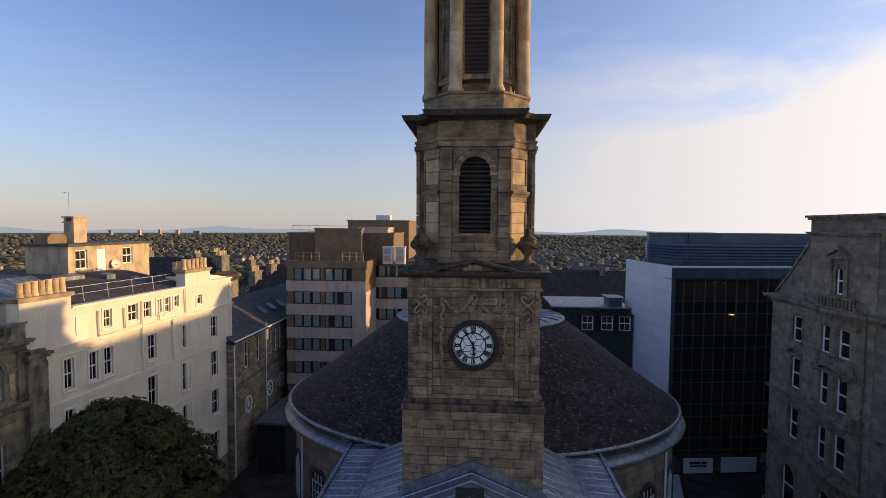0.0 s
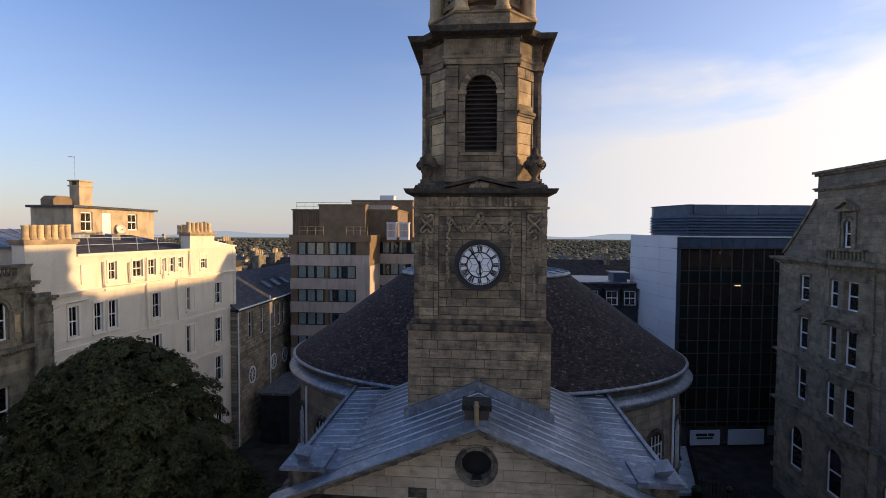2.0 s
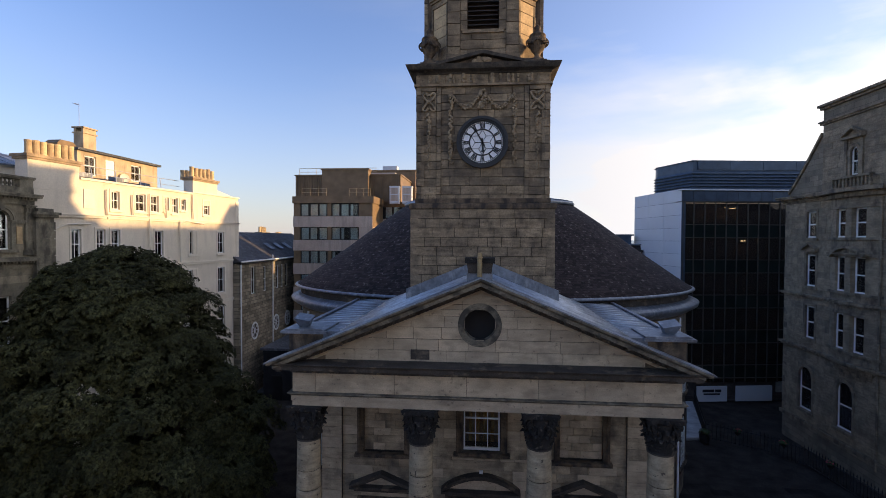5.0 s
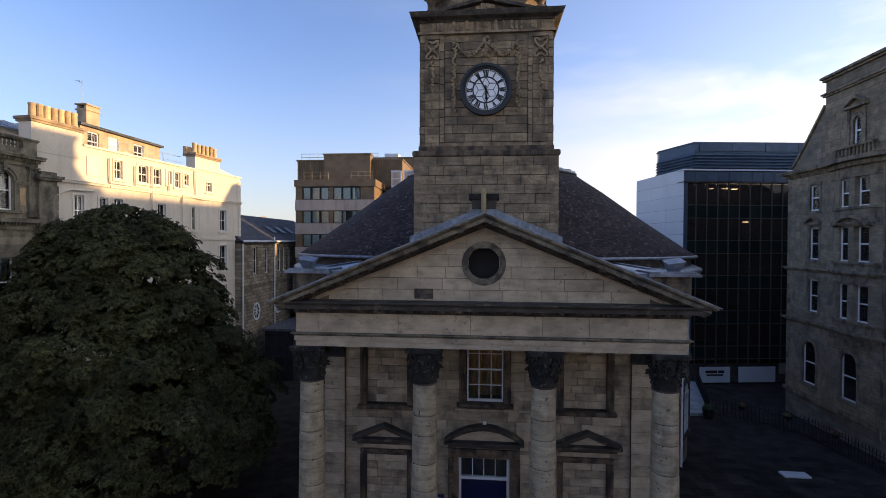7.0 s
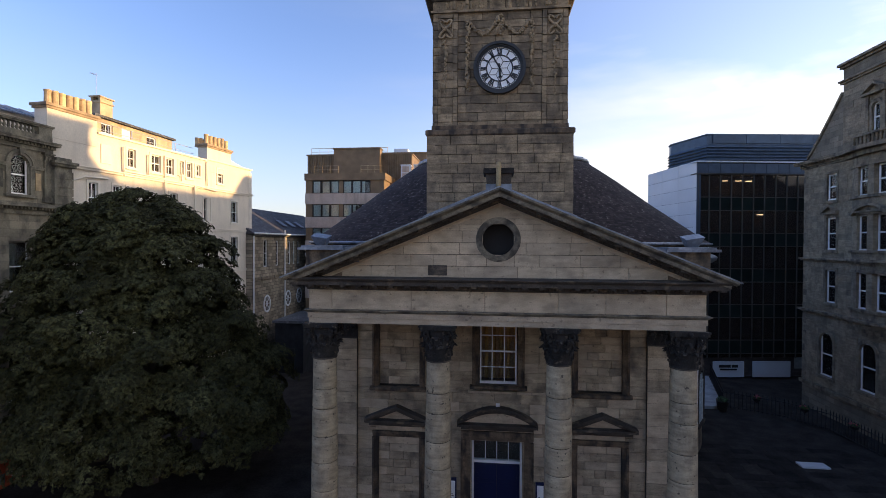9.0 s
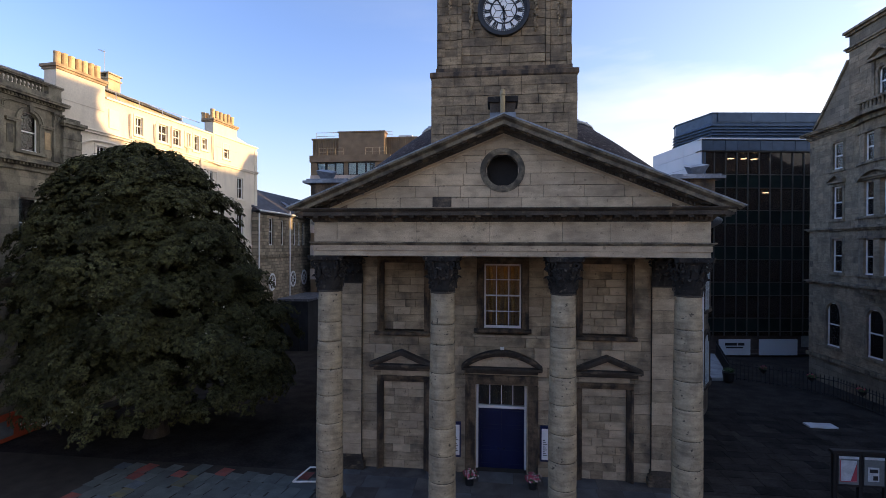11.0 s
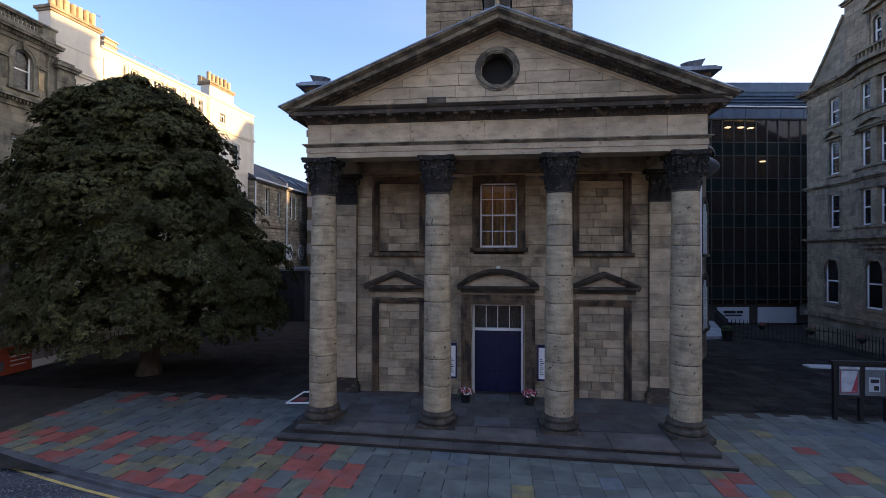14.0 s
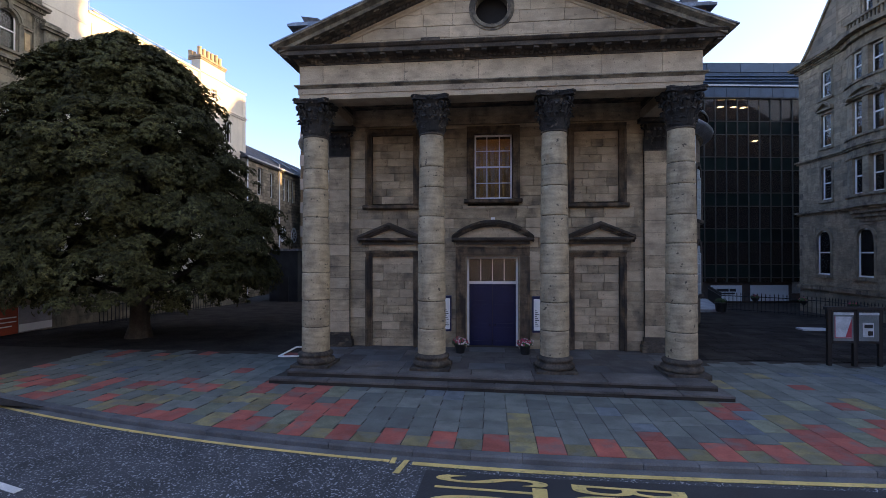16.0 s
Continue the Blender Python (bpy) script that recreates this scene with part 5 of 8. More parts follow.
for k in range(8):
    a = math.pi / 8 + k * math.pi / 4
    ob = part("stage_column", UCOL, None, upper)
    ob.location = (2.0 * math.cos(a), TC + 2.0 * math.sin(a), 26.95)

# urns on the corners
URN = [(0.26, 0), (0.26, 0.12), (0.14, 0.16), (0.10, 0.26), (0.13, 0.32), (0.24, 0.46), (0.30, 0.66), (0.31, 0.84), (0.27, 0.92), (0.31, 0.95), (0.29, 1.0), (0.16, 1.08), (0.10, 1.18), (0.13, 1.26), (0.06, 1.36), (0.01, 1.4)]
for sx in (-1, 1):
    for sy in (-1, 1):
        u = thing("stone_urn", "lidded carved sandstone urn on the tower corner", "urn", (sx * 2.0, TC + sy * 2.0, 20.55), "tower urns", built_at_base=True)
        part("body", lathe(URN, (0, 0, 0), 20), M_DRESS, u, smooth=True)
        bm = boxes((-0.32, 0.32, -0.32, 0.32, -0.1, 0.02))
        part("pedestal", bm, M_DRESS, u)
        bm = bmesh.new()
        for s in (-1, 1):
            tube([(s * (0.27 + 0.13 * math.sin(math.pi * q / 8)), 0, 0.9 - 0.045 * q) for q in range(9)], 0.032, 6, bm)
        part("handles", bm, M_DRESS, u)
        bm = bmesh.new()
        for q in range(40):
            t = 2 * math.pi * q / 40
            bmesh.ops.create_icosphere(bm, subdivisions=1, radius=0.05 + 0.015 * (q % 3), matrix=Matrix.Translation((0.31 * math.cos(t), 0.31 * math.sin(t), 0.8 - 0.14 * abs(math.sin(2 * t)))))
        part("drapery", bm, M_DRESS, u)
        bm = bmesh.new()
        for k in range(12):
            a = 2 * math.pi * k / 12
            tube([((0.05 + 0.11 * q) * math.cos(a) if q < 3 else 0.3 * math.cos(a), (0.05 + 0.11 * q) * math.sin(a) if q < 3 else 0.3 * math.sin(a), 0.34 + 0.12 * q) for q in range(4)], 0.025, 5, bm)
        part("gadroons", bm, M_DRESS, u)

# ---- church hall: an oval body under a slated cone ----
HC = (0.3, 30.5)
hall = thing("church_hall", "oval sandstone church body under a low slate roof", "church", (HC[0], HC[1], 0))
EL = 9.0 / 12.4


def oval(profile, n=96, bm=None, a0=0.0, a1=None):
    return lathe(profile, (HC[0], HC[1], 0), n, bm, 1.0, EL, a0, a1, caps=False)


M_OVAL = coursed("oval_ashlar", (0.24, 0.195, 0.14), 0.5, 0.9, 0.4, 0.9, 0.2, 0.014, 0.4, "o", stain=0.6)
part("wall", oval([(11.8, 0.0), (11.8, 9.9), (11.95, 10.0), (12.0, 10.15), (11.5, 10.2), (11.5, 0)]), M_OVAL, hall)
part("cornice", oval([(11.8, 9.95), (12.05, 10.1), (12.45, 10.34), (12.5, 10.5), (12.46, 10.55), (12.0, 10.76), (11.6, 10.78)]), M_LEAD, hall, "lead-covered curved cornice", smooth=True)
part("parapet", oval([(11.9, 10.6), (11.9, 11.1), (12.1, 11.12), (12.1, 11.2), (11.5, 11.3)]), M_SOOT, hall)
part("roof", oval([(12.2, 11.16), (12.22, 11.22), (11.6, 11.62), (9.0, 13.45), (7.0, 14.95), (5.4, 16.05), (5.2, 16.1)]), M_SLATE_OVAL, hall, "dark slate roof with paler speckled slates", smooth=True)
part("roof_cap", oval([(5.35, 16.1), (5.4, 16.2), (5.3, 16.3), (4.6, 16.42), (2.0, 16.5), (0.01, 16.52)]), M_LEAD, hall, "grey lead roof cap", smooth=True)
for k in range(28):
    a = 2 * math.pi * k / 28
    part("lead_roll", tube([(HC[0] + r * math.cos(a), HC[1] + EL * r * math.sin(a), z + 0.02) for r, z in ((5.3, 16.3), (4.6, 16.42), (2.0, 16.5))], 0.035, 6), M_LEAD, hall)
part("eaves_lead", oval([(12.22, 11.16), (12.27, 11.2), (12.24, 11.27), (12.1, 11.3)]), M_LEAD, hall, smooth=True)
for deg in (205, 222, 318, 335, 350, 190):
    a = radians(deg)
    p = Vector((HC[0] + 11.8 * math.cos(a), HC[1] + 11.8 * EL * math.sin(a), 0))
    n = Vector((math.cos(a) * EL, math.sin(a), 0)).normalized()
    pl = Plane(p, (-n.y, n.x, 0), n)
    bm = bmesh.new()
    for v0, h in ((5.6, 2.3), (1.6, 2.2)):
        for q in range(10):
            a0, a1 = math.pi * q / 10, math.pi * (q + 1) / 10
            pl.poly(bm, [(r * math.cos(t), v0 + h + r * math.sin(t)) for r, t in ((0.6, a0), (0.78, a0), (0.78, a1), (0.6, a1))], -0.1, 0.08)
        pl.block(bm, -0.78, -0.6, v0, v0 + h, -0.1, 0.08), pl.block(bm, 0.6, 0.78, v0, v0 + h, -0.1, 0.08), pl.block(bm, -0.85, 0.85, v0 - 0.15, v0, -0.1, 0.14)
    win = part("window", bm, M_SOOT, hall)
    bm = bmesh.new()
    for v0, h in ((5.6, 2.3), (1.6, 2.2)):
        pl.poly(bm, [(-0.6, v0), (0.6, v0)] + [(0.6 * math.cos(math.pi * q / 10), v0 + h + 0.6 * math.sin(math.pi * q / 10)) for q in range(11)], -0.05, 0.02)
    part("pane", bm, M_DARKGLASS, win)
    for v0, h in ((5.6, 2.3), (1.6, 2.2)):
        bars = [(-0.6, -0.54, v0, v0 + h), (0.54, 0.6, v0, v0 + h)] + [(-0.6 + 0.3 * i - 0.02, -0.6 + 0.3 * i + 0.02, v0, v0 + h + 0.4) for i in range(1, 4)]
        bars += [(-0.58, 0.58, v0 + 0.55 * i - 0.02, v0 + 0.55 * i + 0.02) for i in range(1, 5)]
        for k, (u0, u1, w0, w1) in enumerate(bars):
            bm = bmesh.new()
            pl.block(bm, u0, u1, w0, w1, 0.0, 0.05 + 0.002 * (k > 4))
            part("glazing_bar", bm, M_CURTAIN, win)
for deg in (212, 328):
    a = radians(deg)
    x, y = HC[0] + 11.95 * math.cos(a), HC[1] + 11.95 * EL * math.sin(a)
    part("downpipe", tube([(x, y, 0.1), (x, y, 9.9)], 0.06, 8), M_SASH, hall, "white rainwater pipe")


# ---- portico's door, window and small things ----
door = tagged(thing("door_1", "navy-blue panelled double door with white frame and fanlight", "door", (0, 18.6, 0.3), kind="structure"))
part("reveal", boxes((-1.0, -0.97, 18.0, 18.75, 0.3, 3.72), (0.97, 1.0, 18.0, 18.75, 0.3, 3.72), (-1.0, 1.0, 18.0, 18.75, 3.7, 3.76)), M_STONE, door)
part("frame", boxes((-0.97, -0.89, 18.45, 18.6, 0.3, 3.66), (0.89, 0.97, 18.45, 18.6, 0.3, 3.66), (-0.97, 0.97, 18.44, 18.62, 2.66, 2.76), (-0.97, 0.97, 18.45, 18.6, 3.62, 3.7)), M_SASH, door, "white door frame")
for s in (-1, 1):
    bm = boxes((s * 0.005, s * 0.885, 18.52, 18.58, 0.3, 2.66))
    for z0, z1 in ((0.45, 1.0), (1.12, 1.85), (1.97, 2.55)):
        box(bm, s * 0.1, s * 0.79, 18.505, 18.53, z0, z0 + 0.03), box(bm, s * 0.1, s * 0.79, 18.505, 18.53, z1 - 0.03, z1)
        box(bm, s * 0.1, s * 0.13, 18.505, 18.53, z0, z1), box(bm, s * 0.76, s * 0.79, 18.505, 18.53, z0, z1)
    leaf_ob = part("door_leaf", bm, M_DOOR, door, "navy-blue door leaf")
    part("knob", lathe([(0.0, 0), (0.035, 0.01), (0.04, 0.04), (0.0, 0.07)], (s * 0.1, 18.48, 1.05), 10, caps=False), M_BLACKMETAL, leaf_ob)
bm = bmesh.new()
for i in range(1, 4):
    x = -0.89 + 1.78 * i / 4
    box(bm, x - 0.015, x + 0.015, 18.49, 18.53, 2.76, 3.64)
part("fanlight_bars", bm, M_SASH, door)
part("fanlight", boxes((-0.89, 0.89, 18.53, 18.536, 2.76, 3.64)), M_GLASS, door)
part("vestibule", boxes((-1.6, 1.6, 20.3, 20.34, 0.2, 4.2)), M_DARK, door)

win = tagged(thing("window_1", "tall white sash window over the door with a warmly lit room inside", "window", (0.03, 18.3, 5.85), kind="structure"))
fo = sash(Plane((0.03, 18.0, 0), (1, 0, 0), (0, -1, 0)), win, 0, 5.87, 1.4, 2.42, 0.2, (3, 4), 0.06, name="window_frame", glass=M_CLEARGLASS)
part("back_wall", boxes((-2.6, 2.6, 20.2, 20.3, 5.0, 9.5)), material("buff_gallery_wall", (0.45, 0.3, 0.16), 0.8), win)
M_GOLD = material("gold_curtain", (0.5, 0.28, 0.08), 0.7, var=0.25, scale=3, bump=0.2)
for i in range(9):
    x = -1.35 + i * 0.3
    part("curtain", tube([(x, 19.5 + 0.05 * (i % 2), 5.2), (x + 0.02, 19.5, 6.6), (x, 19.5 + 0.05 * (i % 2), 8.1)], 0.075, 8), M_GOLD, win, "gold-brown hanging curtain fold")
# unseen lamp above the window head, added to light the curtain
part("lamp", lathe([(0.01, 0), (0.1, 0.03), (0.1, 0.12), (0.01, 0.14)], (0.05, 19.2, 8.75), 12, caps=False), M_WARM, win, "unseen warm lamp added to light the curtain")

for x0, x1, lab in ((-1.86, -1.58, "white paper notice in a navy frame"), (1.5, 1.74, "white paper notice in a navy frame")):
    nb = thing("notice_board", lab, "notice board", ((x0 + x1) / 2, 17.95, 0.95), "door notices")
    part("frame", boxes((x0 - 0.05, x1 + 0.05, 17.9, 17.99, 0.92, 2.25)), M_DOOR, nb)
    part("paper", boxes((x0, x1, 17.885, 17.9, 1.0, 2.15)), M_SASH, nb)
    bm = bmesh.new()
    for i in range(9):
        box(bm, x0 + 0.05, x1 - 0.05 - 0.04 * (i % 3), 17.88, 17.886, 1.15 + i * 0.07, 1.175 + i * 0.07)
    part("print_bars", bm, M_BLACKMETAL, nb)
al = thing("alarm_box", "small white box above the bowed door hood", "alarm box", (0.02, 17.95, 5.1))
part("body", boxes((-0.05, 0.09, 17.86, 17.97, 5.06, 5.16)), M_SASH, al)

M_PETAL_R = material("pink_petals", (0.55, 0.06, 0.13), 0.6, var=0.3, bump=0)
M_PETAL_W = material("white_petals", (0.75, 0.65, 0.62), 0.6, var=0.2, bump=0)
M_LEAFPOT = material("pot_leaves", (0.05, 0.09, 0.03), 0.6, var=0.4, bump=0)


def flower_bush(name, c, r, n, mat, parent, rgf, zs=0.7, size=0.05):
    vs, fs = [], []
    for _ in range(n):
        d = Vector((rgf.gauss(0, 1), rgf.gauss(0, 1), abs(rgf.gauss(0, 1)) + 0.1)).normalized()
        p = Vector(c) + Vector((d.x * r, d.y * r, d.z * r * zs)) * rgf.uniform(0.6, 1.0)
        u = d.orthogonal().normalized()
        w = d.cross(u)
        k = len(vs)
        for q in range(5):
            a = 2 * math.pi * q / 5
            vs.append(p + (u * math.cos(a) + w * math.sin(a)) * size)
        vs.append(p + d * size * 0.5)
        fs += [(k + q, k + (q + 1) % 5, k + 5) for q in range(5)]
    me = bpy.data.meshes.new(name)
    me.from_pydata([tuple(v) for v in vs], [], fs)
    me.materials.append(mat)
    return part(name, me, None, parent)


rgf = random.Random(77)
for x in (-1.15, 1.12):
    pot = thing("flower_pot", "dark tub of pink and white bedding flowers by the door", "plant pot", (x, 17.1, 0.3), "door flower pots")
    part("tub", lathe([(0.15, 0.0), (0.2, 0.3), (0.22, 0.32), (0.22, 0.36), (0.19, 0.36), (0.17, 0.3)], (x, 17.1, 0.3), 20), M_BLACKMETAL, pot)
    flower_bush("foliage", (x, 17.1, 0.62), 0.3, 200, M_LEAFPOT, pot, rgf)
    flower_bush("pink_blossom", (x, 17.08, 0.64), 0.33, 80, M_PETAL_R, pot, rgf, size=0.035)
    flower_bush("white_blossom", (x + 0.05, 17.04, 0.64), 0.33, 45, M_PETAL_W, pot, rgf, size=0.035)


# ---- cream townhouse ----
def chimney_pots(parent, rows, z, h=0.85, r=0.16):
    for x, y in rows:
        k = random.Random(int(x * 100) + int(y * 37)).uniform(0.9, 1.08)
        part("chimney_pot", lathe([(r * 1.1, z), (r * 1.1, z + 0.08), (r * 0.95, z + 0.12), (r * 0.9, z + h * k - 0.12), (r * 0.98, z + h * k - 0.09), (r * 0.98, z + h * k), (r * 0.75, z + h * k), (r * 0.75, z + h * k - 0.2)], (x, y, 0), 14), M_POT, parent)


M_STACK = material("weathered_stack_stone", (0.33, 0.255, 0.17), 0.9, var=0.3, scale=2.0, fine=20, bump=0.4, stain=0.6, stain_color=(0.12, 0.1, 0.08))
M_FELT = material("dark_roof_felt", (0.052, 0.046, 0.042), 0.9, var=0.4, scale=1.0, fine=10, bump=0.3, stain=0.5, stain_color=(0.12, 0.1, 0.085), stain_scale=(1.0, 1.0, 1.0))
M_ROUGHCAST = material("buff_roughcast", (0.46, 0.37, 0.25), 0.9, var=0.2, scale=1.0, fine=35, bump=0.5, stain=0.6, stain_color=(0.2, 0.16, 0.12), stain_scale=(1.0, 1.0, 0.35))
cream = thing("cream_townhouse", "tall cream-rendered townhouse with chimney stacks and sash windows", "townhouse", (-24, 29, 0))
d = Vector((1.45, 16.2, 0)).normalized()
cp = Plane((-22.6, 21.6, 0), d, (d.y, -d.x, 0))
WN = [(u, 12.8, w, 1.7) for u, w in ((2.58, 0.58), (4.12, 0.58), (5.12, 0.62), (8.54, 0.72), (11.85, 0.76), (15.08, 0.8))]
WN += [(u, 9.6, w, 2.05) for u, w in ((2.58, 0.6), (4.12, 0.6), (8.52, 0.8), (11.8, 0.82), (15.08, 0.85))]
WN += [(u, v, 0.85, 2.0) for u in (4.12, 8.52, 11.8, 15.1) for v in (6.45, 2.9)]
WN += [(u, v, w, h) for u, v, w, h in ((5.13, 15.72, 0.58, 1.1), (7.02, 15.72, 0.8, 1.1), (8.19, 15.72, 0.66, 1.1), (9.24, 15.9, 0.42, 0.9), (10.03, 15.75, 0.53, 1.08), (10.87, 16.0, 0.5, 0.8), (13.35, 15.78, 0.65, 1.08))]
HL = [(u - w / 2, u + w / 2, v, v + h) for u, v, w, h in WN]
bm = bmesh.new()
cp.wall(bm, 0.9, 11.8, 2.4, 17.25, HL, 0.35)
cp.wall(bm, 11.8, 17.4, 2.4, 17.36, HL, 0.35)
cp.block(bm, 17.05, 17.4, 0, 17.36, -6, -0.35)
cp.block(bm, 0.0, 0.9, 15.0, 16.8, -0.35, 0.0)
part("wall", bm, M_WHITE, cream, "cream rendered wall")
# added dark foot of the wall, for the deep shade under the tree
bm = bmesh.new()
cp.block(bm, 0.9, 17.45, -0.6, 2.4, -0.35, 0.06)
part("basement_wall", bm, M_BROWN, cream, "added dark stone wall foot, standing in for the shade under the tree")
for u, v, w, h in WN:
    sash(cp, cream, u, v, w, h, 0.09, (2, 2), 0.06, curtain=True)
    for nm, rows in (("window_surround", ((u - w / 2 - 0.12, u - w / 2, v - 0.1, v + h + 0.12, -0.02, 0.04),)), ("window_surround", ((u + w / 2, u + w / 2 + 0.12, v - 0.1, v + h + 0.12, -0.02, 0.04),)),
                     ("lintel", ((u - w / 2, u + w / 2, v + h, v + h + 0.12, -0.02, 0.042),)), ("sill", ((u - w / 2 - 0.16, u + w / 2 + 0.16, v - 0.16, v - 0.1, -0.02, 0.12), (u - w / 2, u + w / 2, v - 0.1, v, -0.3, 0.06)))):
        bm = bmesh.new()
        for r in rows:
            cp.block(bm, *r)
        part(nm, bm, M_TRIM, cream)
bm = bmesh.new()
cp.block(bm, 3.05, 3.7, 15.66, 16.75, -0.02, 0.05)
part("blind_window", bm, M_TRIM, cream)
for v0, v1, o, a in ((15.12, 15.32, 0.18, 0.9), (12.05, 12.25, 0.09, 0.9), (8.8, 9.0, 0.1, 0.9)):
    bm = bmesh.new()
    cp.block(bm, a, 17.46, v0, v1 - 0.07, -0.05, o * 0.6), cp.block(bm, a, 17.5, v1 - 0.07, v1, -0.05, o)
    part("string_course", bm, M_TRIM, cream)
for a, b, v in ((2.85, 11.74, 17.25), (11.75, 17.5, 17.36)):
    bm = bmesh.new()
    cp.block(bm, a, b, v, v + 0.12, -0.4, 0.1)
    part("parapet_coping", bm, M_TRIM, cream)
for i in range(34):
    bm = bmesh.new()
    cp.block(bm, 17.08, 17.44, 2.5 + i * 0.43, 2.5 + i * 0.43 + 0.4, -0.3, 0.05)
    part("quoin", bm, M_TRIM, cream)
for u0, u1, z in ((0.05, 2.8, 17.95), (11.85, 14.65, 18.3)):
    bm = bmesh.new()
    cp.block(bm, u0, u1, 16.5, z, -0.75, 0.02)
    stack = part("chimney_base", bm, M_WHITE, cream)
    bm = bmesh.new()
    cp.block(bm, u0 - 0.08, u1 + 0.05, z, z + 0.12, -0.83, 0.1)
    cp.block(bm, u0 - 0.15, u1 + 0.1, z + 0.12, z + 0.26, -0.9, 0.17)
    part("chimney_cornice", bm, M_STACK, stack, "weathered buff stone cornice")
    n = 7 if u0 < 1 else 6
    chimney_pots(cream, [tuple(cp.at(u0 + 0.3 + (u1 - u0 - 0.5) * i / (n - 1), 0, -0.3)[:2]) for i in range(n)], z + 0.26, 0.8, 0.17)
chimney_pots(cream, [tuple(cp.at(12.1 + 0.42 * i, 0, -1.05)[:2]) for i in range(4)], 18.4, 0.7, 0.15)
bm = bmesh.new()
cp.block(bm, 0.4, 17.0, 16.1, 16.3, -14, -0.36)
part("flat_roof", bm, M_FELT, cream)
bm = bmesh.new()
cp.level(bm, [(17.22, -0.4), (17.5, -1.6), (18.32, -6.2), (18.34, -14), (16.2, -14), (16.2, -0.4)], 2.9, 13.2)
part("roof_deck", bm, M_FELT, cream, "sloping dark felt roof behind the parapet")
for u, w, a, b, c in ((4.6, -4.6, 0.9, 0.7, 0.35), (7.0, -5.2, 1.6, 0.8, 0.3), (9.6, -4.4, 0.7, 0.6, 0.4), (10.9, -3.2, 0.5, 0.5, 0.35)):
    bm = bmesh.new()
    z = 17.3 - (w + 1.6) * 0.222
    cp.level(bm, [(z - 0.1, w), (z + c, w), (z + c + 0.12, w - b), (z, w - b)], u, u + a)
    part("rooflight", bm, M_LEAD, cream)
# lean-to of grey sheet behind the end stack
bm = bmesh.new()
cp.poly(bm, [(-0.6, 16.4), (4.5, 16.4), (4.5, 17.8), (-0.6, 17.8)], -4.7, -2.2)
part("lean_to", bm, M_WHITE, cream)
bm = bmesh.new()
cp.level(bm, [(17.75, -2.0), (17.83, -2.0), (18.75, -4.8), (18.65, -4.8)], -0.8, 4.7)
lt = part("lean_to_roof", bm, M_LEAD, cream, "grey sheet-metal lean-to roof")
for i in range(8):
    part("roof_seam", tube([cp.at(-0.6 + i * 0.74, 17.85, -2.0), cp.at(-0.6 + i * 0.74, 18.77, -4.8)], 0.03, 6), M_ROLL, lt)
bm = bmesh.new()
cp.block(bm, -4.2, -0.6, 16.3, 19.0, -5.7, -4.85)
part("chimney_base", bm, M_ROUGHCAST, cream)
chimney_pots(cream, [tuple(cp.at(-3.9 + 0.44 * i, 0, -5.1)[:2]) for i in range(7)], 19.0, 0.8, 0.17)
bm = bmesh.new()
cp.poly(bm, [(14.65, 17.45), (17.4, 17.45), (17.4, 17.5), (14.65, 18.0)], -1.2, -0.4)
part("skew_coping", bm, M_TRIM, cream)
for u, v0, v1 in ((4.45, 15.1, 16.85), (6.3, 15.3, 16.7), (7.65, 12.2, 16.9), (10.4, 12.3, 15.3), (9.1, 15.4, 16.7), (11.72, 15.4, 17.2)):
    part("downpipe", tube([cp.at(u, v1, 0.12), cp.at(u, (v0 + v1) / 2, 0.12), cp.at(u + 0.06, v0, 0.12)], 0.055, 8), M_TRIM, cream)
part("downpipe", tube([cp.at(1.2, 14.4, 0.1), cp.at(2.0, 14.75, 0.1), cp.at(3.4, 14.8, 0.1)], 0.05, 8), M_TRIM, cream)
part("downpipe", tube([cp.at(4.45, 15.42, 0.16), cp.at(6.0, 15.38, 0.16), cp.at(7.6, 15.35, 0.16)], 0.05, 8), M_TRIM, cream)
part("downpipe", tube([cp.at(10.4, 15.0, 0.12), cp.at(10.9, 15.25, 0.12), cp.at(12.8, 15.08, 0.2)], 0.05, 8), M_TRIM, cream)
bm = bmesh.new()
pts = [cp.at(u, 18.25, -1.15) for u in (2.9, 4.6, 6.3, 8.2, 10.0, 11.8)]
tube(pts, 0.022, 6, bm), tube([p - Vector((0, 0, 0.42)) + cp.w * 0.05 for p in pts], 0.018, 6, bm)
for p in pts[1:-1]:
    tube([p + Vector((0, 0, -0.95)) + cp.w * 0.12, p], 0.026, 6, bm)
part("roof_rail", bm, M_ROLL, cream, "galvanised roof guard rail on slanting posts")

pent = thing("roof_penthouse", "rendered rooftop storey with flat roof, white windows and chimney", "rooftop house", (-31, 35.5, 16.3))
pp = Plane((-29.0, 31.5, 0), (0, 1, 0), (1, 0, 0))
PW = [(1.15, 18.6, 1.05, 1.42), (5.75, 18.68, 1.1, 1.35)]
bm = bmesh.new()
pp.wall(bm, 0, 8.3, 16.2, 20.3, [(u - w / 2, u + w / 2, v, v + h) for u, v, w, h in PW] + [(2.55, 3.45, 18.3, 20.0)], 0.3)
box(bm, -32.3, -29.3, 31.5, 31.8, 16.2, 20.3), box(bm, -32.3, -29.3, 39.5, 39.8, 16.2, 20.3), box(bm, -32.3, -32.0, 31.8, 39.5, 16.2, 20.3)
part("wall", bm, M_ROUGHCAST, pent)
part("roof", boxes((-32.5, -28.75, 31.3, 40.0, 20.3, 20.48)), M_ASPHALT, pent)
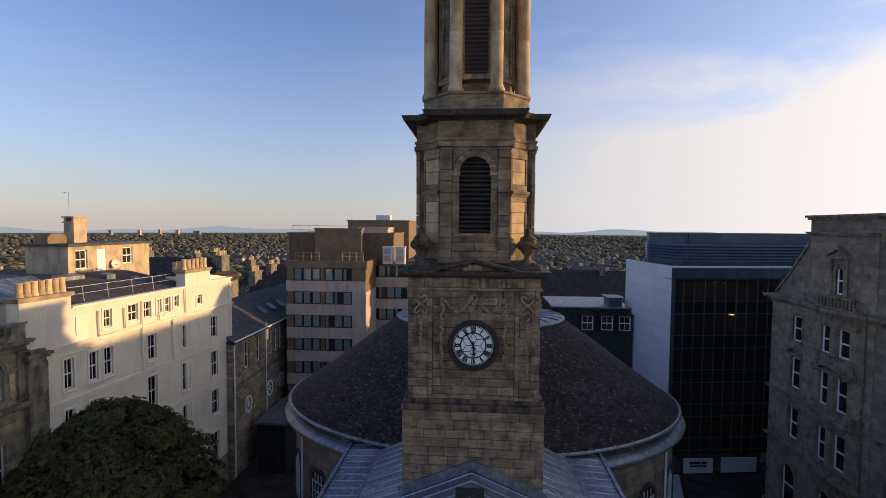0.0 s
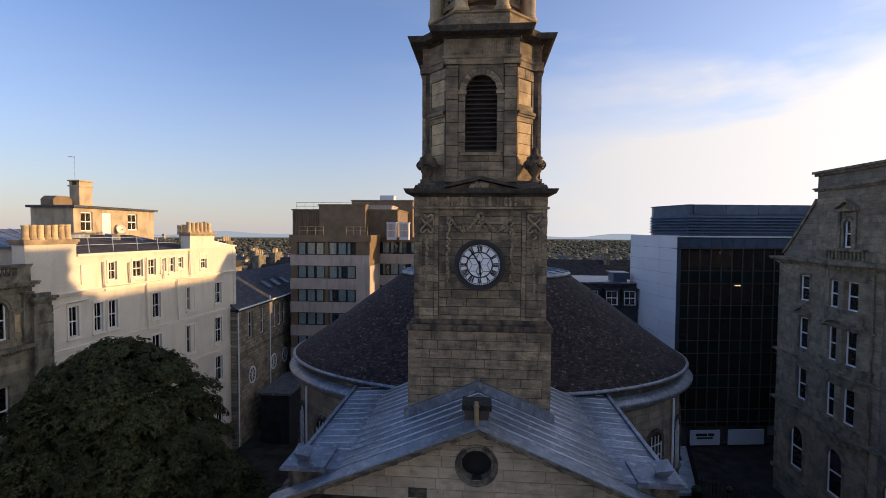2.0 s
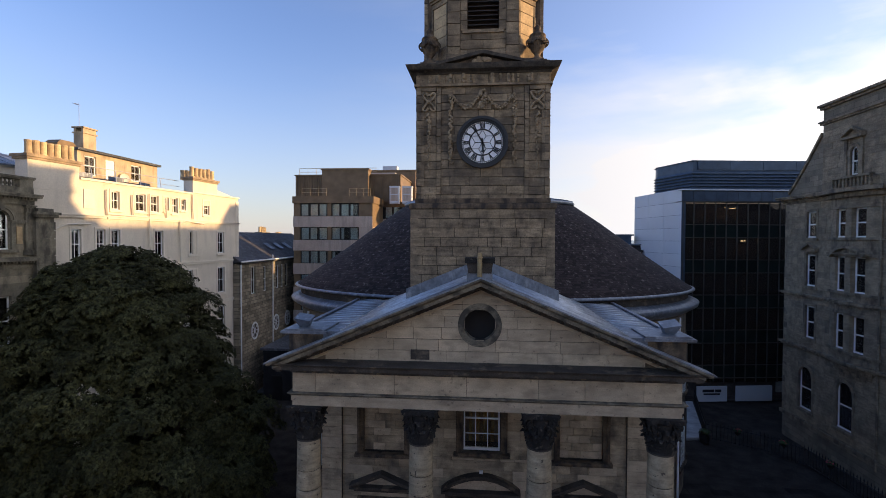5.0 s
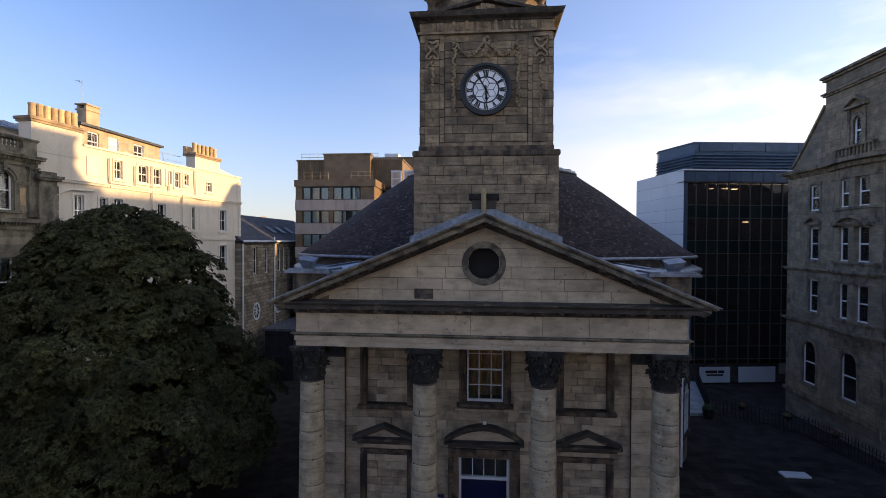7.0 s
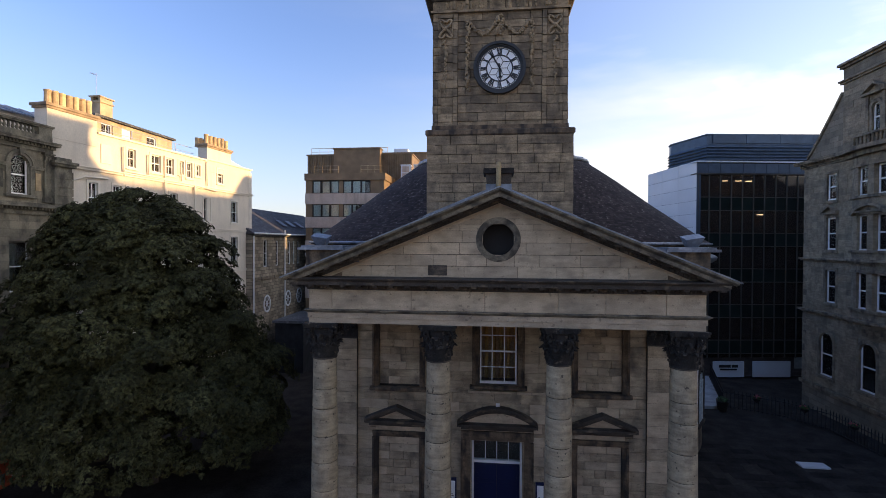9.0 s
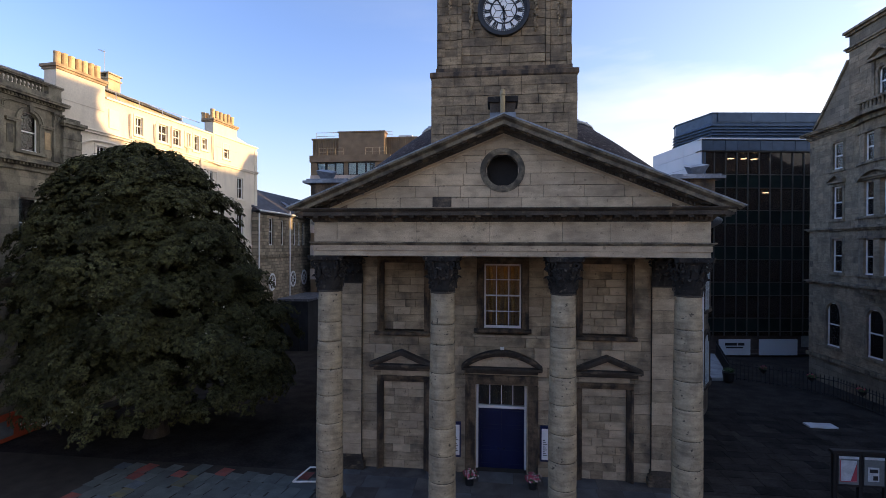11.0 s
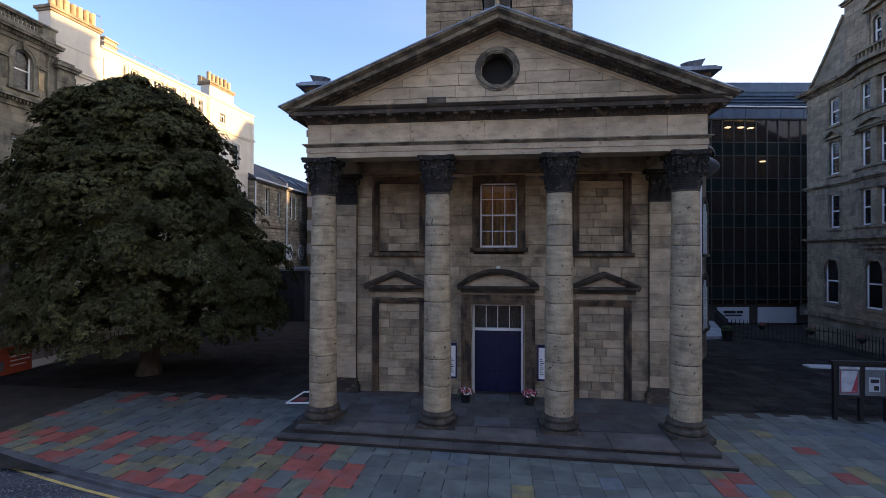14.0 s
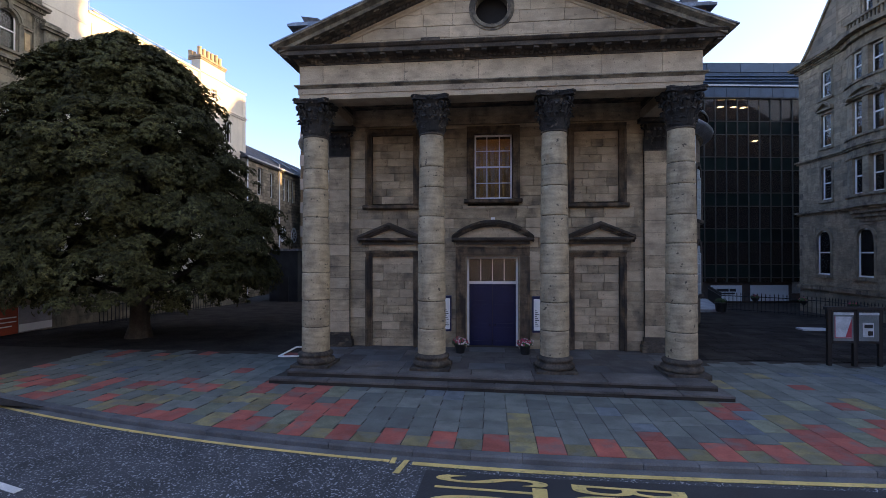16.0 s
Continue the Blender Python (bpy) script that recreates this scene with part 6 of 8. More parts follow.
for u, v, w, h in PW:
    sash(pp, pent, u, v, w, h, 0.1, (2, 2), 0.09)
part("door", boxes((-29.1, -29.04, 34.05, 34.95, 18.3, 20.0)), M_SASH, pent, "white roof door")
part("chimney", boxes((-31.3, -30.5, 33.7, 34.9, 20.4, 22.0), (-31.38, -30.42, 33.62, 34.98, 22.0, 22.1), (-31.3, -31.1, 33.7, 34.9, 22.1, 22.4), (-30.7, -30.5, 33.7, 34.9, 22.1, 22.4), (-31.4, -30.4, 33.6, 35.0, 22.4, 22.5)), M_ROUGHCAST, pent)
dish = thing("satellite_dish", "grey satellite dish on the rooftop wall", "satellite dish", (-28.9, 35.7, 18.6))
part("dish", lathe([(0.02, 0), (0.2, 0.03), (0.36, 0.11), (0.36, 0.13), (0.2, 0.05), (0.02, 0.02)], (0, 0, 0), 20), M_TRIM, dish).matrix_basis = Matrix.Translation((-28.75, 35.6, 18.75)) @ Euler((0, radians(75), radians(-25))).to_matrix().to_4x4()
part("arm", tube([(-29.0, 35.6, 18.6), (-28.7, 35.55, 18.7), (-28.45, 35.5, 18.75)], 0.02, 6), M_BLACKMETAL, dish)
aer = thing("roof_aerial", "thin rooftop television aerial on a mast", "aerial", (-31.2, 34.1, 22.5))
bm = tube([(-31.2, 34.1, 22.4), (-31.2, 34.1, 24.4)], 0.018, 6)
for i in range(5):
    tube([(-31.2, 33.8 + 0.1 * i, 24.3), (-31.5, 33.8 + 0.1 * i, 24.3)], 0.01, 5, bm)
tube([(-31.35, 33.7, 24.3), (-31.35, 34.4, 24.3)], 0.01, 5, bm)
part("mast", bm, M_ROLL, aer)

vent = thing("roof_vent_box", "brown boxed vent on the rooftop beside the chimney", "roof vent", (-31.4, 32.6, 20.5))
part("casing", prism([(31.9, 20.45), (33.5, 20.45), (33.5, 20.95), (33.2, 21.2), (32.2, 21.2), (31.9, 20.95)], -31.9, -30.9, "x"), M_BRONZE, vent)

# ---- brown classical building beside it ----
brown = thing("classical_building", "soot-brown classical stone building with balustrade and arched windows", "stone building", (-25, 15, 0))
bp_ = Plane((-22.6, 6.0, 0), (0, 1, 0), (1, 0, 0))
AW = [14.27, 11.27, 8.27, 5.27]
hl = []
for u in AW:
    hl += [(u - 0.46, u + 0.46, 13.44, 15.32), (u - 0.5, u + 0.5, 8.8, 11.2), (u - 0.55, u + 0.55, 3.6, 6.6)]
bm = bmesh.new()
bp_.wall(bm, 0, 15.9, 0, 15.75, hl, 0.5)
bp_.block(bm, 15.5, 15.9, 0, 15.75, -6, -0.5)
for u in AW:
    arch_fill(bp_, bm, u, 0.46, 14.86, 15.32, -0.5, 0.0, 8)
part("wall", bm, M_BROWN, brown)
for u in AW:
    sash(bp_, brown, u, 13.44, 0.92, 1.88, 0.12, (1, 2), 0.06, curtain=True)
    sash(bp_, brown, u, 8.8, 1.0, 2.4, 0.15, (1, 2), 0.07, curtain=True)
    sash(bp_, brown, u, 3.6, 1.1, 3.0, 0.15, (1, 2), 0.07, curtain=True)
    # archivolt in two steps with its keystone
    bm = bmesh.new()
    for q in range(14):
        a0, a1 = math.pi * q / 14, math.pi * (q + 1) / 14
        for r0, r1, w in ((0.46, 0.58, 0.06), (0.58, 0.7, 0.11)):
            bp_.poly(bm, [(u + r * math.cos(t), 14.86 + r * math.sin(t)) for r, t in ((r0, a0), (r1, a0), (r1, a1), (r0, a1))], -0.05, w)
    part("archivolt", bm, M_BROWNTRIM, brown)
    bm = bmesh.new()
    bp_.poly(bm, [(u - 0.08, 15.3), (u + 0.08, 15.3), (u + 0.12, 15.64), (u - 0.12, 15.64)], -0.05, 0.16)
    part("keystone", bm, M_BROWNTRIM, brown)
    for sx in (-1, 1):
        bm = bmesh.new()
        bp_.block(bm, u + sx * 0.58 - 0.11, u + sx * 0.58 + 0.11, 13.44, 14.7, -0.05, 0.09)
        part("window_surround", bm, M_BROWNTRIM, brown)
        bm = bmesh.new()
        lo, hi = sorted((u + sx * 0.47, u + sx * 1.14))
        bp_.block(bm, lo, hi, 14.7, 14.79, -0.05, 0.11), bp_.block(bm, lo - 0.02, hi, 14.79, 14.86, -0.05, 0.15)
        part("impost", bm, M_BROWNTRIM, brown)
        bm = bmesh.new()
        bp_.block(bm, u + sx * 0.92 - 0.14, u + sx * 0.92 + 0.14, 13.7, 14.55, -0.05, 0.03)
        part("panel", bm, M_LIFTED_STONE if sx > 0 else M_BROWNTRIM, brown)
    bm = bmesh.new()
    bp_.block(bm, u - 0.75, u + 0.75, 13.3, 13.43, -0.05, 0.14)
    part("sill", bm, M_BROWNTRIM, brown)
for uu in [AW[0] + 1.38] + [u - 1.5 for u in AW]:
    bm = bmesh.new()
    bp_.block(bm, uu - 0.21, uu + 0.21, 13.4, 15.22, -0.05, 0.12), bp_.block(bm, uu - 0.26, uu + 0.26, 13.15, 13.4, -0.05, 0.17)
    pil = part("pilaster", bm, M_BROWNTRIM, brown)
    bm = bmesh.new()
    for k, (o, z0, z1) in enumerate(((0.02, 15.22, 15.27), (0.0, 15.27, 15.5), (0.05, 15.5, 15.55), (0.09, 15.55, 15.62))):
        bp_.block(bm, uu - 0.21 - o, uu + 0.21 + o, z0, z1, -0.05, 0.13 + o)
    for k in range(6):
        bp_.block(bm, uu - 0.21 + 0.075 * k, uu - 0.16 + 0.075 * k, 15.28, 15.46, 0.1, 0.17)
    part("capital", bm, M_BROWNTRIM, pil)
for v0, prof in ((12.5, ((0.0, 0.22, 0.08), (0.22, 0.36, 0.16), (0.36, 0.48, 0.36), (0.48, 0.56, 0.32))), (15.64, ((0.0, 0.2, 0.08), (0.2, 0.34, 0.18), (0.34, 0.44, 0.38), (0.44, 0.52, 0.42))), (7.2, ((0, 0.2, 0.15), (0.2, 0.3, 0.22)))):
    bm = bmesh.new()
    for a, b, o in prof:
        bp_.block(bm, 0, 15.9 + o * 0.5, v0 + a, v0 + b, -0.4, o)
    for i in range(90):
        if v0 > 8:
            bp_.block(bm, 0.1 + i * 0.175, 0.17 + i * 0.175, v0 + 0.24, v0 + 0.35, 0, 0.26 if v0 < 15 else 0.24)
    part("cornice", bm, M_BROWNTRIM, brown)
bm = bmesh.new()
bp_.block(bm, 0, 15.9, 16.16, 16.48, -0.3, 0.08), bp_.block(bm, 0, 15.95, 16.86, 16.93, -0.3, 0.08), bp_.block(bm, 0, 15.98, 16.93, 17.02, -0.34, 0.13)
for u in (0.2, 4.0, 7.8, 11.7):
    bp_.block(bm, u - 0.3, u + 0.3, 16.48, 16.87, -0.28, 0.06)
bp_.block(bm, 15.2, 15.9, 16.48, 16.87, -0.28, 0.06)
bal = part("balustrade", bm, M_BROWNTRIM, brown)
BALUS = mesh_from(lathe([(0.07, 0), (0.07, 0.03), (0.04, 0.05), (0.07, 0.13), (0.07, 0.17), (0.035, 0.28), (0.065, 0.33), (0.065, 0.385)], n=10), "baluster", M_BROWNTRIM, True)
for i in range(76):
    u = 0.6 + i * 0.195
    if min(abs(u - q) for q in (0.2, 4.0, 7.8, 11.7)) > 0.38 and u < 15.12:
        ob = part("baluster", BALUS, None, bal)
        ob.location = bp_.at(u, 16.48, -0.1)
bm = bmesh.new()
cp.block(bm, 0.25, 1.16, 0, 15.05, -0.4, 0.25), cp.block(bm, 0.15, 1.3, 15.05, 15.18, -0.4, 0.38), cp.block(bm, 0.1, 1.38, 15.18, 15.32, -0.4, 0.46), cp.block(bm, 0.3, 1.1, 15.32, 15.5, -0.4, 0.3)
pier = part("link_pier", bm, M_BROWNTRIM, brown, "rusticated stone end pier")
for i in range(24):
    bm = bmesh.new()
    cp.block(bm, 0.2, 1.2, 4.3 + i * 0.44, 4.3 + i * 0.44 + 0.4, -0.2, 0.29)
    part("rusticated_stone", bm, M_BROWNTRIM, pier)

# ---- stone wing behind the townhouse ----
wing = thing("stone_wing", "two-storey buff stone wing with slate roof and round windows", "stone wing", (-23, 46, 0))
wp = Plane((-20.6, 38.2, 0), (0, 1, 0), (1, 0, 0))
ww = [(2.55, 9.0, 0.9, 2.45), (4.85, 9.0, 0.75, 2.35), (7.6, 9.0, 0.75, 2.35), (8.65, 9.0, 0.75, 2.35), (9.7, 9.0, 0.75, 2.35), (12.0, 9.0, 0.8, 2.35), (14.0, 9.0, 0.8, 2.35)]
bm = bmesh.new()
wp.wall(bm, 0, 20, 0, 11.9, [(u - w / 2, u + w / 2, v, v + h) for u, v, w, h in ww], 0.5)
part("wall", bm, M_RUBBLE, wing)
for u, v, w, h in ww:
    sash(wp, wing, u, v, w, h, 0.18, (2, 2), 0.07)
bm = bmesh.new()
wp.block(bm, 0, 20, 7.9, 8.15, -0.1, 0.1), wp.block(bm, 0, 20, 11.75, 11.95, -0.1, 0.18)
part("string_course", bm, M_GREYTRIM, wing)
part("gutter", tube([wp.at(0, 11.98, 0.26), wp.at(20, 11.98, 0.26)], 0.08, 8), M_SASH, wing)
for u in (0.15, 6.2):
    part("downpipe", tube([wp.at(u, 12.4 if u > 1 else 11.9, 0.12), wp.at(u, 0.2, 0.12)], 0.06, 8), M_SASH, wing, "pale rainwater pipe")
part("roof", prism([(-20.35, 11.95), (-24.4, 14.6), (-28.4, 11.95), (-28.4, 11.7), (-20.35, 11.8)], 38.2, 58.2), M_SLATE_Y, wing)
for i in range(3):
    part("rooflight", prism([(-21.6, 12.85), (-22.5, 13.44), (-22.5, 13.52), (-21.6, 12.93)], 46.5 + i * 2.2, 47.4 + i * 2.2), M_LEAD, wing)
for u in (2.7, 7.1, 9.8):
    bm = bmesh.new()
    for q in range(24):
        a0, a1 = 2 * math.pi * q / 24, 2 * math.pi * (q + 1) / 24
        wp.poly(bm, [(u + r * math.cos(t), 5.65 + 1.25 * r * math.sin(t)) for r, t in ((0.52, a0), (0.64, a0), (0.64, a1), (0.52, a1))], -0.05, 0.07)
    for a in range(4):
        t = math.pi * a / 4
        wp.poly(bm, [(u + 0.52 * math.cos(t) - 0.03 * math.sin(t), 5.65 + 0.65 * math.sin(t) + 0.03 * math.cos(t)), (u - 0.52 * math.cos(t) - 0.03 * math.sin(t), 5.65 - 0.65 * math.sin(t) + 0.03 * math.cos(t)),
                     (u - 0.52 * math.cos(t) + 0.03 * math.sin(t), 5.65 - 0.65 * math.sin(t) - 0.03 * math.cos(t)), (u + 0.52 * math.cos(t) + 0.03 * math.sin(t), 5.65 + 0.65 * math.sin(t) - 0.03 * math.cos(t))], 0.0, 0.04)
    o = part("round_window", bm, M_SASH, wing, "white-framed oval window")
    bm = bmesh.new()
    wp.poly(bm, [(u + 0.53 * math.cos(2 * math.pi * q / 24), 5.65 + 0.66 * math.sin(2 * math.pi * q / 24)) for q in range(24)], -0.02, 0.01)
    part("pane", bm, M_DARKGLASS, o)

# ---- concrete office block ----
office = thing("office_block", "brown and concrete office block with ribbon windows", "office block", (-14, 52, 0))
op = Plane((-15.4, 47.2, 0), (1, 0, 0), (0, -1, 0))
ow = Plane((-4.0, 52.0, 0), (1, 0, 0), (0, -1, 0))
bm = bmesh.new()
box(bm, -19.3, -11.5, 47.6, 60, 0, 17.5), box(bm, -12, 4, 52.4, 62, 0, 17.5)
part("core", bm, M_BLACKMETAL, office)
FL = 2.42
for i in range(7):
    zt = 17.58 - i * FL
    bm = bmesh.new()
    op.block(bm, -4.15, 4.15, zt - FL, zt - 1.32, -0.5, 0.12)
    if zt - FL > 0:
        part("spandrel", bm, M_CONCRETE, office, "pale concrete spandrel band")
    bm = bmesh.new()
    ow.block(bm, -7.25, 8, zt - FL - 0.05, zt - 1.37, -0.5, 0.1)
    part("spandrel", bm, M_CONCRETE, office, "pale concrete spandrel band")
    for pl_, groups, wd in ((op, ((-3.4, -0.55), (-0.15, 2.7)), 0.95), (ow, ((-7.0, -4.2), (-3.8, -1.0), (-0.6, 2.2)), 0.93)):
        for g0, g1 in groups:
            for k in range(3):
                u = g0 + (k + 0.5) * (g1 - g0) / 3
                bm = bmesh.new()
                h0, h1 = zt - 1.3, zt - 0.02
                w = (g1 - g0) / 3 - 0.04
                pl_.block(bm, u - w / 2, u - w / 2 + 0.06, h0, h1, -0.12, 0.0), pl_.block(bm, u + w / 2 - 0.06, u + w / 2, h0, h1, -0.12, 0.0)
                pl_.block(bm, u - w / 2, u + w / 2, h0, h0 + 0.06, -0.12, 0.001), pl_.block(bm, u - w / 2, u + w / 2, h1 - 0.06, h1, -0.12, 0.001)
                o = part("window", bm, M_BLACKMETAL, office)
                bm = bmesh.new()
                pl_.block(bm, u - w / 2 + 0.05, u + w / 2 - 0.05, h0 + 0.05, h1 - 0.05, -0.08, -0.07)
                part("pane", bm, M_GLASS, o)
                bm = bmesh.new()
                rr = random.Random(i * 50 + int(u * 10))
                e = rr.uniform(0.8, 1.0) if rr.random() < 0.85 else 0.35
                for q in range(6):
                    a = u - w / 2 + 0.06 + (w - 0.12) * e * q / 6
                    pl_.block(bm, a, a + (w - 0.12) * e / 6, h0 + 0.06, h1 - 0.06, -0.12 - 0.015 * (q % 2), -0.1 - 0.015 * (q % 2))
                part("curtain", bm, M_CURTAIN, o)
bm = bmesh.new()
op.block(bm, 2.75, 4.15, 0, 15.15, -0.6, 0.1)
part("concrete_pier", bm, M_CONCRETE, office)
for u0, u1, v0, v1 in ((-4.12, -3.42, 0, 17.6), (-0.55, -0.15, 0, 17.6), (2.72, 4.12, 15.16, 17.6)):
    bm = bmesh.new()
    op.block(bm, u0, u1, v0, v1, -0.6, 0.02)
    part("window_pier", bm, M_BRONZE, office)
part("side_panel", boxes((-11.55, -11.22, 47.1, 52.0, 0, 15.15)), M_CONCRETE, office)
part("side_panel", boxes((-11.55, -11.24, 47.12, 52.0, 15.16, 17.6)), M_BRONZE, office)
part("parapet", boxes((-19.6, -11.1, 47.0, 47.3, 17.6, 18.3), (-11.4, -11.1, 47.3, 52, 17.6, 18.3), (-11.1, 4, 51.8, 52.1, 17.5, 18.1)), M_BRONZE, office, "brown metal parapet")
part("roof", boxes((-19.5, -11.2, 47.3, 60, 17.6, 17.8), (-11.2, 4, 52.1, 62, 17.5, 17.7)), M_ASPHALT, office)
for x0, x1, y0, y1, z0, z1, m in ((-21.2, -9.2, 51.8, 60, 17.8, 21.0, M_BRONZE), (-17.8, -12.6, 50.8, 51.9, 17.8, 21.5, M_BRONZE), (-16.4, -8.6, 59, 66, 17.8, 22.5, M_BRONZE), (-14.0, -10.5, 55.0, 59, 21.0, 21.6, M_CONCRETE)):
    part("plant_room", boxes((x0, x1, y0, y1, z0, z1), (x0 - 0.1, x1 + 0.1, y0 - 0.1, y1 + 0.1, z1, z1 + 0.15)), m, office, "brown clad rooftop plant room")
bm = bmesh.new()
for i in range(60):
    x = -21.1 + i * 0.2
    if not -17.9 < x < -12.5:
        box(bm, x, x + 0.06, 51.72, 51.8, 17.9, 21.0)
part("cladding_ribs", bm, M_BRONZE, office)
for x in (-9.7, -8.3):
    ac = thing("roof_condenser", "white rooftop air-conditioning unit", "air conditioner", (x, 51.0, 18.0), "roof condensers")
    part("casing", boxes((x - 0.5, x + 0.5, 50.6, 51.4, 17.8, 19.6), (x - 0.56, x + 0.56, 50.55, 51.45, 19.6, 19.7)), M_PANEL, ac)
    part("grille", boxes((x - 0.4, x + 0.4, 50.57, 50.6, 18.1, 18.75), (x - 0.4, x + 0.4, 50.57, 50.6, 18.85, 19.5)), M_CONCRETE, ac)
part("water_tank", boxes((-13.0, -11.2, 60, 61.5, 22.5, 23.3)), M_PANEL, thing("roof_tank", "white rooftop tank housing", "roof tank", (-12, 60, 22.5)))
bm = bmesh.new()
for x0, x1 in ((-18.8, -16.2), (-13.8, -11.6)):
    for z in (18.75, 19.15):
        tube([(x0, 47.6, z), (x1, 47.6, z)], 0.025, 6, bm)
    for k in range(4):
        x = x0 + (x1 - x0) * k / 3
        tube([(x, 47.6, 18.2), (x, 47.6, 19.15)], 0.025, 6, bm)
for z in (21.5, 21.9):
    tube([(-20.9, 52.2, z), (-12, 52.2, z)], 0.025, 6, bm)
for k in range(10):
    tube([(-20.9 + k * 0.98, 52.2, 21.1), (-20.9 + k * 0.98, 52.2, 21.9)], 0.02, 6, bm)
part("roof_rail", bm, M_POT, office)

# ---- black glass office ----
glassy = thing("glass_office", "dark glass curtain-walled office with white tiled flank", "office building", (24, 48, 0))
GT = radians(7.5)
gp = Plane((17.5, 43.7, 0), (math.cos(GT), math.sin(GT), 0), (math.sin(GT), -math.cos(GT), 0))
part("core", boxes((18.2, 40, 46.6, 52, -0.6, 17.4)), M_DARK, glassy)
for z in range(7):
    bm = bmesh.new()
    gp.block(bm, 0.3, 20.3, 17.3 - 3.15 * z - 1.95, 17.3 - 3.15 * z - 1.6, -1.7, -0.2)
    part("floor_slab", bm, M_DARK, glassy)
lev = [17.35 - 3.15 * i for i in range(6)]
for i in range(21):
    u = 0.12 + i * 0.99
    bm = bmesh.new()
    gp.block(bm, u - 0.028, u + 0.028, 1.2, 17.4, -0.08, 0.1)
    part("mullion", bm, M_MULLION, glassy)
for z in lev:
    for v in (z, z - 1.98):
        bm = bmesh.new()
        gp.block(bm, 0.0, 19, v - 0.03, v + 0.03, -0.06, 0.06)
        part("transom", bm, M_MULLION, glassy)
for i in range(20):
    for k, z in enumerate(lev):
        for v0, v1 in ((z - 1.98, z), (z - 3.15, z - 1.98)):
            if v1 < 1.4 or (i > 11 and k < 9 and i > 13):
                continue
            bm = bmesh.new()
            u = 0.12 + i * 0.99
            gp.block(bm, u + 0.03, u + 0.96, max(v0, 1.2) + 0.035, v1 - 0.035, -0.03, -0.015)
            part("pane", bm, M_DARKGLASS if v1 == z else M_SPANDREL, glassy)
            if v1 == z and (k == 0 or (i * 7 + k * 5) % 11 == 0):
                bm = bmesh.new()
                gp.block(bm, u + 0.06, u + 0.93, v1 - (0.5 + 0.45 * ((i * 3 + k) % 3)), v1 - 0.1, -0.2, -0.18)
                part("blind", bm, M_BLIND, glassy)
M_CEILING_LAMP = glow_material("office_lamp", (1.0, 0.8, 0.5), 9.0)
for u, z in ((3.1, 17.0), (4.3, 17.0), (5.2, 16.95), (6.3, 13.95)):
    bm = bmesh.new()
    gp.block(bm, u, u + 0.36, z - 0.06, z, -1.3, -0.9)
    part("ceiling_lamp", bm, M_CEILING_LAMP, glassy, "small lit office ceiling lamp")
# unseen end, added to keep the low sun out of the floors
part("end_wall", boxes((38, 38.4, 46.6, 52, -0.6, 18.4)), M_CLADDING, glassy)
bm = bmesh.new()
gp.block(bm, -0.04, 20.5, 17.4, 18.38, -0.5, 0.14)
fascia = part("fascia", bm, M_BLACKMETAL, glassy)
for i in range(20):
    bm = bmesh.new()
    gp.block(bm, -0.05 + i * 1.03, -0.05 + i * 1.03 + 1.0, 17.46, 18.3, -0.1, 0.18)
    part("fascia_panel", bm, M_CLADDING, fascia)
for nm, v0, v1, w, m in (("roof_edge", 18.38, 18.5, 0.34, M_PANEL), ("fascia_drip", 17.36, 17.42, 0.2, M_MULLION)):
    bm = bmesh.new()
    gp.block(bm, -0.2, 20.5, v0, v1, -0.6, w)
    part(nm, bm, m, glassy)
part("roof", prism([(17.4, 44.3), (38, 47.0), (38, 52), (16.3, 52)], 18.2, 18.37, "z"), M_ASPHALT, glassy)
fl = Plane((17.45, 43.6, 0), (0.17, -0.9854, 0), (-0.9854, -0.17, 0))
bm = bmesh.new()
fl.block(bm, -8.55, 0, -0.6, 18.35, -0.4, -0.03)
flank = part("tiled_flank", bm, M_CLADDING, glassy, "white tiled side wall")
for r in range(16):
    for c in range(3):
        o = new("panel", stone_mesh(M_PANEL))
        o.parent = flank
        o.matrix_basis = fl.matrix(-1.43 - c * 2.85, 0.0 + r * 1.16 + 0.55, 0.0) @ Matrix.Diagonal((2.83, 1, 1.14, 1))
for i in range(2):
    bm = bmesh.new()
    x0 = 19.0 + i * 3.55
    gp.block(bm, x0 - 17.5, x0 - 17.5 + (2.75 if i == 0 else 3.35), -0.42, 0.95, 0.2, 0.3)
    sg = thing("sign_panel", "white sign board at the foot of the dark glass front" if i else "white sign board with two lines of dark bars", "sign", (x0 + 1.4, 43.5, -0.5), "ground-floor sign boards")
    part("board", bm, M_PANEL, sg)
    if i == 0:
        for a, b, c, d in ((0.5, 1.55, 0.42, 0.66), (1.65, 2.2, 0.42, 0.66), (0.6, 2.1, 0.18, 0.32)):
            bm = bmesh.new()
            gp.block(bm, x0 - 17.5 + a, x0 - 17.5 + b, c, d, 0.3, 0.32)
            part("print_bar", bm, M_BLACKMETAL, sg)
bm = bmesh.new()
gp.block(bm, 0.0, 20.5, -1.5, 1.3, -0.6, -0.3)
part("base_wall", bm, M_DARK, glassy)
PH = [(17.9, 50.9), (19.5, 46.4), (36, 48.2), (36, 52), (18.1, 52)]
part("plant_screen", prism(PH, 18.4, 21.38, "z"), M_CLADDING, glassy, "dark louvred rooftop plant screen")
for i in range(6):
    z = 18.75 + i * 0.29
    part("screen_louvre", ring_sweep(PH, [(0, z), (0.16, z + 0.02), (0.16, z + 0.06), (0, z + 0.27)]), M_CLADDING, glassy)
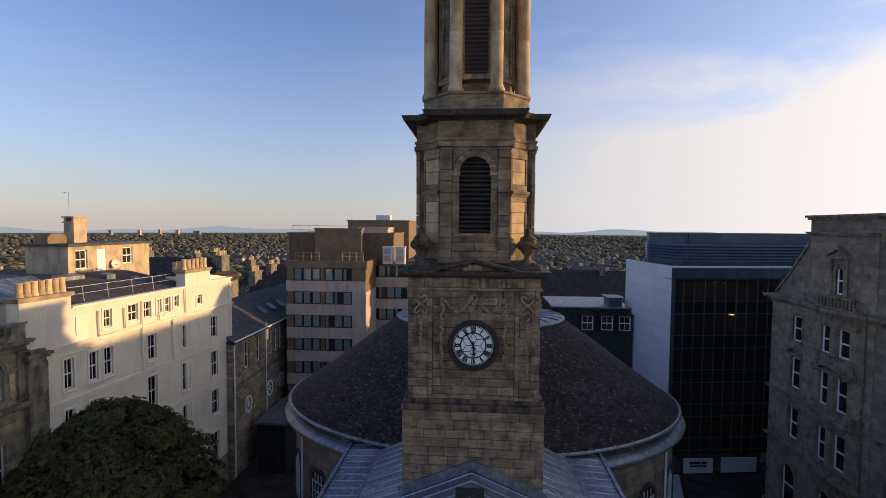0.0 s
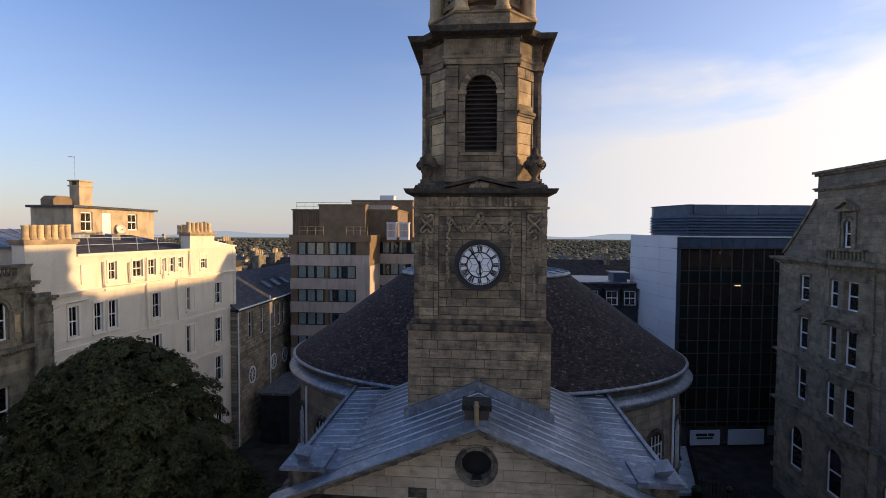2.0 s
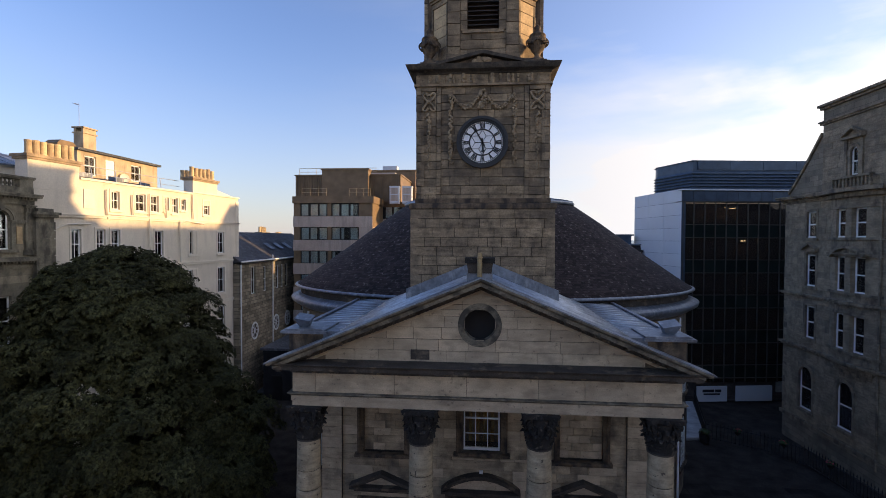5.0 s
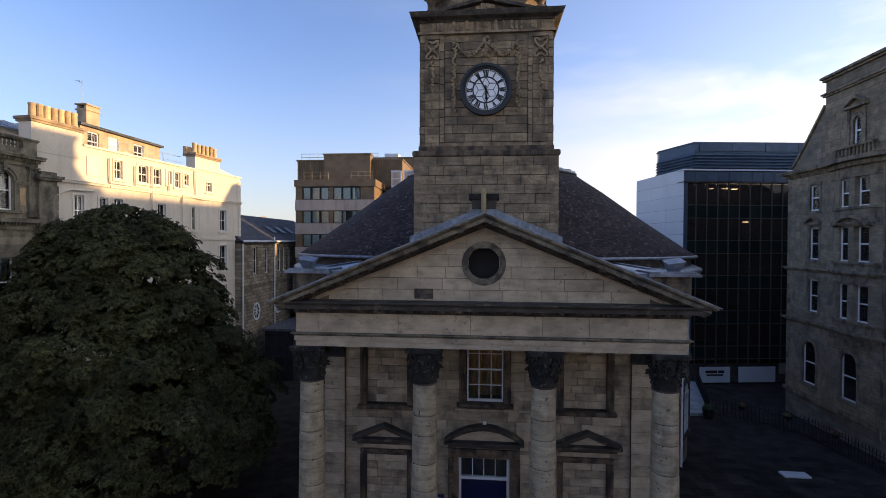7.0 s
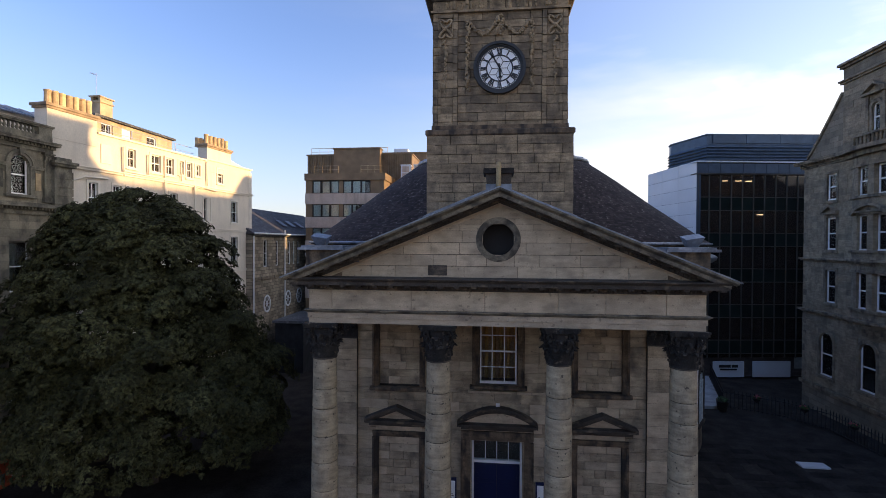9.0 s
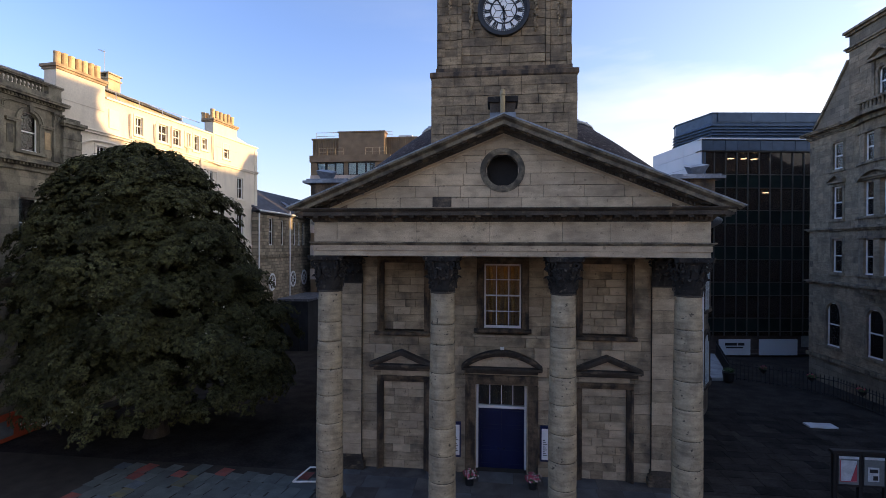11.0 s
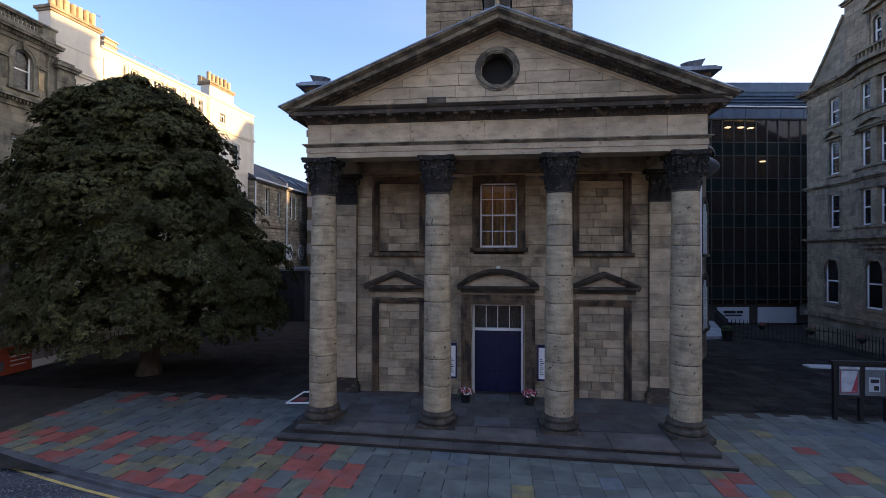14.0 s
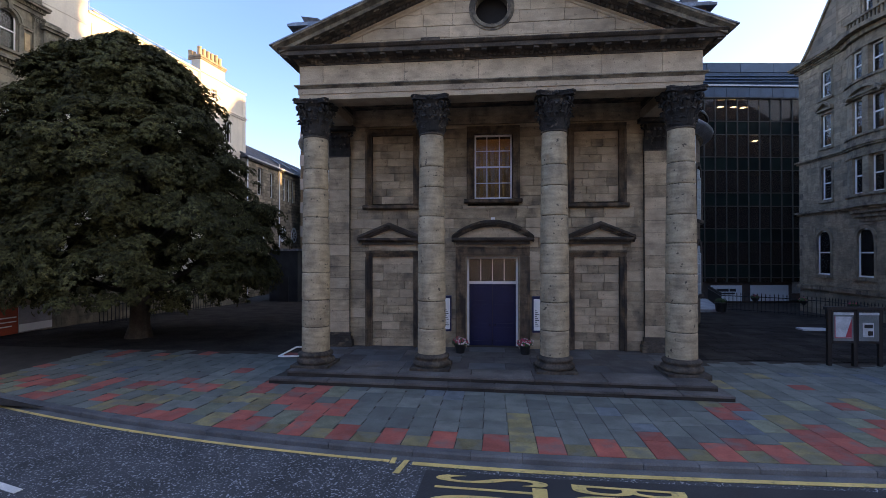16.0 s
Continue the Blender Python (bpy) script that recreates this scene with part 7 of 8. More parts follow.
for i in range(5):
    sx = 20.0 + i * 3.1
    part("screen_panel", prism([(sx, 46.3 + (sx - 19.5) * 0.1091), (sx + 3.06, 46.3 + (sx + 3.06 - 19.5) * 0.1091), (sx + 3.06, 46.5 + (sx + 3.06 - 19.5) * 0.1091), (sx, 46.5 + (sx - 19.5) * 0.1091)], 20.6, 21.37, "z"), M_CLADDING, glassy)
part("screen_cap", ring_sweep(PH, [(-0.3, 21.38), (0.1, 21.38), (0.1, 21.46), (-0.3, 21.46)]), M_CLADDING, glassy)

# ---- grey Victorian building ----
grey = thing("victorian_building", "grey sandstone Victorian building with gable and sash windows", "stone building", (26, 29, 0))
vp = Plane((22.2, 36.9, 0), (0, -1, 0), (-1, 0, 0))
GW = []
for y in (34.08, 31.0, 29.6, 26.0, 24.6):
    GW += [(36.9 - y, 14.2, 0.92, 1.75, False), (36.9 - y, 10.9, 0.92, 2.15, False), (36.9 - y, 7.35, 0.92, 2.2, False)]
for y in (34.4, 30.85, 26.6):
    GW.append((36.9 - y, 2.35, 1.3, 2.95, True))
GW.append((36.9 - 30.48, 17.95, 0.62, 1.7, True))
hl = [(u - w / 2, u + w / 2, v, v + h) for u, v, w, h, a in GW]
bm = bmesh.new()
vp.wall(bm, 0, 18, -0.5, 17.0, hl, 0.5)
vp.wall(bm, 3.7, 13.2, 17.0, 22.7, hl, 0.5)
for u, v, w, h, a in GW:
    if a:
        arch_fill(vp, bm, u, w / 2, v + h - w / 2, v + h, -0.5, 0.0, 8)
n = 8
curve = [(3.7, 20.9)] + [(0.4 + 3.3 * (1 - k / n), 17.3 + 3.6 * ((1 - k / n) ** 1.1)) for k in range(1, n + 1)]
vp.poly(bm, [(3.7, 17.0)] + curve + [(0.4, 17.0)], -0.5, 0.0)
box(bm, 22.3, 36, 36.4, 36.9, -0.5, 17.0)
grey_wall = part("wall", bm, M_GREY, grey, "coursed grey sandstone wall")
surrounds = [(u - w / 2 - 0.18, u + w / 2 + 0.18, v - 0.2, v + h + (0.16 if not a else 0.2)) for u, v, w, h, a in GW]
ashlar(vp, grey_wall, 0.0, 9.2, 1.6, 16.6, 0.42, 1.15, surrounds, M_GREYBLOCK, 0.03, gap=0.006, rng=random.Random(91))
ashlar(vp, grey_wall, 3.75, 9.2, 17.15, 21.5, 0.42, 1.15, surrounds, M_GREYBLOCK, 0.03, gap=0.006, rng=random.Random(92))
bm = bmesh.new()
for p, q in zip(curve, curve[1:]):
    vp.poly(bm, [p, q, (q[0] - 0.05, q[1] + 0.18), (p[0] - 0.05, p[1] + 0.18)], -0.55, 0.12)
part("shoulder_coping", bm, M_GREYTRIM, grey)
for u, v, w, h, a in GW:
    sash(vp, grey, u, v, w, h, -0.14 if 5.8 < u < 7.4 and 7 < v < 15 else 0.08, (1, 2), 0.09, curtain=(v > 14 and u > 3))
    if 5.8 < u < 7.4 and 7 < v < 15:
        continue
    bm = bmesh.new()
    for s in (-1, 1):
        vp.block(bm, u + s * (w / 2 + 0.09) - 0.09, u + s * (w / 2 + 0.09) + 0.09, v - 0.05, v + h - (w / 2 if a else 0), -0.03, 0.06)
    if a:
        for q in range(10):
            a0, a1 = math.pi * q / 10, math.pi * (q + 1) / 10
            r = w / 2
            vp.poly(bm, [(u + rr * math.cos(t), v + h - r + rr * math.sin(t)) for rr, t in ((r, a0), (r + 0.2, a0), (r + 0.2, a1), (r, a1))], -0.03, 0.09)
        vp.block(bm, u - w / 2 - 0.3, u - w / 2 - 0.0, v + h - w / 2 - 0.2, v + h - w / 2, -0.03, 0.08), vp.block(bm, u + w / 2, u + w / 2 + 0.3, v + h - w / 2 - 0.2, v + h - w / 2, -0.03, 0.08)
    else:
        vp.block(bm, u - w / 2 - 0.18, u + w / 2 + 0.18, v + h, v + h + 0.16, -0.03, 0.07)
    vp.block(bm, u - w / 2 - 0.22, u + w / 2 + 0.22, v - 0.2, v - 0.03, -0.03, 0.14)
    part("window_surround", bm, M_GREYTRIM, grey)
for u in (36.9 - 34.08,):
    bm = bmesh.new()
    for s in (-1, 1):
        vp.poly(bm, [(u, 13.75), (u + s * 0.72, 13.35), (u + s * 0.72, 13.48), (u, 13.9)], -0.02, 0.28)
    vp.block(bm, u - 0.72, u + 0.72, 13.25, 13.36, -0.02, 0.26)
    part("window_pediment", bm, M_GREYTRIM, grey)
bm = bmesh.new()
uc = 36.9 - 30.3
for q in range(12):
    a0, a1 = math.pi * (0.18 + 0.64 * q / 12), math.pi * (0.18 + 0.64 * (q + 1) / 12)
    vp.poly(bm, [(uc + r * math.cos(t), 12.35 + r * 0.8 * math.sin(t)) for r, t in ((1.5, a0), (1.68, a0), (1.68, a1), (1.5, a1))], -0.02, 0.62)
vp.block(bm, uc - 1.5, uc + 1.5, 13.17, 13.27, -0.02, 0.6)
part("window_pediment", bm, M_GREYTRIM, grey)
for v0, prof in ((16.62, ((0.0, 0.12, 0.1), (0.12, 0.25, 0.2), (0.3, 0.42, 0.5), (0.42, 0.5, 0.56))), (10.1, ((0.0, 0.1, 0.12), (0.1, 0.22, 0.24))), (6.45, ((0, 0.1, 0.12), (0.1, 0.24, 0.26))), (21.55, ((0, 0.12, 0.12), (0.12, 0.22, 0.22))), (22.55, ((0, 0.15, 0.14), (0.15, 0.3, 0.28))), (1.3, ((0, 0.25, 0.12),))):
    bm = bmesh.new()
    a = 3.6 if v0 > 17 else -0.1
    for z0, z1, o in prof:
        vp.block(bm, a - o * (0.45 if v0 > 17 else 0.6), 13.3 if v0 > 17 else 18, v0 + z0, v0 + z1, -0.3, o)
        if a < 0:
            box(bm, 22.4, 34, 36.8, 36.9 + o, v0 + z0, v0 + z1)
    if v0 == 16.62:
        for i in range(46):
            vp.block(bm, 0.05 + i * 0.38, 0.2 + i * 0.38, v0 + 0.22, v0 + 0.32, 0, 0.4)
    part("cornice", bm, M_GREYTRIM, grey)
bm = bmesh.new()
u = 36.9 - 30.48
for s in (-1, 1):
    vp.poly(bm, [(u, 20.75), (u + s * 0.85, 20.3), (u + s * 0.85, 20.42), (u, 20.9)], -0.02, 0.3)
    vp.block(bm, u + s * 0.62 - 0.1, u + s * 0.62 + 0.1, 17.8, 20.15, -0.02, 0.12)
vp.block(bm, u - 0.85, u + 0.85, 20.15, 20.3, -0.02, 0.3)
vp.block(bm, u - 1.3, u + 1.9, 17.1, 17.22, -0.02, 0.55), vp.block(bm, u - 1.3, u + 1.9, 17.75, 17.88, 0.3, 0.55)
gb = part("gable_balcony", bm, M_GREYTRIM, grey)
GBAL = mesh_from(lathe([(0.08, 0), (0.05, 0.08), (0.1, 0.25), (0.05, 0.5), (0.08, 0.6), (0.08, 0.7)], n=10), "baluster", M_GREYTRIM, True)
for i in range(11):
    ob = part("baluster", GBAL, None, gb)
    ob.location = vp.at(u - 1.15 + i * 0.29, 17.2, 0.42)
    ob.scale = (1, 1, 0.8)
# bow bay: piers, aprons and bands on a curved plan
BAY0, BAY1 = 4.55, 8.65


def bow(u, out):
    return out + 0.42 * math.sin(math.pi * min(1.0, max(0.0, (u - BAY0) / (BAY1 - BAY0)))) ** 0.8


def bow_piece(name, u0, u1, v0, v1, out, mat):
    k = max(2, int((u1 - u0) / 0.3))
    us = [u0 + (u1 - u0) * i / k for i in range(k + 1)]
    bm = bmesh.new()
    vp.upright(bm, [(u0, -0.02)] + [(u, bow(u, out)) for u in us] + [(u1, -0.02)], v0, v1)
    part(name, bm, mat, grey)


for v0, v1 in ((7.35, 9.55), (10.9, 13.05), (14.2, 15.95)):
    for u0, u1 in ((BAY0, 5.43), (6.37, 6.83), (7.77, BAY1)):
        bow_piece("bay_pier", u0, u1, v0, v1, 0.0, M_GREYBLOCK)
for v0, v1 in ((6.712, 7.2), (9.7, 10.088), (10.352, 10.76), (13.2, 14.05), (16.1, 16.61)):
    bow_piece("bay_panel", BAY0, BAY1, v0, v1, 0.0, M_GREYTRIM)
for v0, v1, o in ((7.2, 7.35, 0.1), (9.55, 9.7, 0.06), (10.088, 10.205, 0.13), (10.205, 10.352, 0.24), (10.76, 10.9, 0.1), (13.05, 13.2, 0.1), (14.05, 14.2, 0.1), (15.95, 16.1, 0.06), (6.44, 6.565, 0.13), (6.565, 6.712, 0.26), (16.61, 16.885, 0.22), (16.9, 17.135, 0.58)):
    bow_piece("bay_band", BAY0 - o, BAY1 + o, v0, v1, o, M_GREYTRIM)
for v0, v1, o in ((6.2, 6.44, 0.0), (5.95, 6.19, -0.14), (5.7, 5.94, -0.28)):
    bow_piece("bay_corbel", BAY0 + 0.4 - 1.2 * o, BAY1 - 0.4 + 1.2 * o, v0, v1, o, M_GREYTRIM)
for uu in (0.18, 4.1):
    for i in range(30):
        if i % 2:
            continue
        bm = bmesh.new()
        vp.block(bm, uu - 0.18, uu + 0.25, 1.6 + i * 0.5, 1.6 + i * 0.5 + 0.48, -0.03, 0.035)
        if uu < 1:
            part("quoin", bm, M_GREYTRIM, grey)
        else:
            bm.free()
part("roof", prism([(22.6, 16.9), (28, 20.9), (36, 16.9)], 18.9, 36.0), M_SLATE_Y, grey)
# inner blocks, added so no sun passes through the windows
part("core", boxes((23.0, 35.5, 19.0, 36.2, -0.4, 16.8), (23.0, 24.5, 24.0, 33.0, 16.8, 22.0)), M_DARK, grey)
part("downpipe", tube([vp.at(8.6, 16.5, 0.12), vp.at(8.6, 1.0, 0.12)], 0.06, 8), M_GREYTRIM, grey)


# ---- ground, road and pavement ----
def kerb_y(x):
    k = max(-13.0, min(13.0, x)) - 2.2
    return 9.3 + (0.0105 if k < 0 else 0.004) * k * k + max(0.0, -13 - x) * 0.32 + max(0.0, x - 13) * 0.09


def kerb_slope(x):
    return (kerb_y(x + 0.1) - kerb_y(x - 0.1)) / 0.2


def sheet(name, xs, ys, zf, mat, label, cat):
    vs = [(x, y, zf(x, y)) for y in ys for x in xs]
    nx = len(xs)
    fs = [(j * nx + i, j * nx + i + 1, (j + 1) * nx + i + 1, (j + 1) * nx + i) for j in range(len(ys) - 1) for i in range(nx - 1)]
    me = bpy.data.meshes.new(name)
    me.from_pydata(vs, [], fs)
    me.materials.append(mat)
    return tagged(new(name, me), label, cat, kind="structure")


def land(x, y):
    r = math.hypot(x, y - 30)
    if y < 62 and r < 90:
        return -0.03 - max(0.0, y - 24) * 0.028
    return -1.1 - 0.035 * max(0, min(r, 900) - 60) - 0.006 * max(0, r - 900)


far = [-4800, -3200, -2000, -1200, -700, -400, -220, -120, -70]
xs = far + [-50, -35, -25, -15, -6, 0, 6, 15, 25, 35, 50] + [-v for v in far[::-1]]
ys = [kerb_y(0) + 0.2, 18, 24, 30, 40, 50, 62, 70, 90, 130, 200, 320, 500, 800, 1300, 2000, 3000, 4300, 4900]
M_LAND = material("town_ground", (0.07, 0.075, 0.05), 0.95, var=0.4, scale=0.02, fine=0.4, bump=0.2)
sheet("ground", [-60, -45, -30, -20, -12, -6, 0, 6, 12, 20, 30, 45, 60], [11.2, 14, 18, 24, 30, 40, 50, 62], land, M_YARD, "dark stone-paved forecourt round the church", "ground")
sheet("land", xs, [61.9, 70, 90, 130, 200, 320, 500, 800, 1300, 2000, 3000, 4300, 4900], lambda x, y: land(x, y) if y > 62 else -1.12, M_LAND, "distant town ground falling towards the firth", "land")
rx = [-140 + 5 * i for i in range(57)]
sheet("road", rx, [-30, -6, 0, 5, 8, 8.8, 11.0, 16], lambda x, y: -0.13 + 0.012 * min(0, y - 4) * 0.0, M_ASPHALT, "dark worn asphalt street", "road")
M_ASPHALT2 = material("new_asphalt", (0.03, 0.032, 0.036), 0.8, var=0.25, scale=0.8, fine=50, bump=0.4)
setting("road_patch", prism([(-1.25, kerb_y(-1.25) - 0.5), (1, kerb_y(1) - 0.5), (4, kerb_y(4) - 0.5), (7, kerb_y(7) - 0.5), (13, kerb_y(13) - 0.5), (13, 3), (-1.6, 3)], -0.135, -0.124, "z"), M_ASPHALT2, "smooth dark asphalt of the bus bay", "road")
# bedding under the flags
pv = tagged(thing("pavement", "grey stone flag pavement with red and yellow chalked flags", "pavement", (0, 11, 0), kind="structure"))
bm = bmesh.new()
N = 60
top = [(-30 + 60 * i / N, kerb_y(-30 + 60 * i / N) + 0.1) for i in range(N + 1)]
for p, q in zip(top, top[1:]):
    prism([p, q, (q[0], 18.0 if abs(q[0]) > 6 else 14.3), (p[0], 18.0 if abs(p[0]) > 6 else 14.3)], -0.12, -0.012, "z", bm)
part("bedding", bm, M_JOINT, pv)

FLAG = {}


def flag_mesh(mat):
    if mat.name not in FLAG:
        bm = bmesh.new()
        f = [(-0.5, -0.5), (0.5, -0.5), (0.5, 0.5), (-0.5, 0.5)]
        a, b, c = [bm.verts.new((x, y, -0.06)) for x, y in f], [bm.verts.new((x, y, -0.008)) for x, y in f], [bm.verts.new((x * 0.975, y * 0.985, 0)) for x, y in f]
        for p, q in ((a, b), (b, c)):
            for i in range(4):
                j = (i + 1) % 4
                bm.faces.new((p[i], p[j], q[j], q[i]))
        bm.faces.new(c)
        FLAG[mat.name] = mesh_from(bm, "flag", mat)
    return FLAG[mat.name]


rgp = random.Random(42)


def flag_tone(x, y, n, column):
    """Chalked red and yellow by turns along the kerb, scattered further in, thick at both ends."""
    k = rgp.random()
    if n == 0 and x > -5.5:
        return M_RED if column % 2 else M_YELLOW
    if x > 5.3 and y < 13.2:
        return M_RED if k < 0.36 else M_GREENF if k < 0.56 else M_BLUEF if k < 0.63 and y > 11 else M_YELLOW if k < 0.72 else M_FLAG
    if x < -3.6 and 10.2 < y < 13.8:
        return M_RED if k < 0.36 else M_YELLOW if k < 0.56 else M_GREENF if k < 0.7 else M_FLAG
    if n == 1:
        return M_RED if k < 0.12 else M_YELLOW if k < 0.22 else M_FLAG
    return M_RED if k < 0.07 else M_YELLOW if k < 0.11 else M_BLUEF if k < 0.18 else M_FLAG


x, column = -15.5, 0
while x < 13.5:
    w = 0.545
    xm = x + w / 2
    run, n = 0.02, 0
    column += 1
    while True:
        dep = (0.86 if column % 2 else 0.52) if n == 0 else rgp.choice((0.5, 0.62, 0.78, 0.9))
        yb = kerb_y(xm) + 0.22 + run + dep / 2
        if yb > 17.6 or (-6.55 < xm < 6.1 and yb - dep / 2 > 13.5 - 0.042 * xm):
            break
        m = Matrix.Translation((xm, yb, rgp.uniform(-0.003, 0.003))) @ Euler((0, 0, 0.6 * math.atan(kerb_slope(xm)))).to_matrix().to_4x4() @ Matrix.Diagonal((w - 0.012, dep - 0.012, 1, 1))
        o = new("flag", flag_mesh(flag_tone(xm, yb, n, column)))
        o.parent = pv
        o.matrix_parent_inverse = Matrix.Translation(-Vector(pv.location))
        o.matrix_basis = m
        run += dep
        n += 1
    x += w
# kerb stones and gutter
kb = tagged(thing("kerb", "dark granite kerb along the street", "kerb", (0, 9.2, -0.1), kind="structure"))
x = -26.0
while x < 22:
    w = rgp.uniform(0.85, 1.15)
    p, q = Vector((x, kerb_y(x))), Vector((x + w - 0.012, kerb_y(x + w - 0.012)))
    d2 = (q - p).normalized()
    n2 = Vector((-d2.y, d2.x)) * 0.2
    bm = bmesh.new()
    lo = [(p.x, p.y), (q.x, q.y), (q.x + n2.x, q.y + n2.y), (p.x + n2.x, p.y + n2.y)]
    a = [bm.verts.new((*c, -0.2)) for c in lo]
    e = Vector((d2.y, -d2.x)) * -0.025
    b = [bm.verts.new((*c, -0.03 if i < 2 else 0.0)) for i, c in enumerate(lo)]
    c = [bm.verts.new((lo[i][0] + (e.x if i < 2 else 0), lo[i][1] + (e.y if i < 2 else 0), 0.004)) for i in range(4)]
    for u_, v_ in ((a, b), (b, c)):
        for i in range(4):
            j = (i + 1) % 4
            bm.faces.new((u_[i], u_[j], v_[j], v_[i]))
    bm.faces.new(c)
    part("kerbstone", bm, M_KERB, kb)
    x += w
bm = bmesh.new()
for i in range(72):
    x0, x1 = -25 + i * 0.65, -25 + (i + 1) * 0.65
    prism([(x0, kerb_y(x0) - 0.2), (x1, kerb_y(x1) - 0.2), (x1, kerb_y(x1)), (x0, kerb_y(x0))], -0.135, -0.118, "z", bm)
setting("gutter", bm, M_KERB, "dark smooth gutter strip beside the kerb", "gutter")


def road_line(name, x0, x1, off, wd, mat, step=0.5, z=-0.118):
    bm = bmesh.new()
    x = x0
    while x < x1 - 1e-3:
        e = min(x + step, x1)
        prism([(x, kerb_y(x) - off - wd), (e, kerb_y(e) - off - wd), (e, kerb_y(e) - off), (x, kerb_y(x) - off)], z, z + 0.006, "z", bm)
        x = e
    return setting(name, bm, mat, "worn yellow no-stopping line along the kerb", "road marking")


road_line("yellow_line", -22, -2.0, 0.22, 0.09, M_LINE)
road_line("yellow_line", -1.55, 18, 0.22, 0.13, M_LINE)
setting("yellow_tick", boxes((-1.98, -1.88, kerb_y(-2) - 0.36, kerb_y(-2) - 0.12, -0.118, -0.11)), M_LINE, "short yellow kerb mark", "road marking")
bm = prism([(-1.72, kerb_y(-2) - 0.2), (-1.62, kerb_y(-2) - 0.2), (-1.72, kerb_y(-2) - 0.75), (-1.84, kerb_y(-2) - 0.75)], -0.118, -0.11, "z")
setting("yellow_tick", bm, M_LINE, "slanted yellow kerb mark", "road marking")
for x, y in ((-9.2, 7.78), (-7.15, 7.2), (-11.2, 8.35)):
    setting("white_dash", prism([(x, y), (x + 1.25, y - 0.36), (x + 1.27, y - 0.22), (x + 0.02, y + 0.14)], -0.128, -0.118, "z"), M_WLINE, "white lane dash on the street", "road marking")
for word, x, y, size, sx in (("STOP", -1.0, 8.8, 0.62, 3.3), ("BUS", 1.3, 8.66, 0.62, 3.2)):
    cu = bpy.data.curves.new("lettering", "FONT")
    cu.body, cu.size, cu.extrude = word, size, 0.003
    cu.materials.append(M_LINE)
    ob = tagged(new("road_lettering", cu), "yellow painted bus stop letters on the asphalt", "road lettering", kind="structure")
    ob.matrix_basis = Matrix.Translation((x, y, -0.112)) @ Euler((0, 0, radians(-93))).to_matrix().to_4x4() @ Matrix.Diagonal((1.0, sx * 1.35, 1, 1))

# steps: slabs along the front
for nm, x0, x1, y0, y1, z0, z1 in (("lower_step", -6.6, 6.2, 13.41, 14.0, -0.05, 0.15), ("upper_step", -6.2, 5.95, 13.79, 14.85, 0.1, 0.3)):
    x = x0
    while x < x1 - 0.2:
        w = rgp.uniform(1.3, 2.2)
        e = x1 if x1 - (x + w) < 0.8 else x + w
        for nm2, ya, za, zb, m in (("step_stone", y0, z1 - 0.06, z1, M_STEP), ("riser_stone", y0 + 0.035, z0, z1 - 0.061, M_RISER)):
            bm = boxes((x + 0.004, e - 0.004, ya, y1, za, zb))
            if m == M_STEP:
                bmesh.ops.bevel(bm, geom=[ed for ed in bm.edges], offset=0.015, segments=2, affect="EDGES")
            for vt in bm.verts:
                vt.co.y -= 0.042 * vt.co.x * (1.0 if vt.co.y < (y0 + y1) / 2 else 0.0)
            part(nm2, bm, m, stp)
        x = e
for r in range(4):
    x = -6.4
    y0 = 14.75 + r * 0.86
    while x < 6.1:
        w = rgp.uniform(0.8, 1.4)
        e = 6.15 if 6.15 - (x + w) < 0.6 else x + w
        o = new("platform_flag", flag_mesh(M_STEP if rgp.random() < 0.6 else M_KERB))
        o.parent = stp
        o.matrix_parent_inverse = Matrix.Translation(-Vector(stp.location))
        o.matrix_basis = Matrix.Translation(((x + e) / 2, y0 + 0.43, 0.3)) @ Matrix.Diagonal((e - x - 0.01, 0.85, 1, 1))
        x = e

# rows of setts in the forecourt at the right
st = tagged(thing("forecourt_setts", "dark worn setts of the church forecourt", "setts", (11, 24, 0), kind="structure"))
for row in range(16):
    y = 18.3 + row * 0.62
    x = 6.8 + rgp.uniform(0, 0.5)
    k = 0
    while x < 19 and k < 20:
        w = rgp.uniform(0.7, 1.3)
        o = new("sett", flag_mesh(M_YARD))
        o.parent = st
        o.matrix_parent_inverse = Matrix.Translation(-Vector(st.location))
        o.matrix_basis = Matrix.Translation((x + w / 2, y + 0.3, land(x, y) + 0.025 + rgp.uniform(-0.004, 0.004))) @ Matrix.Diagonal((w - 0.015, 0.6, 1, 1))
        x += w
        k += 1
setting("access_cover", boxes((15.4, 16.7, 25.5, 26.1, -0.1, 0.03)), M_PANEL, "pale metal access cover in the forecourt", "access cover")

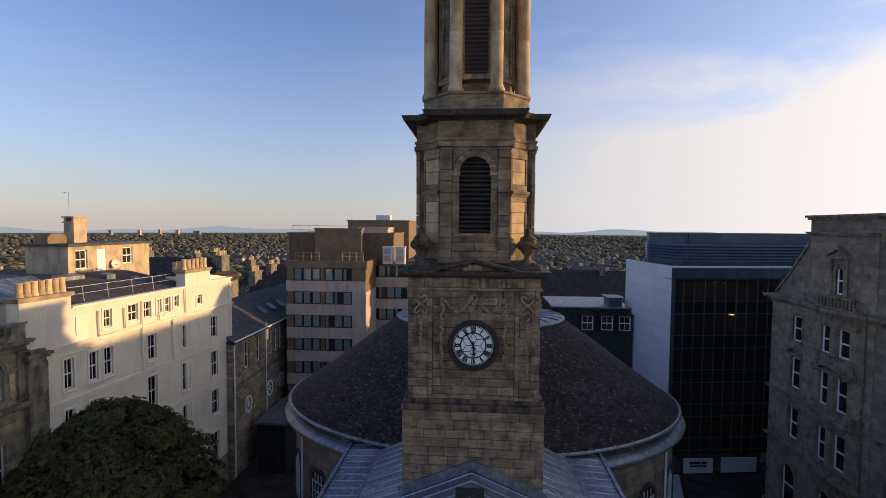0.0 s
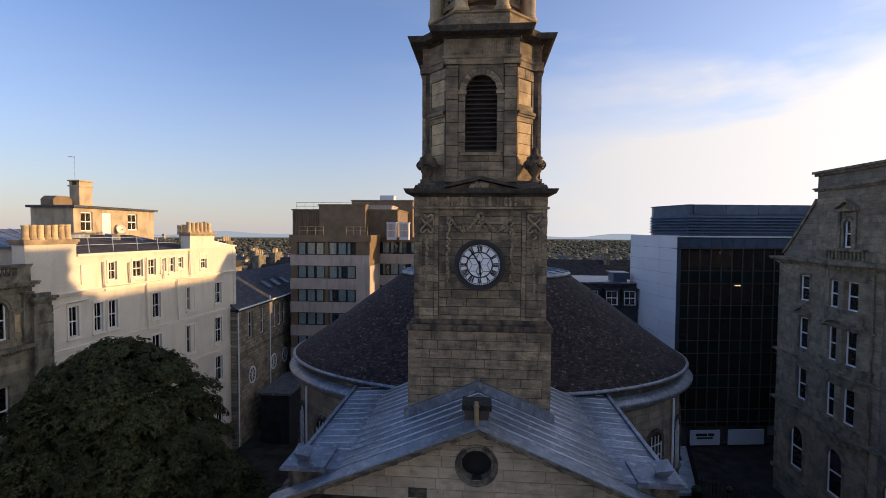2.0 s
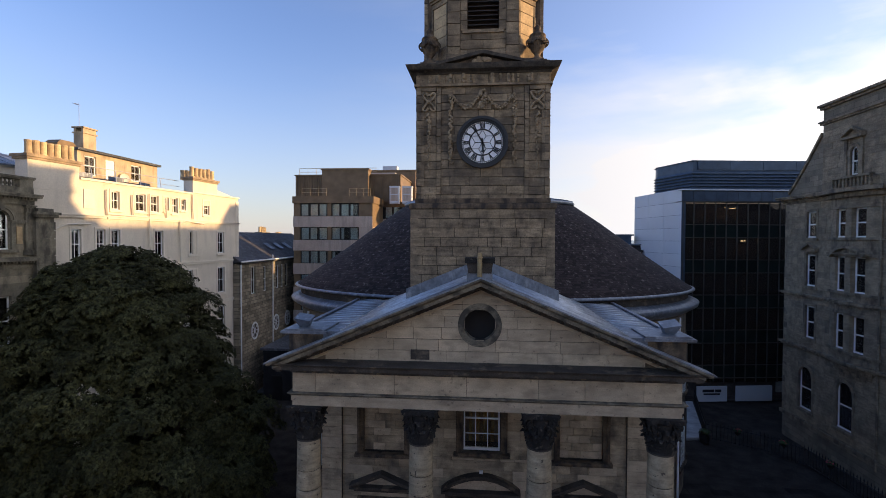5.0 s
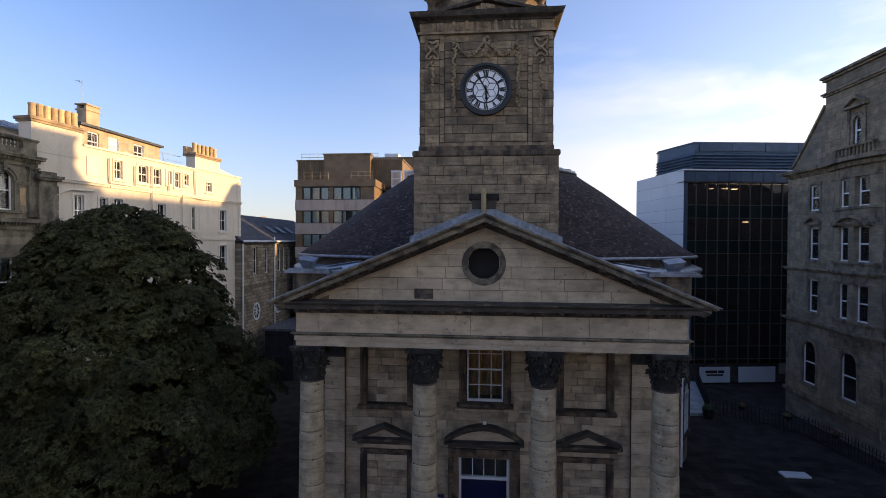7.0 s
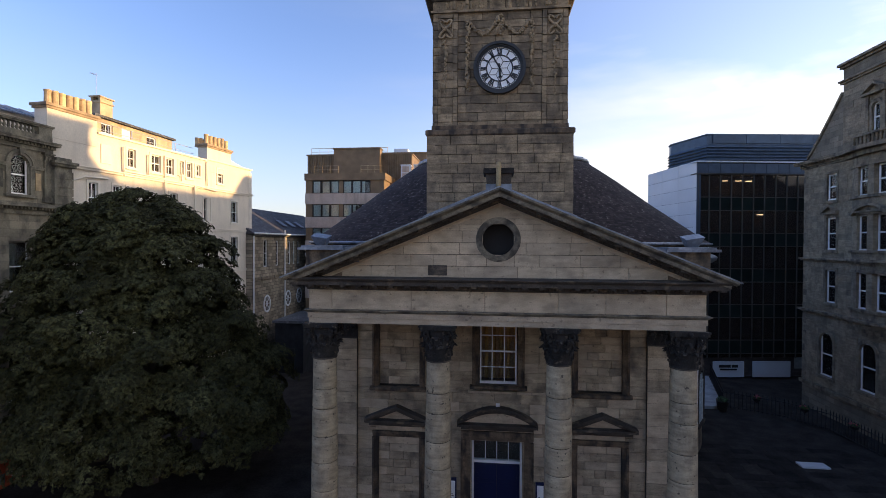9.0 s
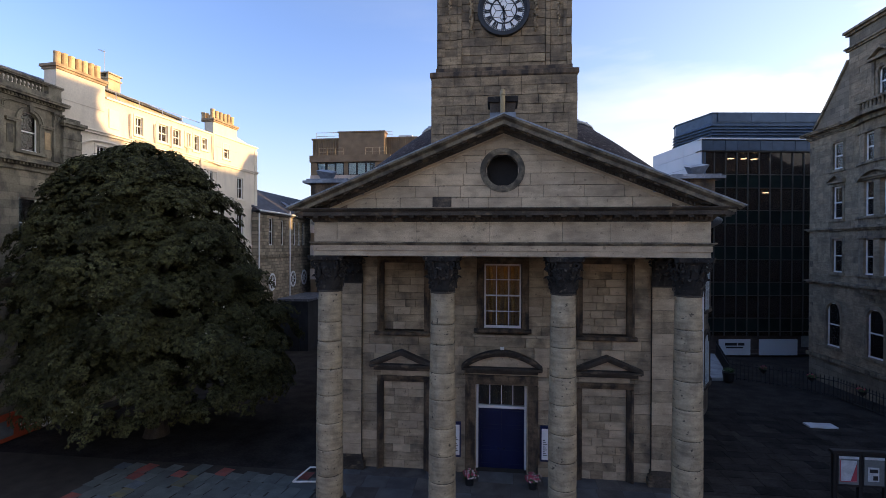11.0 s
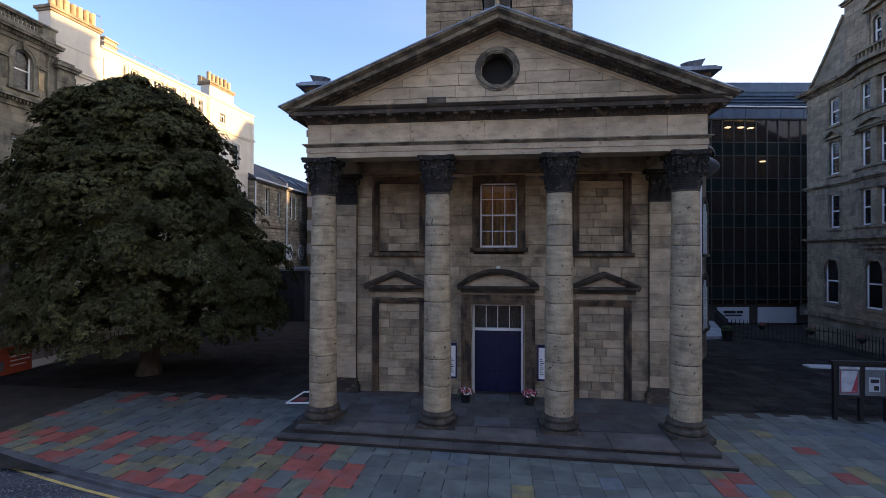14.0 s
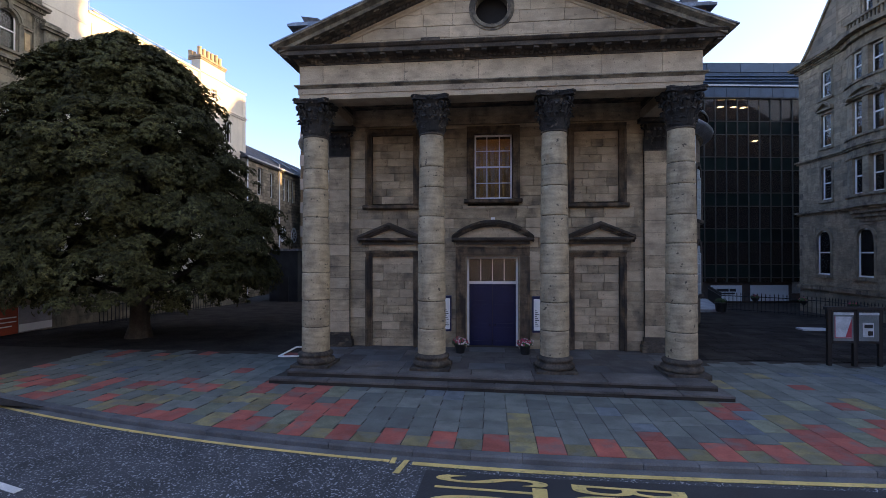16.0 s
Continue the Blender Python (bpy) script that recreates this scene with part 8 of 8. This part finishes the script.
# ---- notice boards on the forecourt ----
nbd = thing("notice_board", "black double notice board on three posts with posters", "notice board", (12.3, 17.7, 0), "forecourt notice board")
for x in (11.42, 12.22, 13.02):
    part("post", boxes((x - 0.06, x + 0.06, 17.64, 17.76, -0.02, 1.98)), M_IRON, nbd)
part("top_rail", boxes((11.3, 13.12, 17.6, 17.8, 1.9, 2.0)), M_IRON, nbd)
M_PAPER = material("printed_paper", (0.42, 0.45, 0.47), 0.6, var=0.2, scale=5, fine=30, bump=0)
M_POSTER = material("poster_red", (0.35, 0.05, 0.07), 0.5, var=0.1, bump=0)
for i, x in enumerate((11.82, 12.62)):
    c = part("case", boxes((x - 0.36, x + 0.36, 17.62, 17.74, 0.78, 1.88)), M_IRON, nbd)
    part("backing", boxes((x - 0.31, x + 0.31, 17.605, 17.62, 0.86, 1.82)), material("case_lining", (0.16, 0.18, 0.18), 0.7), c)
    part("header", boxes((x - 0.31, x + 0.31, 17.59, 17.605, 1.74, 1.82)), M_PAPER, c)
    if i == 0:
        part("poster", boxes((x - 0.26, x + 0.24, 17.59, 17.604, 0.98, 1.68)), M_PAPER, c)
        part("poster_wedge", prism([(x + 0.05, 0.99), (x + 0.24, 0.99), (x + 0.24, 1.6)], 17.584, 17.592), M_POSTER, c)
        part("poster_frame", boxes((x - 0.28, x + 0.26, 17.592, 17.606, 0.95, 0.98), (x - 0.28, x - 0.26, 17.592, 17.606, 0.95, 1.7)), M_POSTER, c)
    else:
        part("poster", boxes((x - 0.2, x + 0.14, 17.59, 17.604, 1.0, 1.48)), M_PAPER, c)
        part("print_bars", boxes((x - 0.16, x + 0.1, 17.584, 17.592, 1.3, 1.42), (x - 0.05, x + 0.1, 17.584, 17.592, 1.05, 1.2)), M_BLACKMETAL, c)

# low metal frame by the platform
fr = thing("floor_frame", "low white metal frame lying beside the steps", "metal frame", (-7.4, 17.3, 0))
part("frame", tube([(-7.8, 16.95, 0.06), (-7.45, 17.75, 0.25), (-6.6, 17.85, 0.25), (-6.6, 17.1, 0.06), (-7.8, 16.95, 0.06)], 0.035, 8), M_SASH, fr)

# ---- railings ----
BARM = mesh_from(tube([(0, 0, 0), (0, 0, 1.15), (0, 0, 1.19), (0, 0, 1.32)], [0.022, 0.022, 0.034, 0.004], 6), "railing_bar", M_IRON)


def railing(name, pts, z, pitch, label):
    r = thing(name, label, "railing", (*pts[0], z))
    for p, q in zip(pts, pts[1:]):
        p, q = Vector(p), Vector(q)
        n = max(2, int((q - p).length / pitch))
        for h in (0.12, 1.05):
            part("rail", tube([(*p, z + h), (*q, z + h)], 0.028, 6), M_IRON, r)
        for i in range(n):
            c = p.lerp(q, i / n)
            o = part("bar", BARM, None, r)
            o.matrix_basis = Matrix.Translation((c.x, c.y, z))
    return r


railing("area_railing", [(15.9, 35.0), (18.9, 33.2), (20.4, 31.2), (20.7, 27), (20.9, 20)], -0.2, 0.22, "black spear-topped iron railing before the grey building")
railing("ramp_railing", [(15.9, 35.0), (18.4, 42.8)], -0.25, 0.25, "black iron railing along the ramp")
railing("garden_railing", [(-21.2, 24.0), (-20.2, 34)], -0.1, 0.24, "dark iron railing behind the tree")
setting("ramp", prism([(12.6, 34.6), (15.9, 35.0), (18.3, 42.8), (13.2, 42.8)], -0.6, -0.12, "z"), material("pale_ramp", (0.35, 0.37, 0.38), 0.8), "pale paved ramp beside the glass building", "ramp")
rgl = random.Random(4)
for x, y in ((15.6, 34.4),):
    tb_ = thing("planter", "dark round planter with low greenery", "planter", (x, y, -0.2), "planters")
    part("tub", lathe([(0.3, -0.2), (0.38, 0.35), (0.4, 0.4), (0.33, 0.4)], (x, y, 0), 16), M_IRON, tb_)
    flower_bush("foliage", (x, y, 0.45), 0.4, 160, M_LEAFPOT, tb_, rgl)
for x, y in ((17.6, 34.0), (19.6, 32.3), (20.55, 29.5)):
    hb_ = thing("railing_basket", "small flower basket on the iron railing", "flower basket", (x, y, 0.75), "railing baskets")
    part("basket", lathe([(0.05, 0.5), (0.2, 0.65), (0.26, 0.8), (0.22, 0.8)], (x, y, 0), 12), M_IRON, hb_)
    flower_bush("foliage", (x, y, 0.8), 0.28, 90, M_LEAFPOT, hb_, rgl)
    flower_bush("pink_blossom", (x, y, 0.84), 0.28, 20, M_PETAL_R, hb_, rgl, size=0.035)
M_ORANGE = material("orange_banner", (0.34, 0.06, 0.025), 0.6, var=0.15, bump=0.05)
hd = thing("hoarding", "orange and white printed banner hoarding", "hoarding", (-22.0, 20.5, 0))
part("panel", boxes((-22.1, -22.02, 16.6, 20.3, 0.1, 1.35)), M_ORANGE, hd)
part("end_panel", boxes((-22.1, -22.01, 20.32, 22.0, 0.1, 1.35)), material("grey_banner", (0.3, 0.28, 0.28), 0.6), hd)
part("white_band", boxes((-22.01, -22.0, 20.32, 22.0, 0.15, 0.5)), M_SASH, hd)
part("blue_figure", boxes((-22.02, -22.005, 17.9, 19.0, 0.3, 0.75), (-22.02, -22.005, 18.2, 18.7, 0.75, 1.05)), M_BLUEF, hd)
for y1, z in ((20.2, 0.85), (20.2, 0.65), (20.0, 0.45)):
    part("light_bar", boxes((-22.02, -22.004, 19.3, y1, z, z + 0.05)), M_SASH, hd)

ann = thing("annex", "dark flat-roofed annex behind the tree", "annex", (-18, 43, 0))
M_ANNEX = material("dark_annex_wall", (0.03, 0.032, 0.036), 0.8, var=0.3, bump=0.2)
part("wall", boxes((-19.6, -17.0, 40.5, 46.5, -0.8, 4.0)), M_ANNEX, ann)
part("roof", boxes((-19.8, -16.8, 40.3, 46.7, 4.0, 4.2)), M_LEAD, ann)
part("door", boxes((-18.7, -17.8, 40.44, 40.5, -0.6, 1.7)), M_BLACKMETAL, ann)

# ---- tree ----
M_LEAF = material("chestnut_leaf", (0.056, 0.058, 0.024), 0.7, var=0.4, scale=0.5, fine=2.5, bump=0, random_tone=0.65, island=True, spec=0.12)


def leaf_cloud(name, sprays, density, size, mat, parent, seed):
    """Palmate leaves of five to seven leaflets on drooping, dished sprays: each spray has a middle, an outward way, a radius and a slope."""
    g = np.random.default_rng(seed)
    vs, fs = [], []
    base = 0
    for c, out, r, slope in sprays:
        n = int(density * r * r)
        c = Vector(c)
        up = (Vector((0, 0, 1)) + Vector(out) * slope).normalized()
        eu = up.orthogonal().normalized()
        ev = up.cross(eu)
        rad, ang, lift = np.sqrt(g.uniform(0, 1, n)), g.uniform(0, 6.283, n), g.normal(size=n) * 0.1
        jit, spin, size_k, count = g.normal(size=(n, 3)) * 0.3, g.uniform(0, 6.283, n), g.uniform(0.7, 1.25, n), g.integers(5, 8, n)
        for i in range(n):
            ru = rad[i] * r * (1 + 0.3 * math.sin(3 * ang[i] + c.x * 7))
            o = c + eu * (ru * math.cos(ang[i])) + ev * (ru * math.sin(ang[i])) + up * (r * (lift[i] + 0.22 - 0.42 * rad[i] ** 2))
            nrm = up + (o - c) * (0.55 / r) + Vector(jit[i])
            nrm.normalize()
            u = nrm.orthogonal().normalized()
            w = nrm.cross(u)
            k, s = int(count[i]), size * float(size_k[i])
            for q in range(k):
                a = float(spin[i]) + 2 * math.pi * q / k * 0.85
                dd = u * math.cos(a) + w * math.sin(a)
                t = nrm.cross(dd)
                tip = o + dd * s - nrm * (0.32 * s)
                mid = o + dd * (0.6 * s) - nrm * (0.06 * s)
                vs += [o, mid + t * (0.24 * s), tip, mid - t * (0.24 * s)]
                fs.append((base, base + 1, base + 2, base + 3))
                base += 4
    me = bpy.data.meshes.new(name)
    me.from_pydata([tuple(v) for v in vs], [], fs)
    me.materials.append(mat)
    return part(name, me, None, parent)


TX, TY = -16.2, 20.6
tree = thing("chestnut_tree", "broad dark-green chestnut tree with dense rounded crown", "tree", (TX, TY, 0))
rgt = random.Random(19)
part("trunk", tube([(TX, TY, -0.1), (TX + 0.05, TY, 0.6), (TX, TY + 0.1, 2.0), (TX + 0.1, TY, 4.0), (TX, TY, 7.0), (TX - 0.1, TY, 10.5)], [0.6, 0.42, 0.38, 0.34, 0.24, 0.08], 12), M_BARK, tree)
CROWN_Z = (1.8, 2.9, 5.2, 7.5, 9.2, 11.0, 12.2, 13.0, 13.6)
CROWN_R = (-11.4, -8.9, -8.9, -10.7, -11.5, -12.3, -13.2, -14.5, -15.8)
CROWN_L = (-21.0, -22.2, -22.3, -22.2, -21.8, -20.9, -20.0, -18.9, -17.9)


def crown_at(z, a, k):
    """A point of the crown at height z and bearing a, a share k of the way out."""
    xr, xl = float(np.interp(z, CROWN_Z, CROWN_R)), float(np.interp(z, CROWN_Z, CROWN_L))
    hw = (xr - xl) / 2
    return (xl + xr) / 2 + (hw - 0.4) * k * math.cos(a), TY - 0.3 + (min(hw, 5.8) - 0.4) * k * math.sin(a), z


MID = Vector((TX, TY, 6.5))
sprays = []
for i in range(1300):
    # boughs in loose tiers, thickest at the skin of the crown
    a, k = rgt.uniform(0, 2 * math.pi), math.sqrt(rgt.uniform(0.5, 1.0))
    z = rgt.uniform(1.9, 13.3)
    z = 0.82 * z + 0.18 * (round((z + 0.9 * math.sin(a * 5)) / 1.3) * 1.3)
    lump = 0.94 + 0.07 * math.sin(5 * a + z) + 0.05 * math.sin(9 * a - 2.1 * z)
    c = Vector(crown_at(z, a, k * lump))
    out = Vector((c.x - MID.x, (c.y - MID.y) * 1.1, 0.35 * (c.z - MID.z)))
    sprays.append((tuple(c), tuple(out.normalized()), rgt.uniform(0.28, 0.75), rgt.uniform(0.3, 1.5)))
for i in range(100):
    c = Vector(crown_at(rgt.uniform(2.6, 12.6), rgt.uniform(0, 2 * math.pi), 0.72 * math.sqrt(rgt.random())))
    sprays.append((tuple(c), (math.cos(i), math.sin(i), 0.0), rgt.uniform(0.7, 1.1), 0.3))
for i in range(26):
    b = Vector(sprays[rgt.randrange(1300)][0])
    b = Vector((TX, TY, b.z)).lerp(b, 0.85)
    part("limb", tube([(TX, TY, max(2.0, b[2] * 0.45)), ((TX + b[0]) / 2, (TY + b[1]) / 2, b[2] * 0.75), tuple(b)], [0.16, 0.1, 0.03], 7), M_BARK, tree)
leaf_cloud("crown", sprays, 190, 0.13, M_LEAF, tree, 5)


# ---- buildings and woods beyond ----
def plain_house(name, label, x0, x1, y0, y1, z0, ze, zr, along="x", wall_mat=None, roof_mat=None, rows=1, cols=6, chimneys=2, wz=1.5):
    h = thing(name, label, "house", ((x0 + x1) / 2, (y0 + y1) / 2, z0), "houses beyond")
    pl_ = Plane(((x0 + x1) / 2, y0, 0), (1, 0, 0), (0, -1, 0))
    hw = (x1 - x0) / 2
    hl = []
    for r in range(rows):
        for c in range(cols):
            u = -hw + 2 * hw * (c + 0.5) / cols
            hl.append((u - 0.5, u + 0.5, ze - 2.4 - 3.2 * r, ze - 2.4 - 3.2 * r + wz))
    bm = bmesh.new()
    pl_.wall(bm, -hw, hw, z0, ze, hl, 0.4)
    box(bm, x0, x0 + 0.4, y0 + 0.4, y1, z0, ze), box(bm, x1 - 0.4, x1, y0 + 0.4, y1, z0, ze), box(bm, x0 + 0.4, x1 - 0.4, y1 - 0.4, y1, z0, ze)
    part("wall", bm, wall_mat or M_GREYTRIM, h)
    for a, b, c, d in hl:
        sash(pl_, h, (a + b) / 2, c, b - a, d - c, 0.15, (2, 2), 0.1)
    if along == "x":
        pts = [(y0 - 0.3, ze), ((y0 + y1) / 2, zr), (y1 + 0.3, ze), (y1 + 0.3, ze - 0.15), (y0 - 0.3, ze - 0.15)]
        part("roof", prism(pts, x0 - 0.1, x1 + 0.1, "x"), roof_mat or M_SLATE, h)
    else:
        pts = [(x0 - 0.3, ze), ((x0 + x1) / 2, zr), (x1 + 0.3, ze), (x1 + 0.3, ze - 0.15), (x0 - 0.3, ze - 0.15)]
        part("roof", prism(pts, y0 - 0.1, y1 + 0.1, "y"), roof_mat or M_SLATE_Y, h)
    for i in range(chimneys):
        x = x0 + (x1 - x0) * (i + 0.02 if chimneys == 1 else i / (chimneys - 1))
        ym = (y0 + y1) / 2
        part("chimney", boxes((x - 0.5, x + 0.5, ym - 1.2, ym + 1.2, zr - 1.2, zr + 1.2), (x - 0.6, x + 0.6, ym - 1.3, ym + 1.3, zr + 1.2, zr + 1.4)), M_BROWNTRIM, h)
        chimney_pots(h, [(x, ym - 0.9 + 0.6 * k) for k in range(4)], zr + 1.4, 0.8, 0.18)
    return h


plain_house("slate_terrace", "slate-roofed stone terrace with white sash windows", 10, 40, 92, 103, -8, 8.6, 13.2, rows=3, cols=14, chimneys=3, wz=2.0)
mans = thing("mansard_block", "dark mansard-roofed block with dormer windows", "office building", (13.8, 52, 0))
part("wall", boxes((8.0, 16.2, 50, 58, -2, 11.0)), M_ANNEX, mans)
part("mansard", prism([(49.9, 11.0), (50.7, 13.4), (58, 13.4), (58, 11.0)], 8.0, 16.25, "x"), M_SLATE, mans)
part("roof_edge", boxes((8.0, 16.3, 50.5, 58, 13.4, 13.55)), M_LEAD, mans)
dp = Plane((12.6, 49.95, 0), (1, 0, 0), (0, -1, 0))
for u in (-1.0, 1.0, 2.8):
    bm = bmesh.new()
    dp.block(bm, u - 0.75, u - 0.6, 11.2, 12.75, -0.6, 0.08), dp.block(bm, u + 0.6, u + 0.75, 11.2, 12.75, -0.6, 0.08), dp.block(bm, u - 0.85, u + 0.85, 12.75, 12.95, -0.8, 0.16), dp.block(bm, u - 0.75, u + 0.75, 11.05, 11.2, -0.6, 0.1)
    o = part("dormer", bm, M_BLACKMETAL, mans)
    sash(dp, mans, u, 11.2, 1.2, 1.55, 0.05, (2, 1), 0.1)
part("plant_box", boxes((14.0, 15.4, 51, 53, 13.5, 14.4), (13.8, 15.6, 50.8, 53.2, 14.4, 14.55)), M_CLADDING, mans)
for x0, x1, y0, y1, ze, zr, n in ((-34, -21, 66, 74, 10.5, 13.5, 4), (-40, -24, 84, 94, 10, 13, 5), (-60, -42, 70, 80, 12.5, 15.5, 5), (-52, -36, 100, 110, 9, 12.5, 5), (-74, -58, 96, 106, 11, 14.5, 4), (-33, -19, 118, 128, 6.5, 10, 5),
                              (-100, -78, 120, 132, 9, 12.5, 6), (-64, -40, 140, 152, 6, 9.5, 6), (-12, 6, 130, 142, 6, 9, 5), (44, 70, 120, 132, 5, 9, 7)):
    plain_house("terrace_house", "grey stone terraced house with slate roof and chimneys", x0, x1, y0, y1, -8, ze, zr, rows=2, cols=n, chimneys=2)
glz = thing("glazed_roof", "low grey glazed roof behind the townhouse", "glazed roof", (-24, 62, 0))
part("roof", prism([(58.5, 11.5), (61, 13.0), (63.5, 11.5), (63.5, 11), (58.5, 11)], -30, -19.8, "x"), M_LEAD, glz)
for i in range(12):
    part("glazing_bar", tube([(-29.5 + i * 0.85, 58.5, 11.55), (-29.5 + i * 0.85, 61, 13.05)], 0.03, 6), M_SASH, glz)
part("wall", boxes((-30, -19.8, 59, 63, 0, 11.2)), M_GREYTRIM, glz)

# unseen plain walls behind and beside, added to block sun and bounce light
M_STREET = material("unseen_wall_stone", (0.44, 0.37, 0.285), 0.9, var=0.2, scale=0.6, fine=8, bump=0.3, stain=0.4)
setting("wall_south", boxes((-75, 75, -31, -30, -0.2, 14.0)), M_STREET, "unseen plain wall across the road, added to cut the sky and bounce light", "wall")
setting("wall_east", boxes((22.25, 23.4, 6.0, 18.89, -0.2, 17.0)), M_STREET, "unseen plain wall beside the grey building, added to block the sun", "wall")

setting("wall_far_east", boxes((45, 46, 28, 56, -0.6, 22.5)), M_STREET, "unseen plain wall beyond the lane, added to shape the sun's lower edge", "wall")
setting("wall_lane", boxes((30, 30.6, 36.9, 43.5, -0.6, 17.0)), M_STREET, "unseen plain wall across the lane, added to block the sun", "wall")
# far roofs and woods, too many to count
g = np.random.default_rng(3)
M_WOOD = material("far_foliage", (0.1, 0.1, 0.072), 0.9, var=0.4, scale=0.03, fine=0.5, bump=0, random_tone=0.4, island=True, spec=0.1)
M_FARROOF = material("far_slate", (0.09, 0.085, 0.085), 0.8, var=0.3, scale=0.05, fine=1, bump=0, random_tone=0.35, island=True)
M_FARWALL = material("far_masonry", (0.42, 0.34, 0.25), 0.9, var=0.3, scale=0.05, fine=1, bump=0, random_tone=0.35, island=True)


def bearing(lo, hi):
    a = radians(g.uniform(lo, hi))
    return -math.sin(a), math.cos(a)


vs, fs = [], []
tmp = bmesh.new()
bmesh.ops.create_icosphere(tmp, subdivisions=1, radius=1.0)
ico_v = np.array([v.co[:] for v in tmp.verts])
tmp.verts.index_update()
ico_f = [tuple(v.index for v in f.verts) for f in tmp.faces]
tmp.free()
for i in range(15000):
    bx, by = bearing(-52, 58)
    d_ = 150 + 2900 * g.uniform(0, 1) ** 1.2
    x, y = bx * d_, by * d_
    if y < 110:
        continue
    s = g.uniform(1.4, 3.2) * (0.8 + d_ / 1500)
    z = land(x, y)
    k = len(vs)
    p = ico_v * (1 + 0.16 * g.normal(size=(len(ico_v), 1))) * np.array([s * 1.3, s * 1.3, s * 0.75]) + np.array([x, y, z + s * 0.75 + 2.0])
    vs += [tuple(v) for v in p]
    fs += [tuple(k + q for q in f) for f in ico_f]
me = bpy.data.meshes.new("far_woods")
me.from_pydata(vs, [], fs)
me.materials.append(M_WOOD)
for poly in me.polygons:
    poly.use_smooth = True
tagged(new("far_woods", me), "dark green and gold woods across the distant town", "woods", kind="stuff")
wb, rb = bmesh.new(), bmesh.new()
for i in range(520):
    bx, by = bearing(-52, 58)
    d_ = 150 + 1500 * g.uniform(0, 1) ** 1.3
    x, y = bx * d_, by * d_
    if y < 125:
        continue
    w, h, dd = g.uniform(5, 12), g.uniform(3.5, 6.5), g.uniform(6, 9)
    z = land(x, y)
    box(wb, x - w / 2, x + w / 2, y - dd / 2, y + dd / 2, z - 2, z + h)
    prism([(y - dd / 2 - 0.4, z + h), (y, z + h + 3), (y + dd / 2 + 0.4, z + h)], x - w / 2, x + w / 2, "x", rb)
    box(wb, x - 0.8, x + 0.8, y - 0.6, y + 0.6, z + h + 1, z + h + 4.2)
tagged(part("far_town_walls", wb, M_FARWALL), "pale stone houses across the distant town", "houses", kind="stuff")
tagged(part("far_town_roofs", rb, M_FARROOF), "slate roofs across the distant town", "roofs", kind="stuff")
tb = bmesh.new()
for bx, d_, w, h in ((39.4, 2700, 14, 34), (37.0, 2800, 14, 32), (35.2, 2800, 10, 36), (33.6, 2750, 15, 33), (31.8, 2800, 36, 29), (-20.5, 2600, 16, 34), (-19.6, 2620, 24, 30)):
    a = radians(bx)
    x, y = -math.sin(a) * d_, math.cos(a) * d_
    box(tb, x - w / 2, x + w / 2, y - 6, y + 6, land(x, y) - 5, land(x, y) + h)
tagged(part("far_tower_blocks", tb, M_FARWALL), "pale tower blocks on the skyline", "tower blocks", kind="stuff")


# far strips that glow by themselves, the haze put into their colour
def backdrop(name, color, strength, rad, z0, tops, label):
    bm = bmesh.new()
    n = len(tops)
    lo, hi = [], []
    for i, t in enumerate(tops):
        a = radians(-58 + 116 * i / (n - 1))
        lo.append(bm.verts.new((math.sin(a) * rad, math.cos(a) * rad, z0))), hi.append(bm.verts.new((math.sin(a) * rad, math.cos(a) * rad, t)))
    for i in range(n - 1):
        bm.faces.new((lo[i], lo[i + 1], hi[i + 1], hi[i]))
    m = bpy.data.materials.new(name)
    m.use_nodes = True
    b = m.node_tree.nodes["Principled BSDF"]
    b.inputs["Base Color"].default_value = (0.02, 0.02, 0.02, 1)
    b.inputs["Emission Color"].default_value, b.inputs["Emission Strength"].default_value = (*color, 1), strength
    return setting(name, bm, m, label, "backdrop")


rgh = random.Random(2)
hills = [-20 + 16 * math.sin(i * 0.35) + 10 * math.sin(i * 0.9 + 1) + rgh.uniform(-2, 2) for i in range(90)]
backdrop("backdrop_firth", (0.42, 0.46, 0.52), 0.72, 4700, -260, [-62] * 90, "self-lit backdrop of the firth, pale with painted haze")
backdrop("backdrop_hills", (0.40, 0.46, 0.54), 0.66, 4800, -260, hills, "self-lit backdrop of hills across the water, blue with painted haze")
